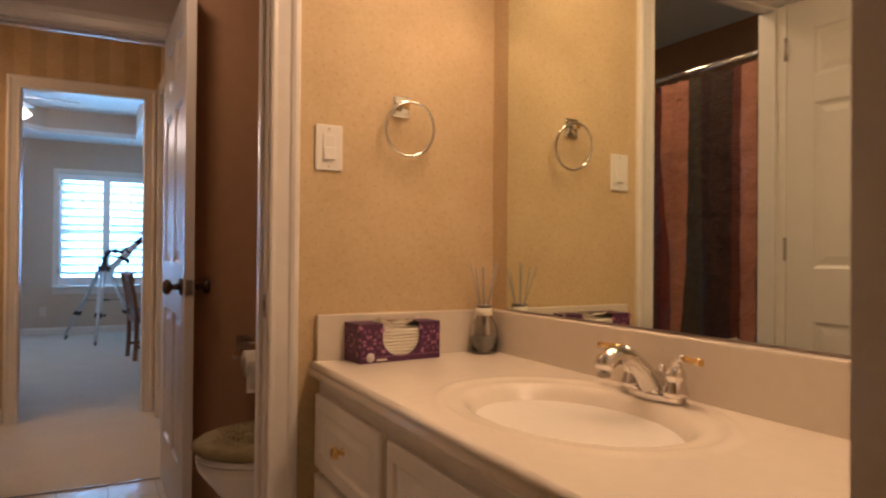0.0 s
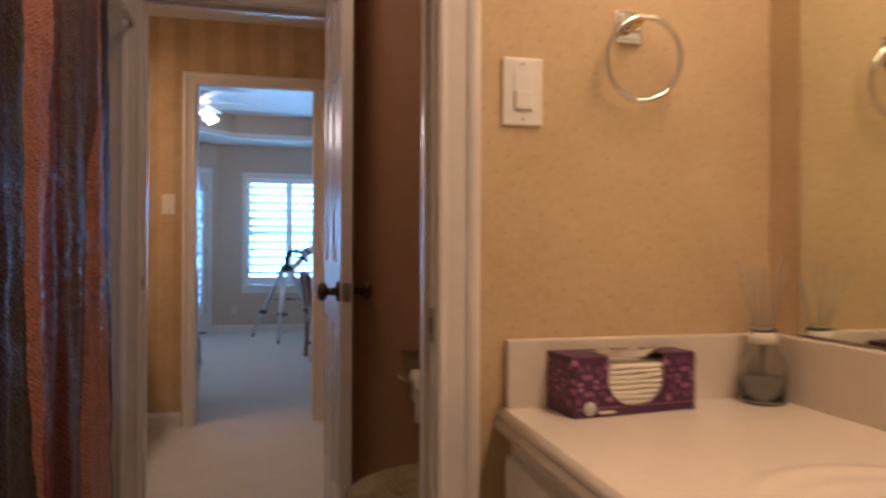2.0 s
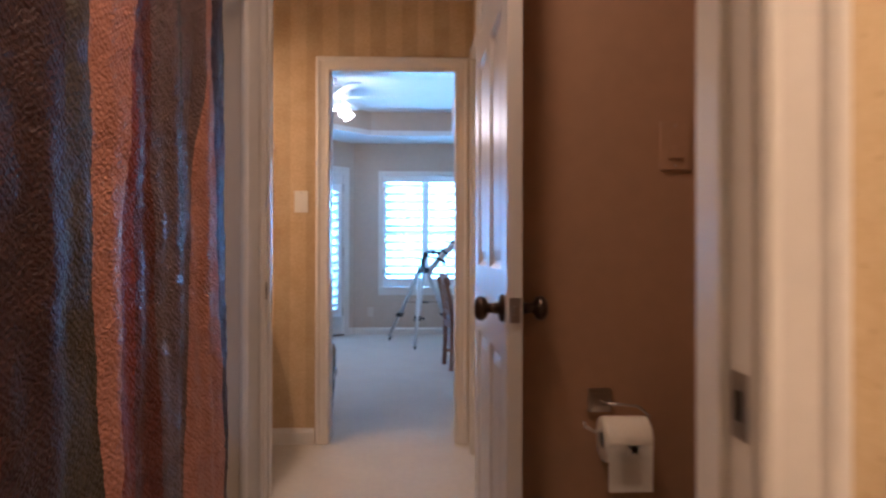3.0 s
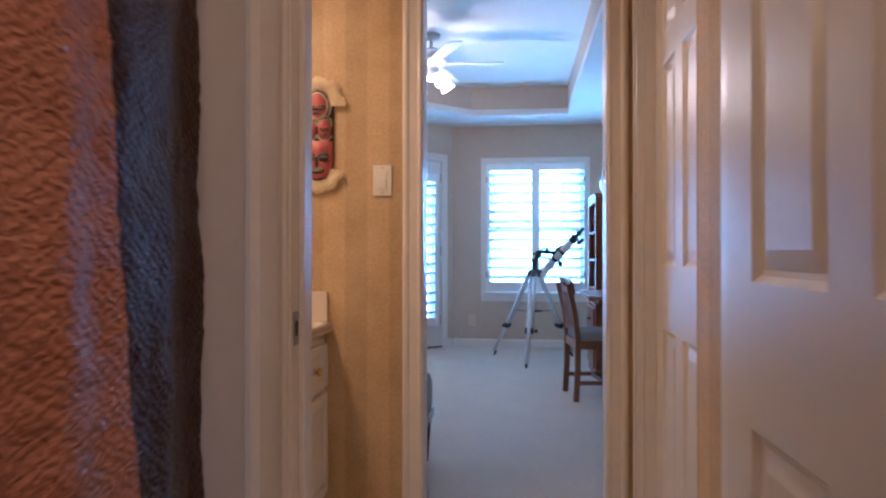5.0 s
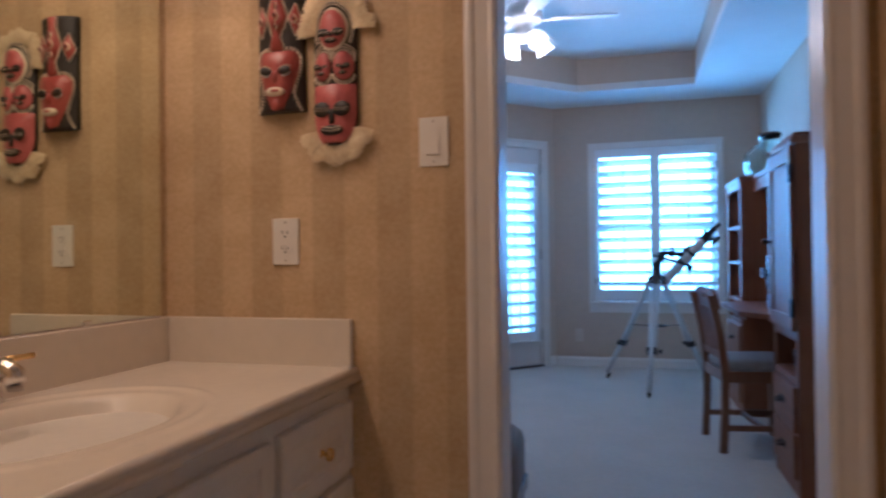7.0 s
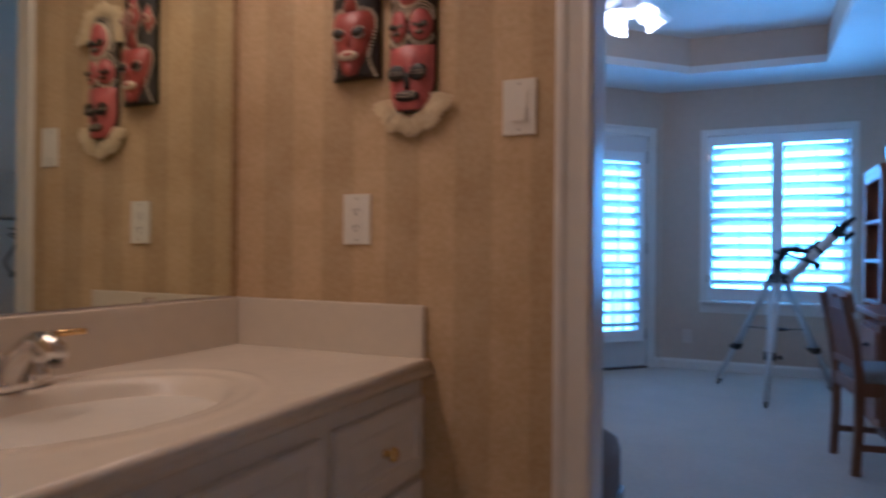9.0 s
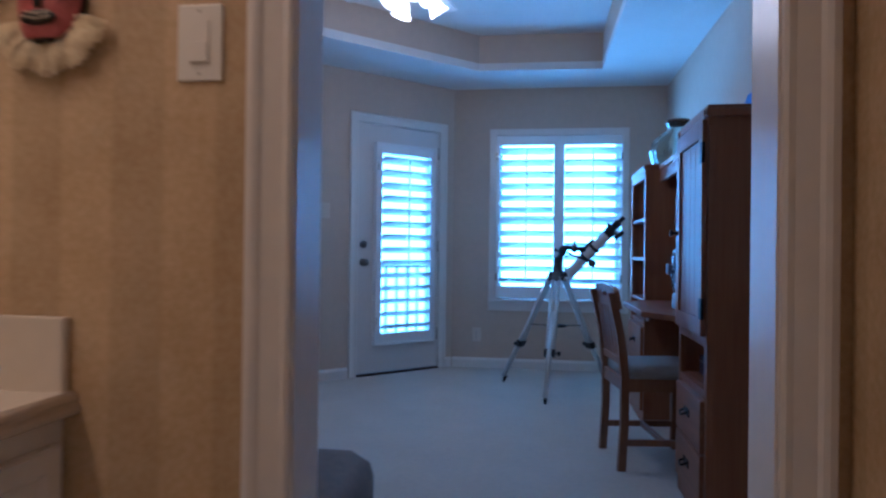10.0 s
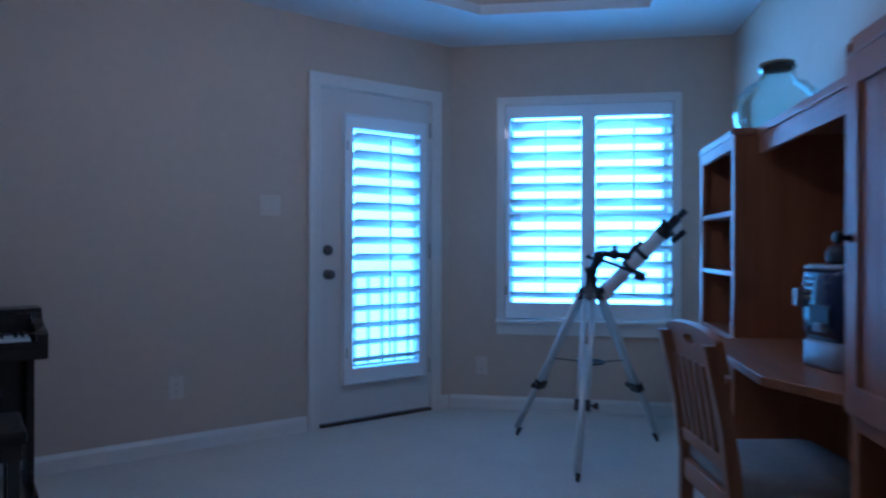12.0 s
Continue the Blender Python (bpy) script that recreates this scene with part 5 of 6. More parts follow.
for s in (-1, 1):
    kite = [(s * x, z) for x, z in ((0.047, 0.190), (0.0615, 0.222), (0.047, 0.268), (0.030, 0.234))]
    part("side_diamond", shield(kite, 0.005, bow), M_RED, m1)
    part("stroke_trim", ticks(kite + kite[:1], 0.0021, lambda x: bow(x) - 0.0012), M_BEAD, m1, "cream painted strokes")
    part("stroke_trim", ticks([(s * (x + 0.002), z) for x, z in crest], 0.0021, lambda x: bow(x) - 0.0012), M_BEAD, m1, "cream painted strokes")
    edge_line = [(s * x, z) for x, z in ((0.058, 0.003), (0.049, 0.022), (0.0425, 0.045), (0.0455, 0.064), (0.052, 0.088), (0.057, 0.112), (0.057, 0.134), (0.049, 0.151), (0.035, 0.1565), (0.018, 0.1555))]
    part("stroke_trim", ticks(edge_line, 0.0025, lambda x: bow(x) - 0.0015), M_BEAD, m1, "cream painted strokes")
for x, z, k in ((0, 0.237, 1.15), (0, 0.263, 0.75), (0, 0.209, 0.75), (-0.046, 0.229, 0.95), (0.046, 0.229, 0.95)):
    part("diamond_inlay", shield([(x, z - 0.014 * k), (x + 0.0085 * k, z), (x, z + 0.014 * k), (x - 0.0085 * k, z)], 0.0095, bow), M_BEAD, m1)
    part("diamond_field", shield([(x, z - 0.0105 * k), (x + 0.0060 * k, z), (x, z + 0.0105 * k), (x - 0.0060 * k, z)], 0.0125, bow), M_RED, m1)
    part("diamond_core", shield([(x, z - 0.0055 * k), (x + 0.0032 * k, z), (x, z + 0.0055 * k), (x - 0.0032 * k, z)], 0.0155, bow), M_DARK, m1)
fy_ = bow(0) - 0.0118
for s in (-1, 1):
    part("eye_white", dome(s * 0.0255, 0.0935, 0.0155, 0.0105, -0.0425, 0.0045, rot=s * 0.18), M_PALE, m1)
    part("eye_hole", dome(s * 0.0255, 0.0985, 0.0165, 0.0108, -0.0462, 0.0040, rot=s * 0.18), M_DARK, m1)
    part("brow_line", tube([(s * (0.0255 + 0.0175 * math.cos(a)), -0.0450, 0.0985 + 0.0125 * math.sin(a) + 0.003 * math.cos(a)) for a in (math.pi * k / 10 for k in range(11))], 0.0011, 6), M_BEAD, m1)
part("nose", dome(0, 0.083, 0.0075, 0.016, fy_, 0.009), M_RED, m1)
part("mouth", dome(0, 0.046, 0.0265, 0.0125, fy_ + 0.002, 0.009), M_BEAD, m1, "cream carved lips")
part("mouth_gap", dome(0.002, 0.0475, 0.0135, 0.0042, fy_ - 0.0055, 0.0026), M_RED, m1)
part("chin", dome(0, 0.016, 0.015, 0.017, bow(0) - 0.006, 0.008), M_RED, m1)

# the long mask with several faces and raffia fringes
m2 = thing("carved_mask", "long carved mask of red ovals with raffia fringe", "mask", pose(-0.690, Y3 - 0.002, 1.322), "carved masks")
LW, LH = 0.116, 0.352
bow2 = lambda x: -0.030 * (1 - 0.72 * (2 * x / LW) ** 2)  # noqa: E731
lo = lambda t: max(0.12, min(1.0, math.sqrt(max(0, 1 - max(0, (0.22 - t) / 0.24) ** 2)), math.sqrt(max(0, 1 - max(0, (t - 0.80) / 0.22) ** 2))))  # noqa: E731
part("board", curved_board(LW, 0, LH, 0.030, lo), M_DARK, m2)
part("large_face", shield(both([(LW / 2 * 0.97 * lo(t), t * LH) for t in [0.012 + 0.41 * k / 14 for k in range(15)]]), 0.005, bow2), M_PINK, m2)
oval2 = lambda x, z, rx, rz, n=28: [(x + rx * math.cos(a), z + rz * math.sin(a)) for a in (2 * math.pi * i / n for i in range(n))]  # noqa: E731
part("top_face_rim", shield(oval2(0, 0.284, 0.041, 0.053), 0.004, bow2), M_BEAD, m2)
part("top_face", shield(oval2(0, 0.283, 0.037, 0.0485), 0.0085, bow2), M_PINK, m2)
for s in (-1, 1):
    part("small_face", shield(oval2(s * 0.0275, 0.193, 0.0245, 0.0355, 24), 0.0075, bow2), M_PINK, m2)


def features(cx_, z_eye, z_mouth, rx, rz, mx, mz, y):
    """Eyes with two rows of dots, a nose and a toothed mouth."""
    for q in (-1, 1):
        part("eye", dome(cx_ + q * rx * 1.18, z_eye, rx, rz, y, 0.0042), M_DARK, m2)
        row = [(cx_ + q * rx * 1.18 + (k - 2.5) * rx * 0.30, z_eye - rz * 0.22 + r * rz * 0.30) for k in range(6) for r in (0, 1)]
        part("eye_dots", dots(row, rx * 0.060, lambda x: y - 0.0040), M_BEAD, m2)
    part("nose", shield([(cx_ - rx * 0.30, z_mouth + mz * 1.25), (cx_ + rx * 0.30, z_mouth + mz * 1.25), (cx_ + rx * 0.34, z_eye), (cx_ - rx * 0.34, z_eye)], 0.004, lambda x: y), M_DARK, m2)
    part("mouth", dome(cx_, z_mouth, mx, mz, y, 0.0045), M_DARK, m2)
    row = [(cx_ + (k - 3) * mx * 0.22, z_mouth + (mz * 0.34 if r else -mz * 0.26) + 0.10 * mz * abs(k - 3)) for k in range(7) for r in (0, 1)]
    part("teeth", dots(row, mx * 0.065, lambda x: y - 0.0040), M_BEAD, m2)


features(0, 0.273, 0.2535, 0.0165, 0.0105, 0.0175, 0.0075, bow2(0) - 0.0092)
features(-0.0275, 0.191, 0.174, 0.0098, 0.0074, 0.0112, 0.0056, bow2(0.0275) - 0.0082)
features(0.0275, 0.191, 0.174, 0.0098, 0.0074, 0.0112, 0.0056, bow2(0.0275) - 0.0082)
features(0, 0.086, 0.0340, 0.0225, 0.0190, 0.0310, 0.0125, bow2(0) - 0.0058)
arcs = [[(r_ * 0.86 * math.cos(a), 0.283 + r_ * 1.12 * math.sin(a)) for a in (-0.55 + (math.pi + 1.1) * k / 24 for k in range(25))] for r_ in (0.055, 0.060)]
for s in (-1, 1):
    for r_ in (0.030, 0.0355, 0.041):
        arcs.append([(s * 0.0275 + r_ * 0.9 * math.cos(a), 0.194 + r_ * 1.25 * math.sin(a)) for a in (0.25 + (math.pi - 0.5) * k / 16 for k in range(17))])
    for r_ in (0.030, 0.035):
        arcs.append([(s * 0.0275 + r_ * 0.9 * math.cos(a), 0.186 - r_ * 1.1 * math.sin(a)) for a in (0.4 + (math.pi - 0.8) * k / 16 for k in range(17))])
for a in arcs:
    a = [(max(-LW / 2 * 0.93, min(LW / 2 * 0.93, x)), z) for x, z in a]
    part("cream_line", tube([(x, bow2(x) - 0.0012, z) for x, z in a], 0.0015, 6), M_BEAD, m2)


def fringe(cz_, rx, rz, a0, a1, n, length, droop):
    """Many bent raffia strands that spread from an arc, in bunches of uneven length."""
    bm = bmesh.new()
    for i in range(n):
        u = (i + rnd.uniform(-0.5, 0.5)) / n
        a = a0 + (a1 - a0) * u
        bunch = 0.90 + 0.13 * math.sin(u * 27 + 1.0) + rnd.uniform(-0.22, 0.08)
        a += 0.10 * math.sin(u * 27)
        out = Vector((math.cos(a), 0, math.sin(a)))
        p = Vector((rx * math.cos(a), -0.006 - rnd.uniform(0, 0.012), cz_ + rz * math.sin(a)))
        lift = rnd.uniform(0.001, 0.011)
        side = Vector((-out.z, 0, out.x)) * rnd.uniform(0.0006, 0.0014)
        prev = None
        for k in range(5):
            t = k / 4
            q = p + out * (length * bunch * t) + Vector((rnd.uniform(-0.0012, 0.0012), -lift * math.sin(t * 2.6), droop * t * t))
            pair = [bm.verts.new(q - side * (1 + 0.6 * t)), bm.verts.new(q + side * (1 + 0.6 * t))]
            if prev:
                bm.faces.new((prev[0], prev[1], pair[1], pair[0]))
            prev = pair
    return bm


part("raffia_hair", fringe(0.283, 0.050, 0.062, 0.02, math.pi - 0.02, 800, 0.056, -0.004), RAFFIA, m2, "pale raffia fringe")
part("raffia_beard", fringe(0.040, 0.046, 0.036, math.pi + 0.10, 2 * math.pi - 0.10, 520, 0.050, -0.004), RAFFIA, m2, "pale raffia fringe")
part("raffia_cord", tube([(0.052 * math.cos(a), -0.014, 0.283 + 0.066 * math.sin(a)) for a in (math.pi * k / 16 for k in range(17))], 0.0025, 6), RAFFIA, m2)

# ---------------------------------------------------------------- desk wall of the bedroom
PINE = wood("stained_pine", (0.23, 0.084, 0.033), (0.34, 0.134, 0.054), 0.46, 2, coat=0.04, knots=True)
PINE_Y = wood("stained_pine_across", (0.17, 0.060, 0.022), (0.32, 0.125, 0.05), 0.42, 1, coat=0.06)
IRON = mat("black_iron", (0.012, 0.011, 0.012), 0.45, 0.6, vary=0.2, scale=40)


def pull(parent, x, y, z):
    """A drop pull on a front that faces -x."""
    bm = bmesh.new()
    box(bm, x - 0.004, y - 0.045, z - 0.016, x, y + 0.045, z + 0.016, 0.003)
    tube([(x - 0.002, y - 0.03, z + 0.004), (x - 0.022, y - 0.028, z - 0.004), (x - 0.024, y, z - 0.012), (x - 0.022, y + 0.028, z - 0.004), (x - 0.002, y + 0.03, z + 0.004)], 0.0045, 8, bm)
    part("drawer_pull", bm, IRON, parent, "black iron drop pull")


ax0, ax1, ay0, ay1, az = 0.682, XR - 0.016, 6.515, 6.995, 1.548
arm = thing("armoire", "tall stained pine cabinet with plank door and open cubby", "cabinet", pose(0, 0, 0))
bm = bmesh.new()
box(bm, ax0 + 0.022, ay0, 0.0, ax1, ay0 + 0.022, az - 0.045)
box(bm, ax0 + 0.022, ay1 - 0.022, 0.0, ax1, ay1, az - 0.045)
part("side_panel", bm, PINE, arm)
part("back_panel", B(ax1 - 0.012, ay0 + 0.022, 0.02, ax1, ay1 - 0.022, az - 0.045), PINE, arm)
bm = bmesh.new()
box(bm, ax0, ay0 - 0.002, 0.0, ax0 + 0.022, ay0 + 0.038, az - 0.045, 0.002)
box(bm, ax0, ay1 - 0.036, 0.0, ax0 + 0.022, ay1 + 0.002, az - 0.045, 0.002)
for z0, z1 in ((0.0, 0.07), (0.475, 0.505), (0.665, 0.70)):
    box(bm, ax0 + 0.001, ay0 + 0.038, z0, ax0 + 0.022, ay1 - 0.036, z1, 0.001)
part("face_frame", bm, PINE, arm)
for z in (0.495, 0.672):
    part("shelf", B(ax0 + 0.022, ay0 + 0.022, z, ax1 - 0.012, ay1 - 0.022, z + 0.012), PINE_Y, arm)
part("cornice", B(ax0 - 0.012, ay0 - 0.012, az - 0.045, ax1, ay1 + 0.012, az - 0.012, bevel=0.006), PINE, arm)
part("top_board", B(ax0 - 0.004, ay0 - 0.004, az - 0.012, ax1, ay1 + 0.004, az, bevel=0.003), PINE_Y, arm)
for y in (ay0 + 0.014, ay1 - 0.014):
    part("corner_peg", moved(lathe([(0.0005, 0), (0.013, 0), (0.011, 0.005), (0.0005, 0.006)], 14), pose(ax0 - 0.012, y, az - 0.029, 0, -90, 0)), PINE, arm)
dr = part("plank_door", bmesh.new(), PINE, arm)
bm = bmesh.new()
dy0, dy1, dz0, dz1 = ay0 + 0.012, ay1 - 0.012, 0.706, az - 0.052
box(bm, ax0 - 0.02, dy0, dz0, ax0 - 0.001, dy0 + 0.062, dz1, 0.002)
box(bm, ax0 - 0.02, dy1 - 0.062, dz0, ax0 - 0.001, dy1, dz1, 0.002)
box(bm, ax0 - 0.02, dy0 + 0.062, dz0, ax0 - 0.001, dy1 - 0.062, dz0 + 0.065, 0.002)
box(bm, ax0 - 0.02, dy0 + 0.062, dz1 - 0.065, ax0 - 0.001, dy1 - 0.062, dz1, 0.002)
bm.to_mesh(dr.data)
bm.free()
pw_ = (dy1 - dy0 - 0.124) / 4
me = mesh_of("plank", B(-0.011, 0.001, 0, -0.003, pw_ - 0.001, dz1 - dz0 - 0.13, bevel=0.002), PINE)
for i in range(4):
    ob = new("plank", me)
    ob.parent, ob.location = dr, (ax0, dy0 + 0.062 + i * pw_, dz0 + 0.065)
for z in (dz0 + 0.10, dz1 - 0.12):
    bm = B(ax0 - 0.0235, dy0 - 0.006, z - 0.038, ax0 - 0.0205, dy0 + 0.024, z + 0.038, bevel=0.001)
    tube([(ax0 - 0.018, dy0 - 0.008, z - 0.038), (ax0 - 0.018, dy0 - 0.008, z + 0.038)], 0.006, 8, bm)
    part("strap_hinge", bm, IRON, dr, "black iron hinge")
part("knob", moved(lathe([(0.0005, 0), (0.012, 0), (0.006, 0.006), (0.006, 0.016), (0.015, 0.022), (0.015, 0.030), (0.0005, 0.034)], 16), pose(ax0 - 0.020, dy1 - 0.03, 1.095, 0, -90, 0)), IRON, dr)
for z0, z1 in ((0.078, 0.265), (0.275, 0.468)):
    d_ = part("drawer", B(ax0 - 0.016, ay0 + 0.026, z0, ax0 + 0.02, ay1 - 0.026, z1, bevel=0.003), PINE_Y, arm)
    pull(d_, ax0 - 0.016, (ay0 + ay1) / 2, (z0 + z1) / 2 + 0.01)
bx = thing("storage_box", "dark blue-black electronics box in the cabinet cubby", "box", pose(0.74, 6.60, 0.5075))
part("case", B(0, 0, 0.006, 0.30, 0.28, 0.082, bevel=0.006), mat("dark_blue_case", (0.015, 0.02, 0.035), 0.3, vary=0.1), bx)
part("foot_rail", B(0.01, 0.02, 0, 0.28, 0.26, 0.006), BLACK, bx)
part("front_trim", B(-0.003, 0.012, 0.060, 0.0005, 0.268, 0.064), NICKEL, bx)

# hutch tower with drawer pedestal
tx0, ty0, ty1, tz = 0.692, 8.035, 8.62, 1.53
tw = thing("bookcase_tower", "stained pine hutch tower with empty open shelves and drawers", "bookcase", pose(0, 0, 0))
bm = bmesh.new()
box(bm, tx0 + 0.02, ty0, 0.0, ax1, ty0 + 0.02, tz - 0.03)
box(bm, tx0 + 0.02, ty1 - 0.02, 0.0, ax1, ty1, tz - 0.03)
part("side_panel", bm, PINE, tw)
part("back_panel", B(ax1 - 0.012, ty0 + 0.02, 0.0, ax1, ty1 - 0.02, tz - 0.03), PINE, tw)
bm = bmesh.new()
box(bm, tx0, ty0 - 0.002, 0.0, tx0 + 0.02, ty0 + 0.04, tz - 0.03, 0.002)
box(bm, tx0, ty1 - 0.04, 0.0, tx0 + 0.02, ty1 + 0.002, tz - 0.03, 0.002)
box(bm, tx0 + 0.001, ty0 + 0.04, tz - 0.075, tx0 + 0.02, ty1 - 0.04, tz - 0.03)
box(bm, tx0 + 0.001, ty0 + 0.04, 0.0, tx0 + 0.02, ty1 - 0.04, 0.07)
part("face_frame", bm, PINE, tw)
for z in (0.735, 0.985, 1.22, 0.60):
    part("shelf", B(tx0 + 0.004, ty0 + 0.02, z - 0.02, ax1 - 0.012, ty1 - 0.02, z, bevel=0.002), PINE_Y, tw)
part("top_board", B(tx0 - 0.005, ty0 - 0.004, tz - 0.03, ax1, ty1 + 0.004, tz, bevel=0.004), PINE_Y, tw)
for y in (ty0 + 0.016, ty1 - 0.016):
    part("corner_peg", moved(lathe([(0.0005, 0), (0.011, 0), (0.009, 0.004), (0.0005, 0.005)], 14), pose(tx0 - 0.005, y, tz - 0.015, 0, -90, 0)), BRONZE, tw)
for z0, z1 in ((0.08, 0.32), (0.335, 0.572)):
    d_ = part("drawer", B(tx0 - 0.016, ty0 + 0.03, z0, tx0 + 0.02, ty1 - 0.03, z1, bevel=0.003), PINE_Y, tw)
    pull(d_, tx0 - 0.016, (ty0 + ty1) / 2, (z0 + z1) / 2 + 0.02)
desk = thing("desk", "stained pine desk with canted front between two cabinets", "desk", pose(0, 0, 0))
part("desktop", prism([(0.688, 8.03), (0.562, 7.93), (0.556, 7.23), (0.688, 7.01), (1.10, 7.01), (1.10, 8.03)], 0.708, 0.735, bevel=0.004), PINE_Y, desk)
part("modesty_panel", B(1.085, 7.015, 0.0, 1.10, 8.03, 0.708), PINE, desk)
part("keyboard_rail", B(0.70, 7.93, 0.62, 0.72, 8.028, 0.706), PINE, desk)
hutch = thing("hutch_bridge", "stained pine hutch shelf spanning above the desk", "shelf", pose(0, 0, 0))
part("back_panel", B(1.10, 7.005, 0.0, XR - 0.014, 8.03, 1.46), PINE, hutch)
part("bridge_shelf", B(0.765, 7.01, 1.495, XR - 0.016, 8.02, 1.525, bevel=0.004), PINE_Y, hutch)
part("valance", B(0.770, 7.012, 1.425, 0.790, 8.018, 1.494, bevel=0.003), PINE_Y, hutch)

# jar, picture and bottle on top
JARG = glass("aqua_glass", (0.87, 0.975, 0.97), 0.03)
jar = thing("glass_jar", "large ribbed aqua glass jar with a cork stopper", "jar", pose(0.925, 8.30, 1.531))
prof = [(0.002, 0.0), (0.11, 0.0), (0.135, 0.01), (0.160, 0.06), (0.166, 0.11), (0.155, 0.17), (0.115, 0.215), (0.075, 0.235), (0.066, 0.25), (0.066, 0.275), (0.073, 0.283), (0.073, 0.292), (0.060, 0.292), (0.058, 0.25), (0.068, 0.231), (0.108, 0.208), (0.147, 0.166), (0.158, 0.11), (0.152, 0.063), (0.128, 0.016), (0.10, 0.008), (0.002, 0.008)]
bm = lathe(prof, 48)
for v in bm.verts:
    r_ = math.hypot(v.co.x, v.co.y)
    if 0.08 < r_ and 0.02 < v.co.z < 0.2:
        k = 1 + 0.022 * math.cos(12 * math.atan2(v.co.y, v.co.x))
        v.co.x *= k
        v.co.y *= k
part("vessel", bm, JARG, jar)
part("cork", lathe([(0.0005, 0.27), (0.056, 0.27), (0.060, 0.293), (0.066, 0.294), (0.068, 0.308), (0.0005, 0.31)], 28), mat("brown_cork", (0.16, 0.085, 0.045), 0.9, vary=0.3, scale=60, bump=0.5, bump_scale=150), jar, "brown cork stopper")
pic = thing("canvas_picture", "blue abstract canvas leaning on the wall above the desk", "picture", pose(1.035, 7.28, 1.5255, 0, 14, 0))
part("canvas", B(0, -0.25, 0.0045, 0.018, 0.25, 0.292, bevel=0.002), mat("blue_swirl_canvas", (0.012, 0.055, 0.36), 0.6, colour2=(0.16, 0.33, 0.66), scale=6, detail=2.5), pic)
btl = thing("lantern", "small dark iron lantern on the hutch", "lantern", pose(0.90, 7.32, 1.526))
part("base", B(-0.04, -0.04, 0, 0.04, 0.04, 0.012, bevel=0.003), IRON, btl)
for sx in (-1, 1):
    for sy in (-1, 1):
        part("post", B(sx * 0.034 - 0.003, sy * 0.034 - 0.003, 0.012, sx * 0.034 + 0.003, sy * 0.034 + 0.003, 0.11), IRON, btl)
part("candle", lathe([(0.0005, 0.012), (0.02, 0.012), (0.02, 0.07), (0.0005, 0.07)], 16), mat("grey_candle", (0.25, 0.24, 0.24), 0.6), btl)
part("roof", loft([(0.11, [(-0.045, -0.045), (0.045, -0.045), (0.045, 0.045), (-0.045, 0.045)]), (0.15, [(-0.01, -0.01), (0.01, -0.01), (0.01, 0.01), (-0.01, 0.01)])], smooth_it=False), IRON, btl)

STEEL = mat("brushed_steel", (0.42, 0.43, 0.45), 0.28, 1.0, vary=0.06, scale=30)
NAVY = mat("dark_glossy_plastic", (0.014, 0.022, 0.06), 0.14, vary=0.1, coat=0.4)
SILVER = mat("silver_plastic", (0.30, 0.30, 0.32), 0.3, 0.3, vary=0.03)
cof = thing("coffee_machine", "glossy dark blue coffee machine with silver base on the desk", "coffee machine", pose(0.83, 7.385, 0.736, 0, 0, 14))


def pill(hx, hy, r, cx=0.0, cy=0.0):
    """A rectangle with round corners."""
    return [(cx + sx * (hx - r) + r * math.cos(a), cy + sy * (hy - r) + r * math.sin(a)) for sx, sy, a0 in ((1, 1, 0), (-1, 1, 1), (-1, -1, 2), (1, -1, 3)) for a in (math.pi / 2 * (a0 + k / 5) for k in range(6))]


part("base", loft([(0.0, pill(0.082, 0.088, 0.03)), (0.012, pill(0.086, 0.092, 0.034)), (0.070, pill(0.084, 0.090, 0.034)), (0.078, pill(0.078, 0.084, 0.03))]), SILVER, cof, "silver plastic base")
part("body", loft([(0.079, pill(0.080, 0.086, 0.034)), (0.12, pill(0.088, 0.096, 0.040)), (0.19, pill(0.090, 0.100, 0.042)), (0.262, pill(0.084, 0.094, 0.038)), (0.276, pill(0.080, 0.090, 0.036))]), NAVY, cof)
part("lid", loft([(0.277, pill(0.083, 0.093, 0.036)), (0.286, pill(0.083, 0.093, 0.036)), (0.292, pill(0.076, 0.086, 0.032))]), SILVER, cof, "silver rim of the lid")
part("top_knob", lathe([(0.0005, 0.292), (0.026, 0.292), (0.034, 0.305), (0.034, 0.325), (0.026, 0.343), (0.0005, 0.348)], 18, at=(0.0, 0.035, 0)), BLACK, cof)
part("handle", B(-0.108, 0.060, 0.168, -0.080, 0.088, 0.222, bevel=0.006), SILVER, cof)
part("window_panel", B(-0.0935, -0.055, 0.125, -0.0865, 0.035, 0.178, bevel=0.003), BLACK, cof)
part("spout_block", B(-0.100, -0.03, 0.105, -0.080, 0.008, 0.130, bevel=0.005), SILVER, cof)
for i in range(4):
    part("button", B(-0.0925, 0.030, 0.192 + i * 0.018, -0.0835, 0.062, 0.202 + i * 0.018, bevel=0.002), SILVER, cof)

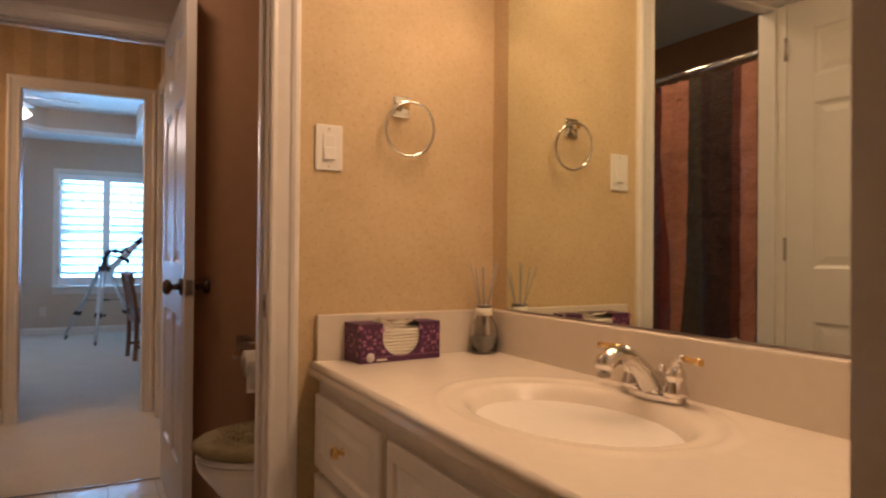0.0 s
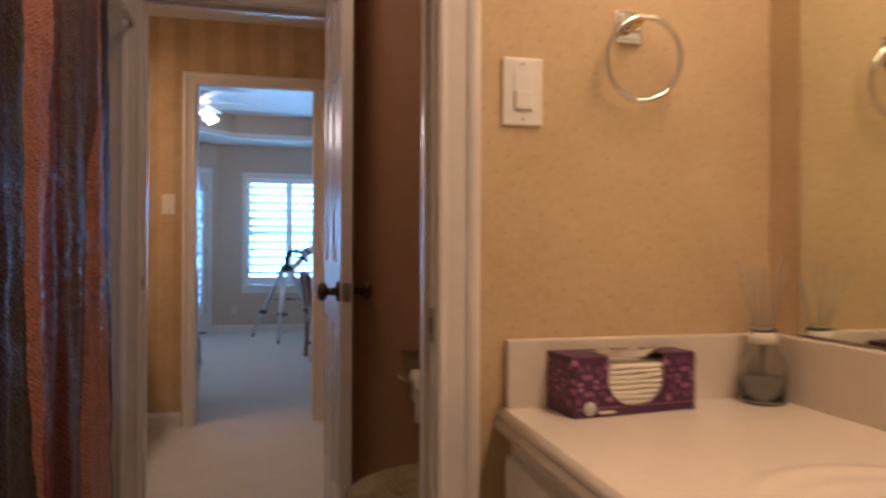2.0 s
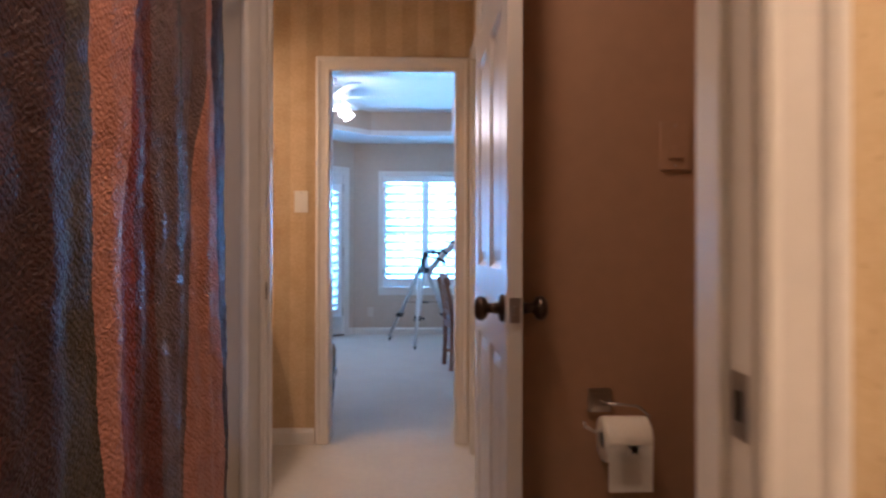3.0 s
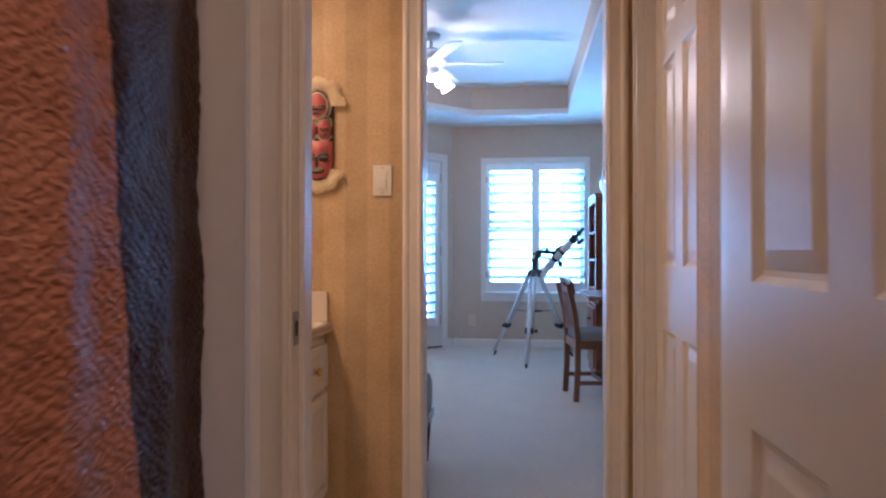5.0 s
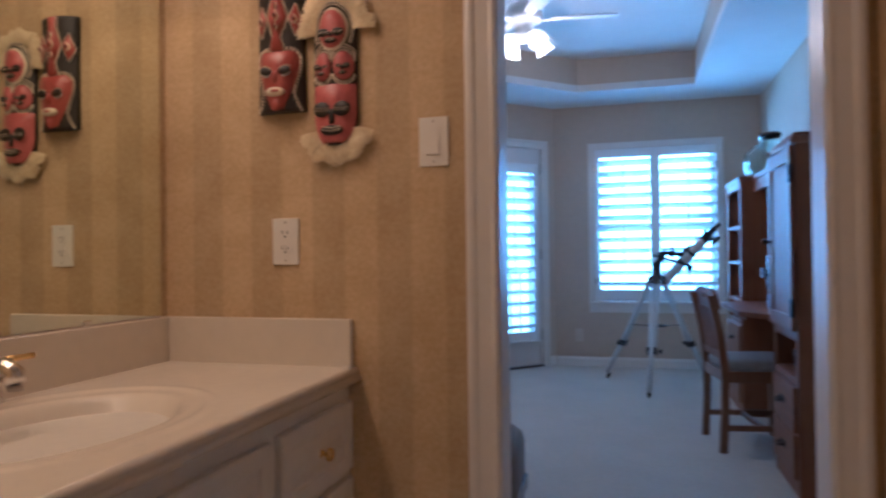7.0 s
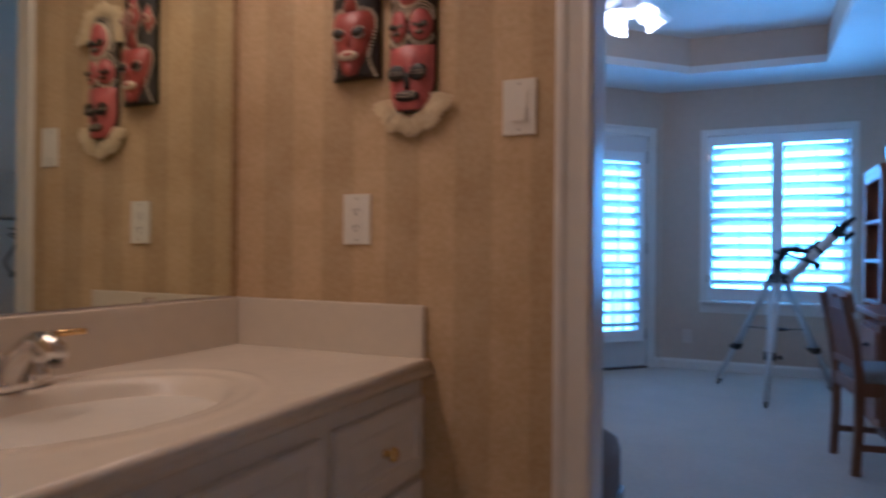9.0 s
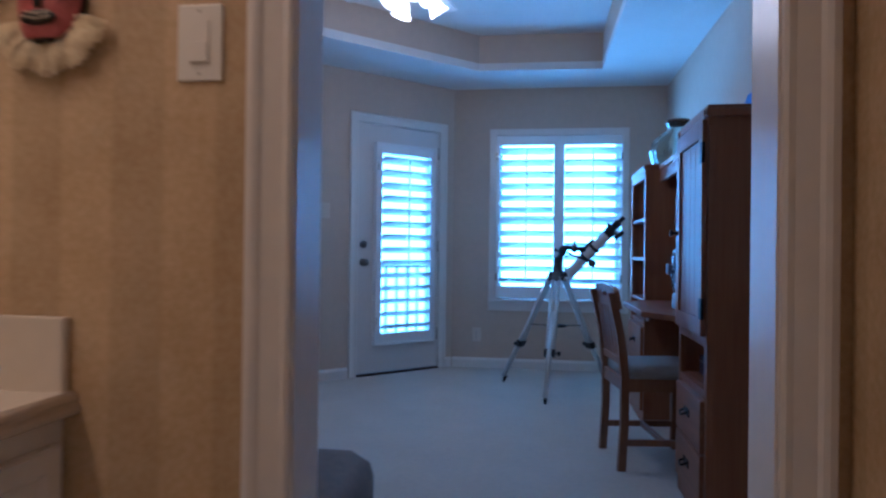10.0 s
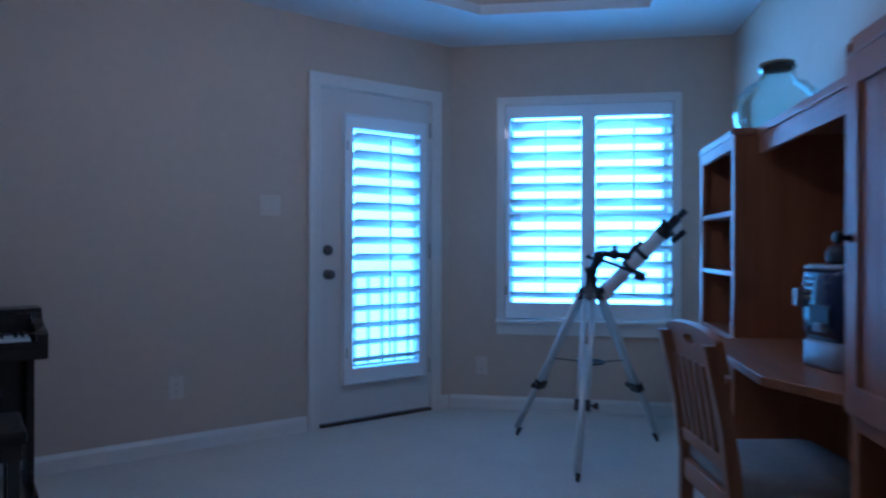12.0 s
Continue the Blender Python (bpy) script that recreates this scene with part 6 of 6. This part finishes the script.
# ---------------------------------------------------------------- desk chair: local x points to the front
CHAIRW = wood("chair_wood", (0.20, 0.085, 0.038), (0.33, 0.150, 0.073), 0.38, 2)
SEATF = mat("grey_seat_fabric", (0.34, 0.31, 0.28), 0.9, vary=0.12, scale=50, bump=0.5, bump_scale=220)
ch = thing("desk_chair", "stained wooden slat-back chair with grey upholstered seat", "chair", pose(0.452, 7.355, 0, 0, 0, 8))
cw, cd = 0.40, 0.375
for s in (-1, 1):
    y = s * (cw / 2 - 0.018)
    bm = bmesh.new()
    prev = None
    for z, x in ((0.0, -0.012), (0.22, 0.0), (0.44, 0.0), (0.62, -0.022), (0.82, -0.066)):
        ring = [bm.verts.new((x + a, y + b, z)) for a, b in ((-0.018, -0.015), (0.018, -0.015), (0.018, 0.015), (-0.018, 0.015))]
        if prev:
            for i in range(4):
                bm.faces.new((prev[i], prev[(i + 1) % 4], ring[(i + 1) % 4], ring[i]))
        else:
            bm.faces.new(ring[::-1])
        prev = ring
    bm.faces.new(prev)
    part("back_post", bm, CHAIRW, ch)
    part("front_leg", B(cd - 0.036, y - 0.018, 0.0, cd, y + 0.018, 0.425, bevel=0.003), CHAIRW, ch)
    part("side_stretcher", B(0.012, y - 0.010, 0.115, cd - 0.03, y + 0.010, 0.145, bevel=0.002), CHAIRW, ch)
    part("seat_rail", B(0.012, y - 0.011, 0.365, cd - 0.03, y + 0.011, 0.425, bevel=0.002), CHAIRW, ch)
part("front_rail", B(cd - 0.03, -cw / 2 + 0.036, 0.365, cd - 0.008, cw / 2 - 0.036, 0.425, bevel=0.002), CHAIRW, ch)
part("back_rail", B(-0.012, -cw / 2 + 0.034, 0.365, 0.012, cw / 2 - 0.034, 0.425, bevel=0.002), CHAIRW, ch)
part("cross_stretcher", B(cd * 0.5 - 0.01, -cw / 2 + 0.026, 0.118, cd * 0.5 + 0.01, cw / 2 - 0.026, 0.142, bevel=0.002), CHAIRW, ch)
back_x = lambda z: -0.022 * (z - 0.44) / 0.18 if z < 0.62 else -0.022 - 0.044 * (z - 0.62) / 0.20  # noqa: E731
part("lower_rail", moved(B(-0.010, -cw / 2 + 0.033, 0, 0.010, cw / 2 - 0.033, 0.035, bevel=0.002), pose(back_x(0.49), 0, 0.485, 0, -7, 0)), CHAIRW, ch)
# crest rail with hand hole, arched on top
pts_o = [(-cw / 2 + 0.0, 0.0)] + [(cw / 2 * math.sin(a), 0.085 + 0.030 * math.cos(a)) for a in (-math.pi / 2 + math.pi * k / 16 for k in range(17))] + [(cw / 2, 0.0)]
hole = [(0.048 * math.cos(a), 0.068 + 0.016 * math.sin(a)) for a in (2 * math.pi * k / 16 for k in range(16))]
bm = bmesh.new()
edges = []
for loop in (pts_o, hole):
    vs = [bm.verts.new((0, y, z)) for y, z in loop]
    edges += [bm.edges.new((vs[i], vs[(i + 1) % len(vs)])) for i in range(len(vs))]
bmesh.ops.triangle_fill(bm, edges=edges, use_beauty=True)
bmesh.ops.recalc_face_normals(bm, faces=bm.faces)
bmesh.ops.solidify(bm, geom=bm.faces[:], thickness=0.022)
part("crest_rail", moved(bm, pose(back_x(0.75) + 0.011, 0, 0.745, 0, -12, 0)), CHAIRW, ch)
for i in range(6):
    y = (i - 2.5) * 0.054
    part("slat", moved(B(-0.005, y - 0.014, 0, 0.005, y + 0.014, 0.245, bevel=0.002), pose(back_x(0.51), 0, 0.512, 0, -9.2, 0)), CHAIRW, ch)
so = [(0.004, -0.19), (0.37, -0.212), (0.395, -0.19), (0.40, 0), (0.395, 0.19), (0.37, 0.212), (0.004, 0.19), (0.0, 0)]
grow = lambda k: [(0.2 + (x - 0.2) * k, y * k) for x, y in so]  # noqa: E731
part("seat_cushion", loft([(0.426, grow(0.98)), (0.44, grow(1.0)), (0.462, grow(0.99)), (0.476, grow(0.93)), (0.483, grow(0.75)), (0.485, grow(0.3))]), SEATF, ch, "grey woven upholstered seat")

# ---------------------------------------------------------------- telescope on its tripod
ALU = mat("brushed_aluminium", (0.66, 0.66, 0.65), 0.36, 0.55, vary=0.05)
TUBEW = mat("white_enamel", (0.80, 0.80, 0.79), 0.25, vary=0.02, coat=0.3)
SCREWM = mat("dark_mount_metal", (0.020, 0.021, 0.024), 0.35, 0.4, vary=0.1)
tel = thing("telescope", "white refractor telescope on an aluminium tripod with black mount", "telescope", pose(0, 0, 0))
HUB = Vector((0.215, 8.965, 0.835))
FEET = [Vector((-0.186, 9.207, 0)), Vector((0.129, 8.472, 0)), Vector((0.592, 9.215, 0))]
for f_ in FEET:
    d = Vector((f_.x - HUB.x, f_.y - HUB.y, 0)).normalized()
    top_ = HUB + d * 0.055
    leg = part("tripod_leg", bmesh.new(), ALU, tel)
    side = Vector((-d.y, d.x, 0)) * 0.021
    mid_ = top_.lerp(f_, 0.62)
    bm = bmesh.new()
    for s in (-1, 1):
        tube([top_ + side * s, mid_ + side * s], 0.0145, 8, bm)
    tube([top_.lerp(f_, 0.30), f_ + Vector((0, 0, 0.045))], 0.019, 10, bm)
    bm.to_mesh(leg.data)
    bm.free()
    ax = (f_ - top_).normalized()
    q = ax.to_track_quat("Z", "Y").to_matrix().to_4x4()
    part("leg_clamp", moved(B(-0.038, -0.021, -0.024, 0.038, 0.021, 0.024, bevel=0.004), Matrix.Translation(mid_) @ q), BLACK, leg)
    part("clamp_knob", tube([mid_ + side * 1.6, mid_ + side * 2.6, mid_ + side * 2.65, mid_ + side * 3.6], [0.006, 0.006, 0.017, 0.015], 10), BLACK, leg)
    part("rubber_foot", tube([f_ + Vector((0, 0, 0.002)), f_ + Vector((0, 0, 0.004)) - ax * 0.05], [0.008, 0.015], 12), BLACK, leg)
    part("leg_head", moved(B(-0.032, -0.014, -0.03, 0.032, 0.014, 0.035, bevel=0.004), Matrix.Translation(top_) @ q), BLACK, leg)
    part("spreader_arm", tube([top_.lerp(f_, 0.44), Vector((HUB.x, HUB.y, 0.47))], 0.004, 6), SCREWM, leg)
part("spreader_tray", lathe([(0.001, 0.466), (0.072, 0.466), (0.078, 0.478), (0.074, 0.478), (0.068, 0.470), (0.001, 0.470)], 24, at=(HUB.x, HUB.y, 0)), BLACK, tel)
part("mount_base", lathe([(0.001, 0.80), (0.040, 0.80), (0.046, 0.83), (0.042, 0.862), (0.030, 0.872), (0.028, 0.935), (0.034, 0.942), (0.034, 0.965), (0.001, 0.97)], 20, at=(HUB.x, HUB.y, HUB.z - 0.83)), SCREWM, tel)
EY, OB = Vector((0.613, 8.90, 1.200)), Vector((0.300, 9.02, 0.850))
ta = (EY - OB).normalized()
mc = HUB + Vector((0.024, -0.005, 0.160))
cr = OB.lerp(EY, 0.46)
part("polar_axis", tube([HUB + Vector((0, 0, 0.12)), mc, mc + Vector((0.002, 0, 0.012)), mc + Vector((0.02, -0.005, 0.04)), mc + Vector((0.035, -0.01, 0.055))], [0.020, 0.022, 0.030, 0.030, 0.018], 14), SCREWM, tel)
part("setting_circle", tube([mc + Vector((0.012, 0, 0.024)), mc + Vector((0.020, -0.002, 0.036))], 0.036, 18), SCREWM, tel)
part("clamp_knob", tube([mc + Vector((-0.018, -0.02, 0.02)), mc + Vector((-0.045, -0.045, 0.035))], [0.006, 0.012], 10), BLACK, tel)
part("latitude_bolt", tube([mc + Vector((-0.02, -0.01, -0.05)), mc + Vector((-0.055, -0.03, -0.03))], [0.006, 0.010], 10), BLACK, tel)
da, db = mc + Vector((0.03, -0.005, 0.050)), cr + Vector((-0.03, 0.0, 0.02))
part("declination_axis", tube([da, da.lerp(db, 0.3), da.lerp(db, 0.34), da.lerp(db, 0.55), da.lerp(db, 0.58), db], [0.017, 0.017, 0.028, 0.028, 0.016, 0.022], 14), SCREWM, tel)
part("clamp_knob", tube([da.lerp(db, 0.45) + Vector((0, -0.01, 0.025)), da.lerp(db, 0.45) + Vector((0.0, -0.02, 0.052))], [0.006, 0.012], 10), BLACK, tel)
part("counterweight_bar", tube([mc + Vector((0.02, -0.02, 0.02)), mc + Vector((0.21, -0.09, -0.06))], 0.0045, 8), SCREWM, tel)
part("counterweight", tube([mc + Vector((0.195, -0.085, -0.055)), mc + Vector((0.235, -0.10, -0.070))], [0.026, 0.024], 14), BLACK, tel)
part("optical_tube", tube([OB, OB + ta * 0.02, OB + ta * 0.40, EY - ta * 0.075], 0.037, 24), TUBEW, tel)
part("dew_shield", tube([OB - ta * 0.045, OB + ta * 0.012], 0.043, 24), TUBEW, tel)
for k in (0.36, 0.56):
    c_ = OB.lerp(EY, k)
    part("tube_ring", tube([c_ - ta * 0.011, c_ + ta * 0.011], 0.044, 24), BLACK, tel)
part("saddle", tube([OB.lerp(EY, 0.32) + Vector((-0.02, 0, 0.048)), OB.lerp(EY, 0.60) + Vector((-0.02, 0, 0.048))], 0.012, 8), BLACK, tel)
part("focuser", tube([EY - ta * 0.08, EY - ta * 0.04, EY - ta * 0.035, EY], [0.041, 0.041, 0.026, 0.024], 20), BLACK, tel)
part("focus_knob", tube([EY - ta * 0.03 + Vector((0.03, 0.05, -0.03)), EY - ta * 0.03 - Vector((0.03, 0.05, -0.03))], 0.014, 12), BLACK, tel)
part("diagonal", moved(B(-0.022, -0.022, -0.024, 0.022, 0.022, 0.024, bevel=0.006), Matrix.Translation(EY + ta * 0.02) @ ta.to_track_quat("Z", "Y").to_matrix().to_4x4()), BLACK, tel)
part("eyepiece", tube([EY + ta * 0.018, EY + ta * 0.05 + Vector((0.03, 0, 0.03))], [0.014, 0.018], 14), BLACK, tel)
part("finder_scope", tube([EY - ta * 0.05 + Vector((0.03, -0.03, -0.055)), EY + ta * 0.03 + Vector((0.035, -0.03, -0.06))], [0.016, 0.015], 14), BLACK, tel)
part("slow_motion_cable", tube([mc + Vector((0.02, -0.03, 0.03)), mc + Vector((0.08, -0.09, 0.0)), mc + Vector((0.16, -0.10, -0.03))], 0.0035, 8), BLACK, tel)

# ---------------------------------------------------------------- piano and bench: local x along the slanting wall, room in +y
PIANO = mat("black_satin_lacquer", (0.010, 0.009, 0.010), 0.26, vary=0.15, coat=0.25)
IVORY = mat("ivory_keys", (0.72, 0.70, 0.66), 0.25, vary=0.02)
pn = thing("digital_piano", "black console digital piano with open key lid", "piano", DIAG @ pose(2.392, 0.02, 0))
PL = 1.36
part("key_bed", B(0.0, 0.0, 0.615, PL, 0.495, 0.665, bevel=0.004), PIANO, pn)
cheek = [(0.02, 0.665), (0.495, 0.665), (0.495, 0.715), (0.44, 0.728), (0.30, 0.742), (0.24, 0.762), (0.19, 0.80), (0.02, 0.80)]
for x in (0.0, PL - 0.04):
    part("cheek", moved(prism([(y, z) for y, z in cheek], 0, 0.04), pose(x + 0.04, 0, 0, 90, 0, 90) @ pose(0, 0, 0, 0, 0, 0) @ pose(0, 0, -0.04)), PIANO, pn)
part("top_board", B(0.04, 0.02, 0.78, PL - 0.04, 0.20, 0.80, bevel=0.003), PIANO, pn)
part("fallboard", B(0.04, 0.19, 0.70, PL - 0.04, 0.205, 0.78), PIANO, pn)
part("key_slip", B(0.04, 0.475, 0.665, PL - 0.04, 0.495, 0.690, bevel=0.003), PIANO, pn)
me = mesh_of("white_key", B(0.0006, 0.32, 0.666, 0.0239, 0.474, 0.700, bevel=0.001), IVORY)
mb = mesh_of("black_key", B(-0.006, 0.32, 0.70, 0.006, 0.415, 0.711, bevel=0.001), PIANO)
for i in range(52):
    ob = new("white_key", me)
    ob.parent, ob.location = pn, (0.06 + i * 0.0238, 0, 0)
    if (i % 7) not in (2, 6) and i < 51:
        ob = new("black_key", mb)
        ob.parent, ob.location = pn, (0.06 + (i + 1) * 0.0238, 0, 0)
for x in (0.03, PL - 0.06):
    part("side_leg", B(x, 0.02, 0.03, x + 0.03, 0.26, 0.615, bevel=0.003), PIANO, pn)
    part("foot", B(x - 0.005, 0.0, 0.0, x + 0.035, 0.42, 0.045, bevel=0.008), PIANO, pn)
part("back_board", B(0.06, 0.03, 0.18, PL - 0.06, 0.05, 0.615), PIANO, pn)
bn = thing("piano_bench", "black piano bench with padded leather seat", "bench", DIAG @ pose(2.50, 0.74, 0))
LEATHER = mat("black_leather", (0.009, 0.008, 0.009), 0.5, vary=0.2, scale=40, bump=0.3, bump_scale=160)
part("seat_pad", B(0.0, 0.0, 0.415, 0.80, 0.33, 0.468, bevel=0.018), LEATHER, bn, "padded black leather seat")
part("seat_frame", B(0.015, 0.015, 0.365, 0.785, 0.315, 0.415, bevel=0.003), PIANO, bn)
for x in (0.02, 0.745):
    for y in (0.02, 0.275):
        part("leg", B(x, y, 0, x + 0.036, y + 0.036, 0.366, bevel=0.003), PIANO, bn)

# ---------------------------------------------------------------- ottoman, floor lamp, ceiling fan
OTTO = mat("taupe_upholstery", (0.21, 0.155, 0.115), 0.9, vary=0.2, scale=30, bump=0.5, bump_scale=180)
ot = thing("upholstered_bench", "taupe upholstered bench on dark wooden legs", "bench", pose(-1.305, 5.17, 0))
part("cushion", loft([(z, [(0.48 + (x - 0.48) * k, 0.31 + (y - 0.31) * k) for x, y in [(0.02, 0.0), (0.94, 0.0), (0.96, 0.03), (0.965, 0.31), (0.95, 0.57), (0.91, 0.62), (0.02, 0.62), (0.0, 0.31)]]) for z, k in ((0.275, 0.985), (0.29, 1.0), (0.40, 1.0), (0.435, 0.98), (0.455, 0.93), (0.466, 0.8), (0.47, 0.3))]), OTTO, ot)
part("seat_frame", B(0.01, 0.01, 0.225, 0.955, 0.61, 0.274, bevel=0.004), PIANO, ot, "dark wooden frame")
for x in (0.03, 0.895):
    for y in (0.03, 0.55):
        part("leg", loft([(0.0, [(x + 0.012, y + 0.012), (x + 0.034, y + 0.012), (x + 0.034, y + 0.034), (x + 0.012, y + 0.034)]), (0.225, [(x, y), (x + 0.05, y), (x + 0.05, y + 0.05), (x, y + 0.05)])], smooth_it=False), PIANO, ot)

fl = thing("floor_lamp", "black wrought iron floor lamp with beige bell shade", "floor lamp", pose(0.86, 5.68, 0))
part("base", lathe([(0.001, 0), (0.13, 0), (0.13, 0.012), (0.10, 0.022), (0.03, 0.04), (0.001, 0.045)], 28), IRON, fl)
part("pole", tube([(0, 0, 0.03), (0, 0, 1.16)], 0.011, 12), IRON, fl)
part("drip_plate", lathe([(0.001, 1.095), (0.05, 1.10), (0.052, 1.105), (0.001, 1.107)], 20), IRON, fl)
for k in range(4):
    a = k * math.pi / 2 + 0.4
    pts = []
    for i in range(25):
        t = i / 24
        r_ = 0.014 + 0.040 * math.sin(math.pi * (0.15 + 0.8 * t)) + 0.016 * math.sin(2 * math.pi * t)
        pts.append((r_ * math.cos(a), r_ * math.sin(a), 0.88 + 0.19 * t))
    part("scroll", tube(pts, 0.0045, 8), IRON, fl)
    for zc, sg in ((1.065, 1), (0.885, -1)):
        sp = [((0.034 + (0.018 - 0.0012 * i) * math.cos(sg * i * 0.45)) * math.cos(a), (0.034 + (0.018 - 0.0012 * i) * math.cos(sg * i * 0.45)) * math.sin(a), zc + (0.018 - 0.0012 * i) * math.sin(sg * i * 0.45)) for i in range(14)]
        part("scroll_end", tube(sp, 0.004, 8), IRON, fl)
part("shade", lathe([(0.158, 1.150), (0.148, 1.17), (0.110, 1.26), (0.085, 1.33), (0.075, 1.375), (0.0735, 1.375), (0.0835, 1.33), (0.108, 1.26), (0.146, 1.17), (0.156, 1.150), (0.158, 1.150)], 32), mat("beige_linen_shade", (0.52, 0.46, 0.39), 0.9, vary=0.06, scale=30, bump=0.3, bump_scale=200), fl, "beige fabric bell shade")
part("finial", lathe([(0.001, 1.36), (0.006, 1.36), (0.010, 1.395), (0.005, 1.41), (0.001, 1.415)], 12), IRON, fl)
part("harp", tube([(0, 0, 1.15), (0, 0, 1.37)], 0.004, 8), IRON, fl)

FANW = mat("white_fan_paint", (0.74, 0.74, 0.74), 0.35, vary=0.02)
LIT = mat("lit_frosted_glass", (0.95, 0.93, 0.9), 0.4, vary=0, emit=((1.0, 0.86, 0.68), 5.0))
fan = thing("ceiling_fan", "white five-blade ceiling fan with four lit tulip shades", "ceiling fan", pose(-0.60, 7.52, 0))
part("canopy", lathe([(0.001, H_TRAY), (0.07, H_TRAY), (0.065, H_TRAY - 0.03), (0.02, H_TRAY - 0.05), (0.001, H_TRAY - 0.05)], 24), FANW, fan)
part("down_rod", tube([(0, 0, H_TRAY - 0.04), (0, 0, 2.58)], 0.012, 12), FANW, fan)
part("motor_housing", lathe([(0.001, 2.60), (0.05, 2.60), (0.10, 2.575), (0.115, 2.54), (0.115, 2.50), (0.095, 2.475), (0.06, 2.46), (0.055, 2.41), (0.065, 2.39), (0.05, 2.365), (0.001, 2.36)], 28), FANW, fan)
for k in range(5):
    a = radians(7 + 72 * k)
    mblade = pose(0, 0, 2.492, 0, 0, math.degrees(a)) @ pose(0, 0, 0, 11, 0, 0)
    b_ = part("blade", moved(prism([(0.17, -0.045), (0.24, -0.062), (0.50, -0.072), (0.555, -0.055), (0.57, 0.0), (0.555, 0.055), (0.50, 0.072), (0.24, 0.062), (0.17, 0.045)], -0.004, 0.004, bevel=0.0015), mblade), FANW, fan)
    part("blade_iron", moved(prism([(0.10, -0.014), (0.20, -0.03), (0.225, 0.0), (0.20, 0.03), (0.10, 0.014)], -0.009, -0.004), mblade), FANW, b_)
for k in range(4):
    a = radians(40 + 90 * k)
    d = Vector((math.cos(a), math.sin(a), 0))
    part("lamp_arm", tube([Vector((0, 0, 2.385)) + d * 0.03, Vector((0, 0, 2.40)) + d * 0.075, Vector((0, 0, 2.385)) + d * 0.105], 0.009, 10), FANW, fan)
    turn = (d * 0.62 + Vector((0, 0, -0.8))).normalized().to_track_quat("Z", "Y").to_matrix()
    sh = part("tulip_shade", lathe([(0.016, 0.0), (0.026, 0.010), (0.036, 0.035), (0.046, 0.065), (0.058, 0.088), (0.056, 0.088), (0.044, 0.065), (0.034, 0.035), (0.024, 0.011), (0.016, 0.002)], 20, at=Vector((0, 0, 2.383)) + d * 0.105, turn=turn), LIT, fan, "lit frosted glass tulip shade")
lamp("POINT", "fan_light", pose(-0.60, 7.52, 2.24), FAN, (1.0, 0.80, 0.58), radius=0.10)



# ---------------------------------------------------------------- floor tiles of the bathroom
fl_ob = bpy.data.objects["floor"]
TS = 0.1965
me = mesh_of("tile", B(0.0018, 0.0018, -0.0075, TS - 0.0018, TS - 0.0018, 0.0, bevel=0.0015), TILE)
for i in range(-3, 4):
    for j in range(0, 15):
        x, y = 0.185 + i * TS, Y2 - 0.032 - (j + 1) * TS
        if -0.42 < x < 1.1 and y > 0.45:
            ob = new("tile", me)
            ob.parent, ob.location = fl_ob, (x, y, 0)
structure("threshold_strip", B(D2[0], Y2 - 0.032, 0.0005, D2[1], Y2 - 0.026, 0.006), NICKEL)
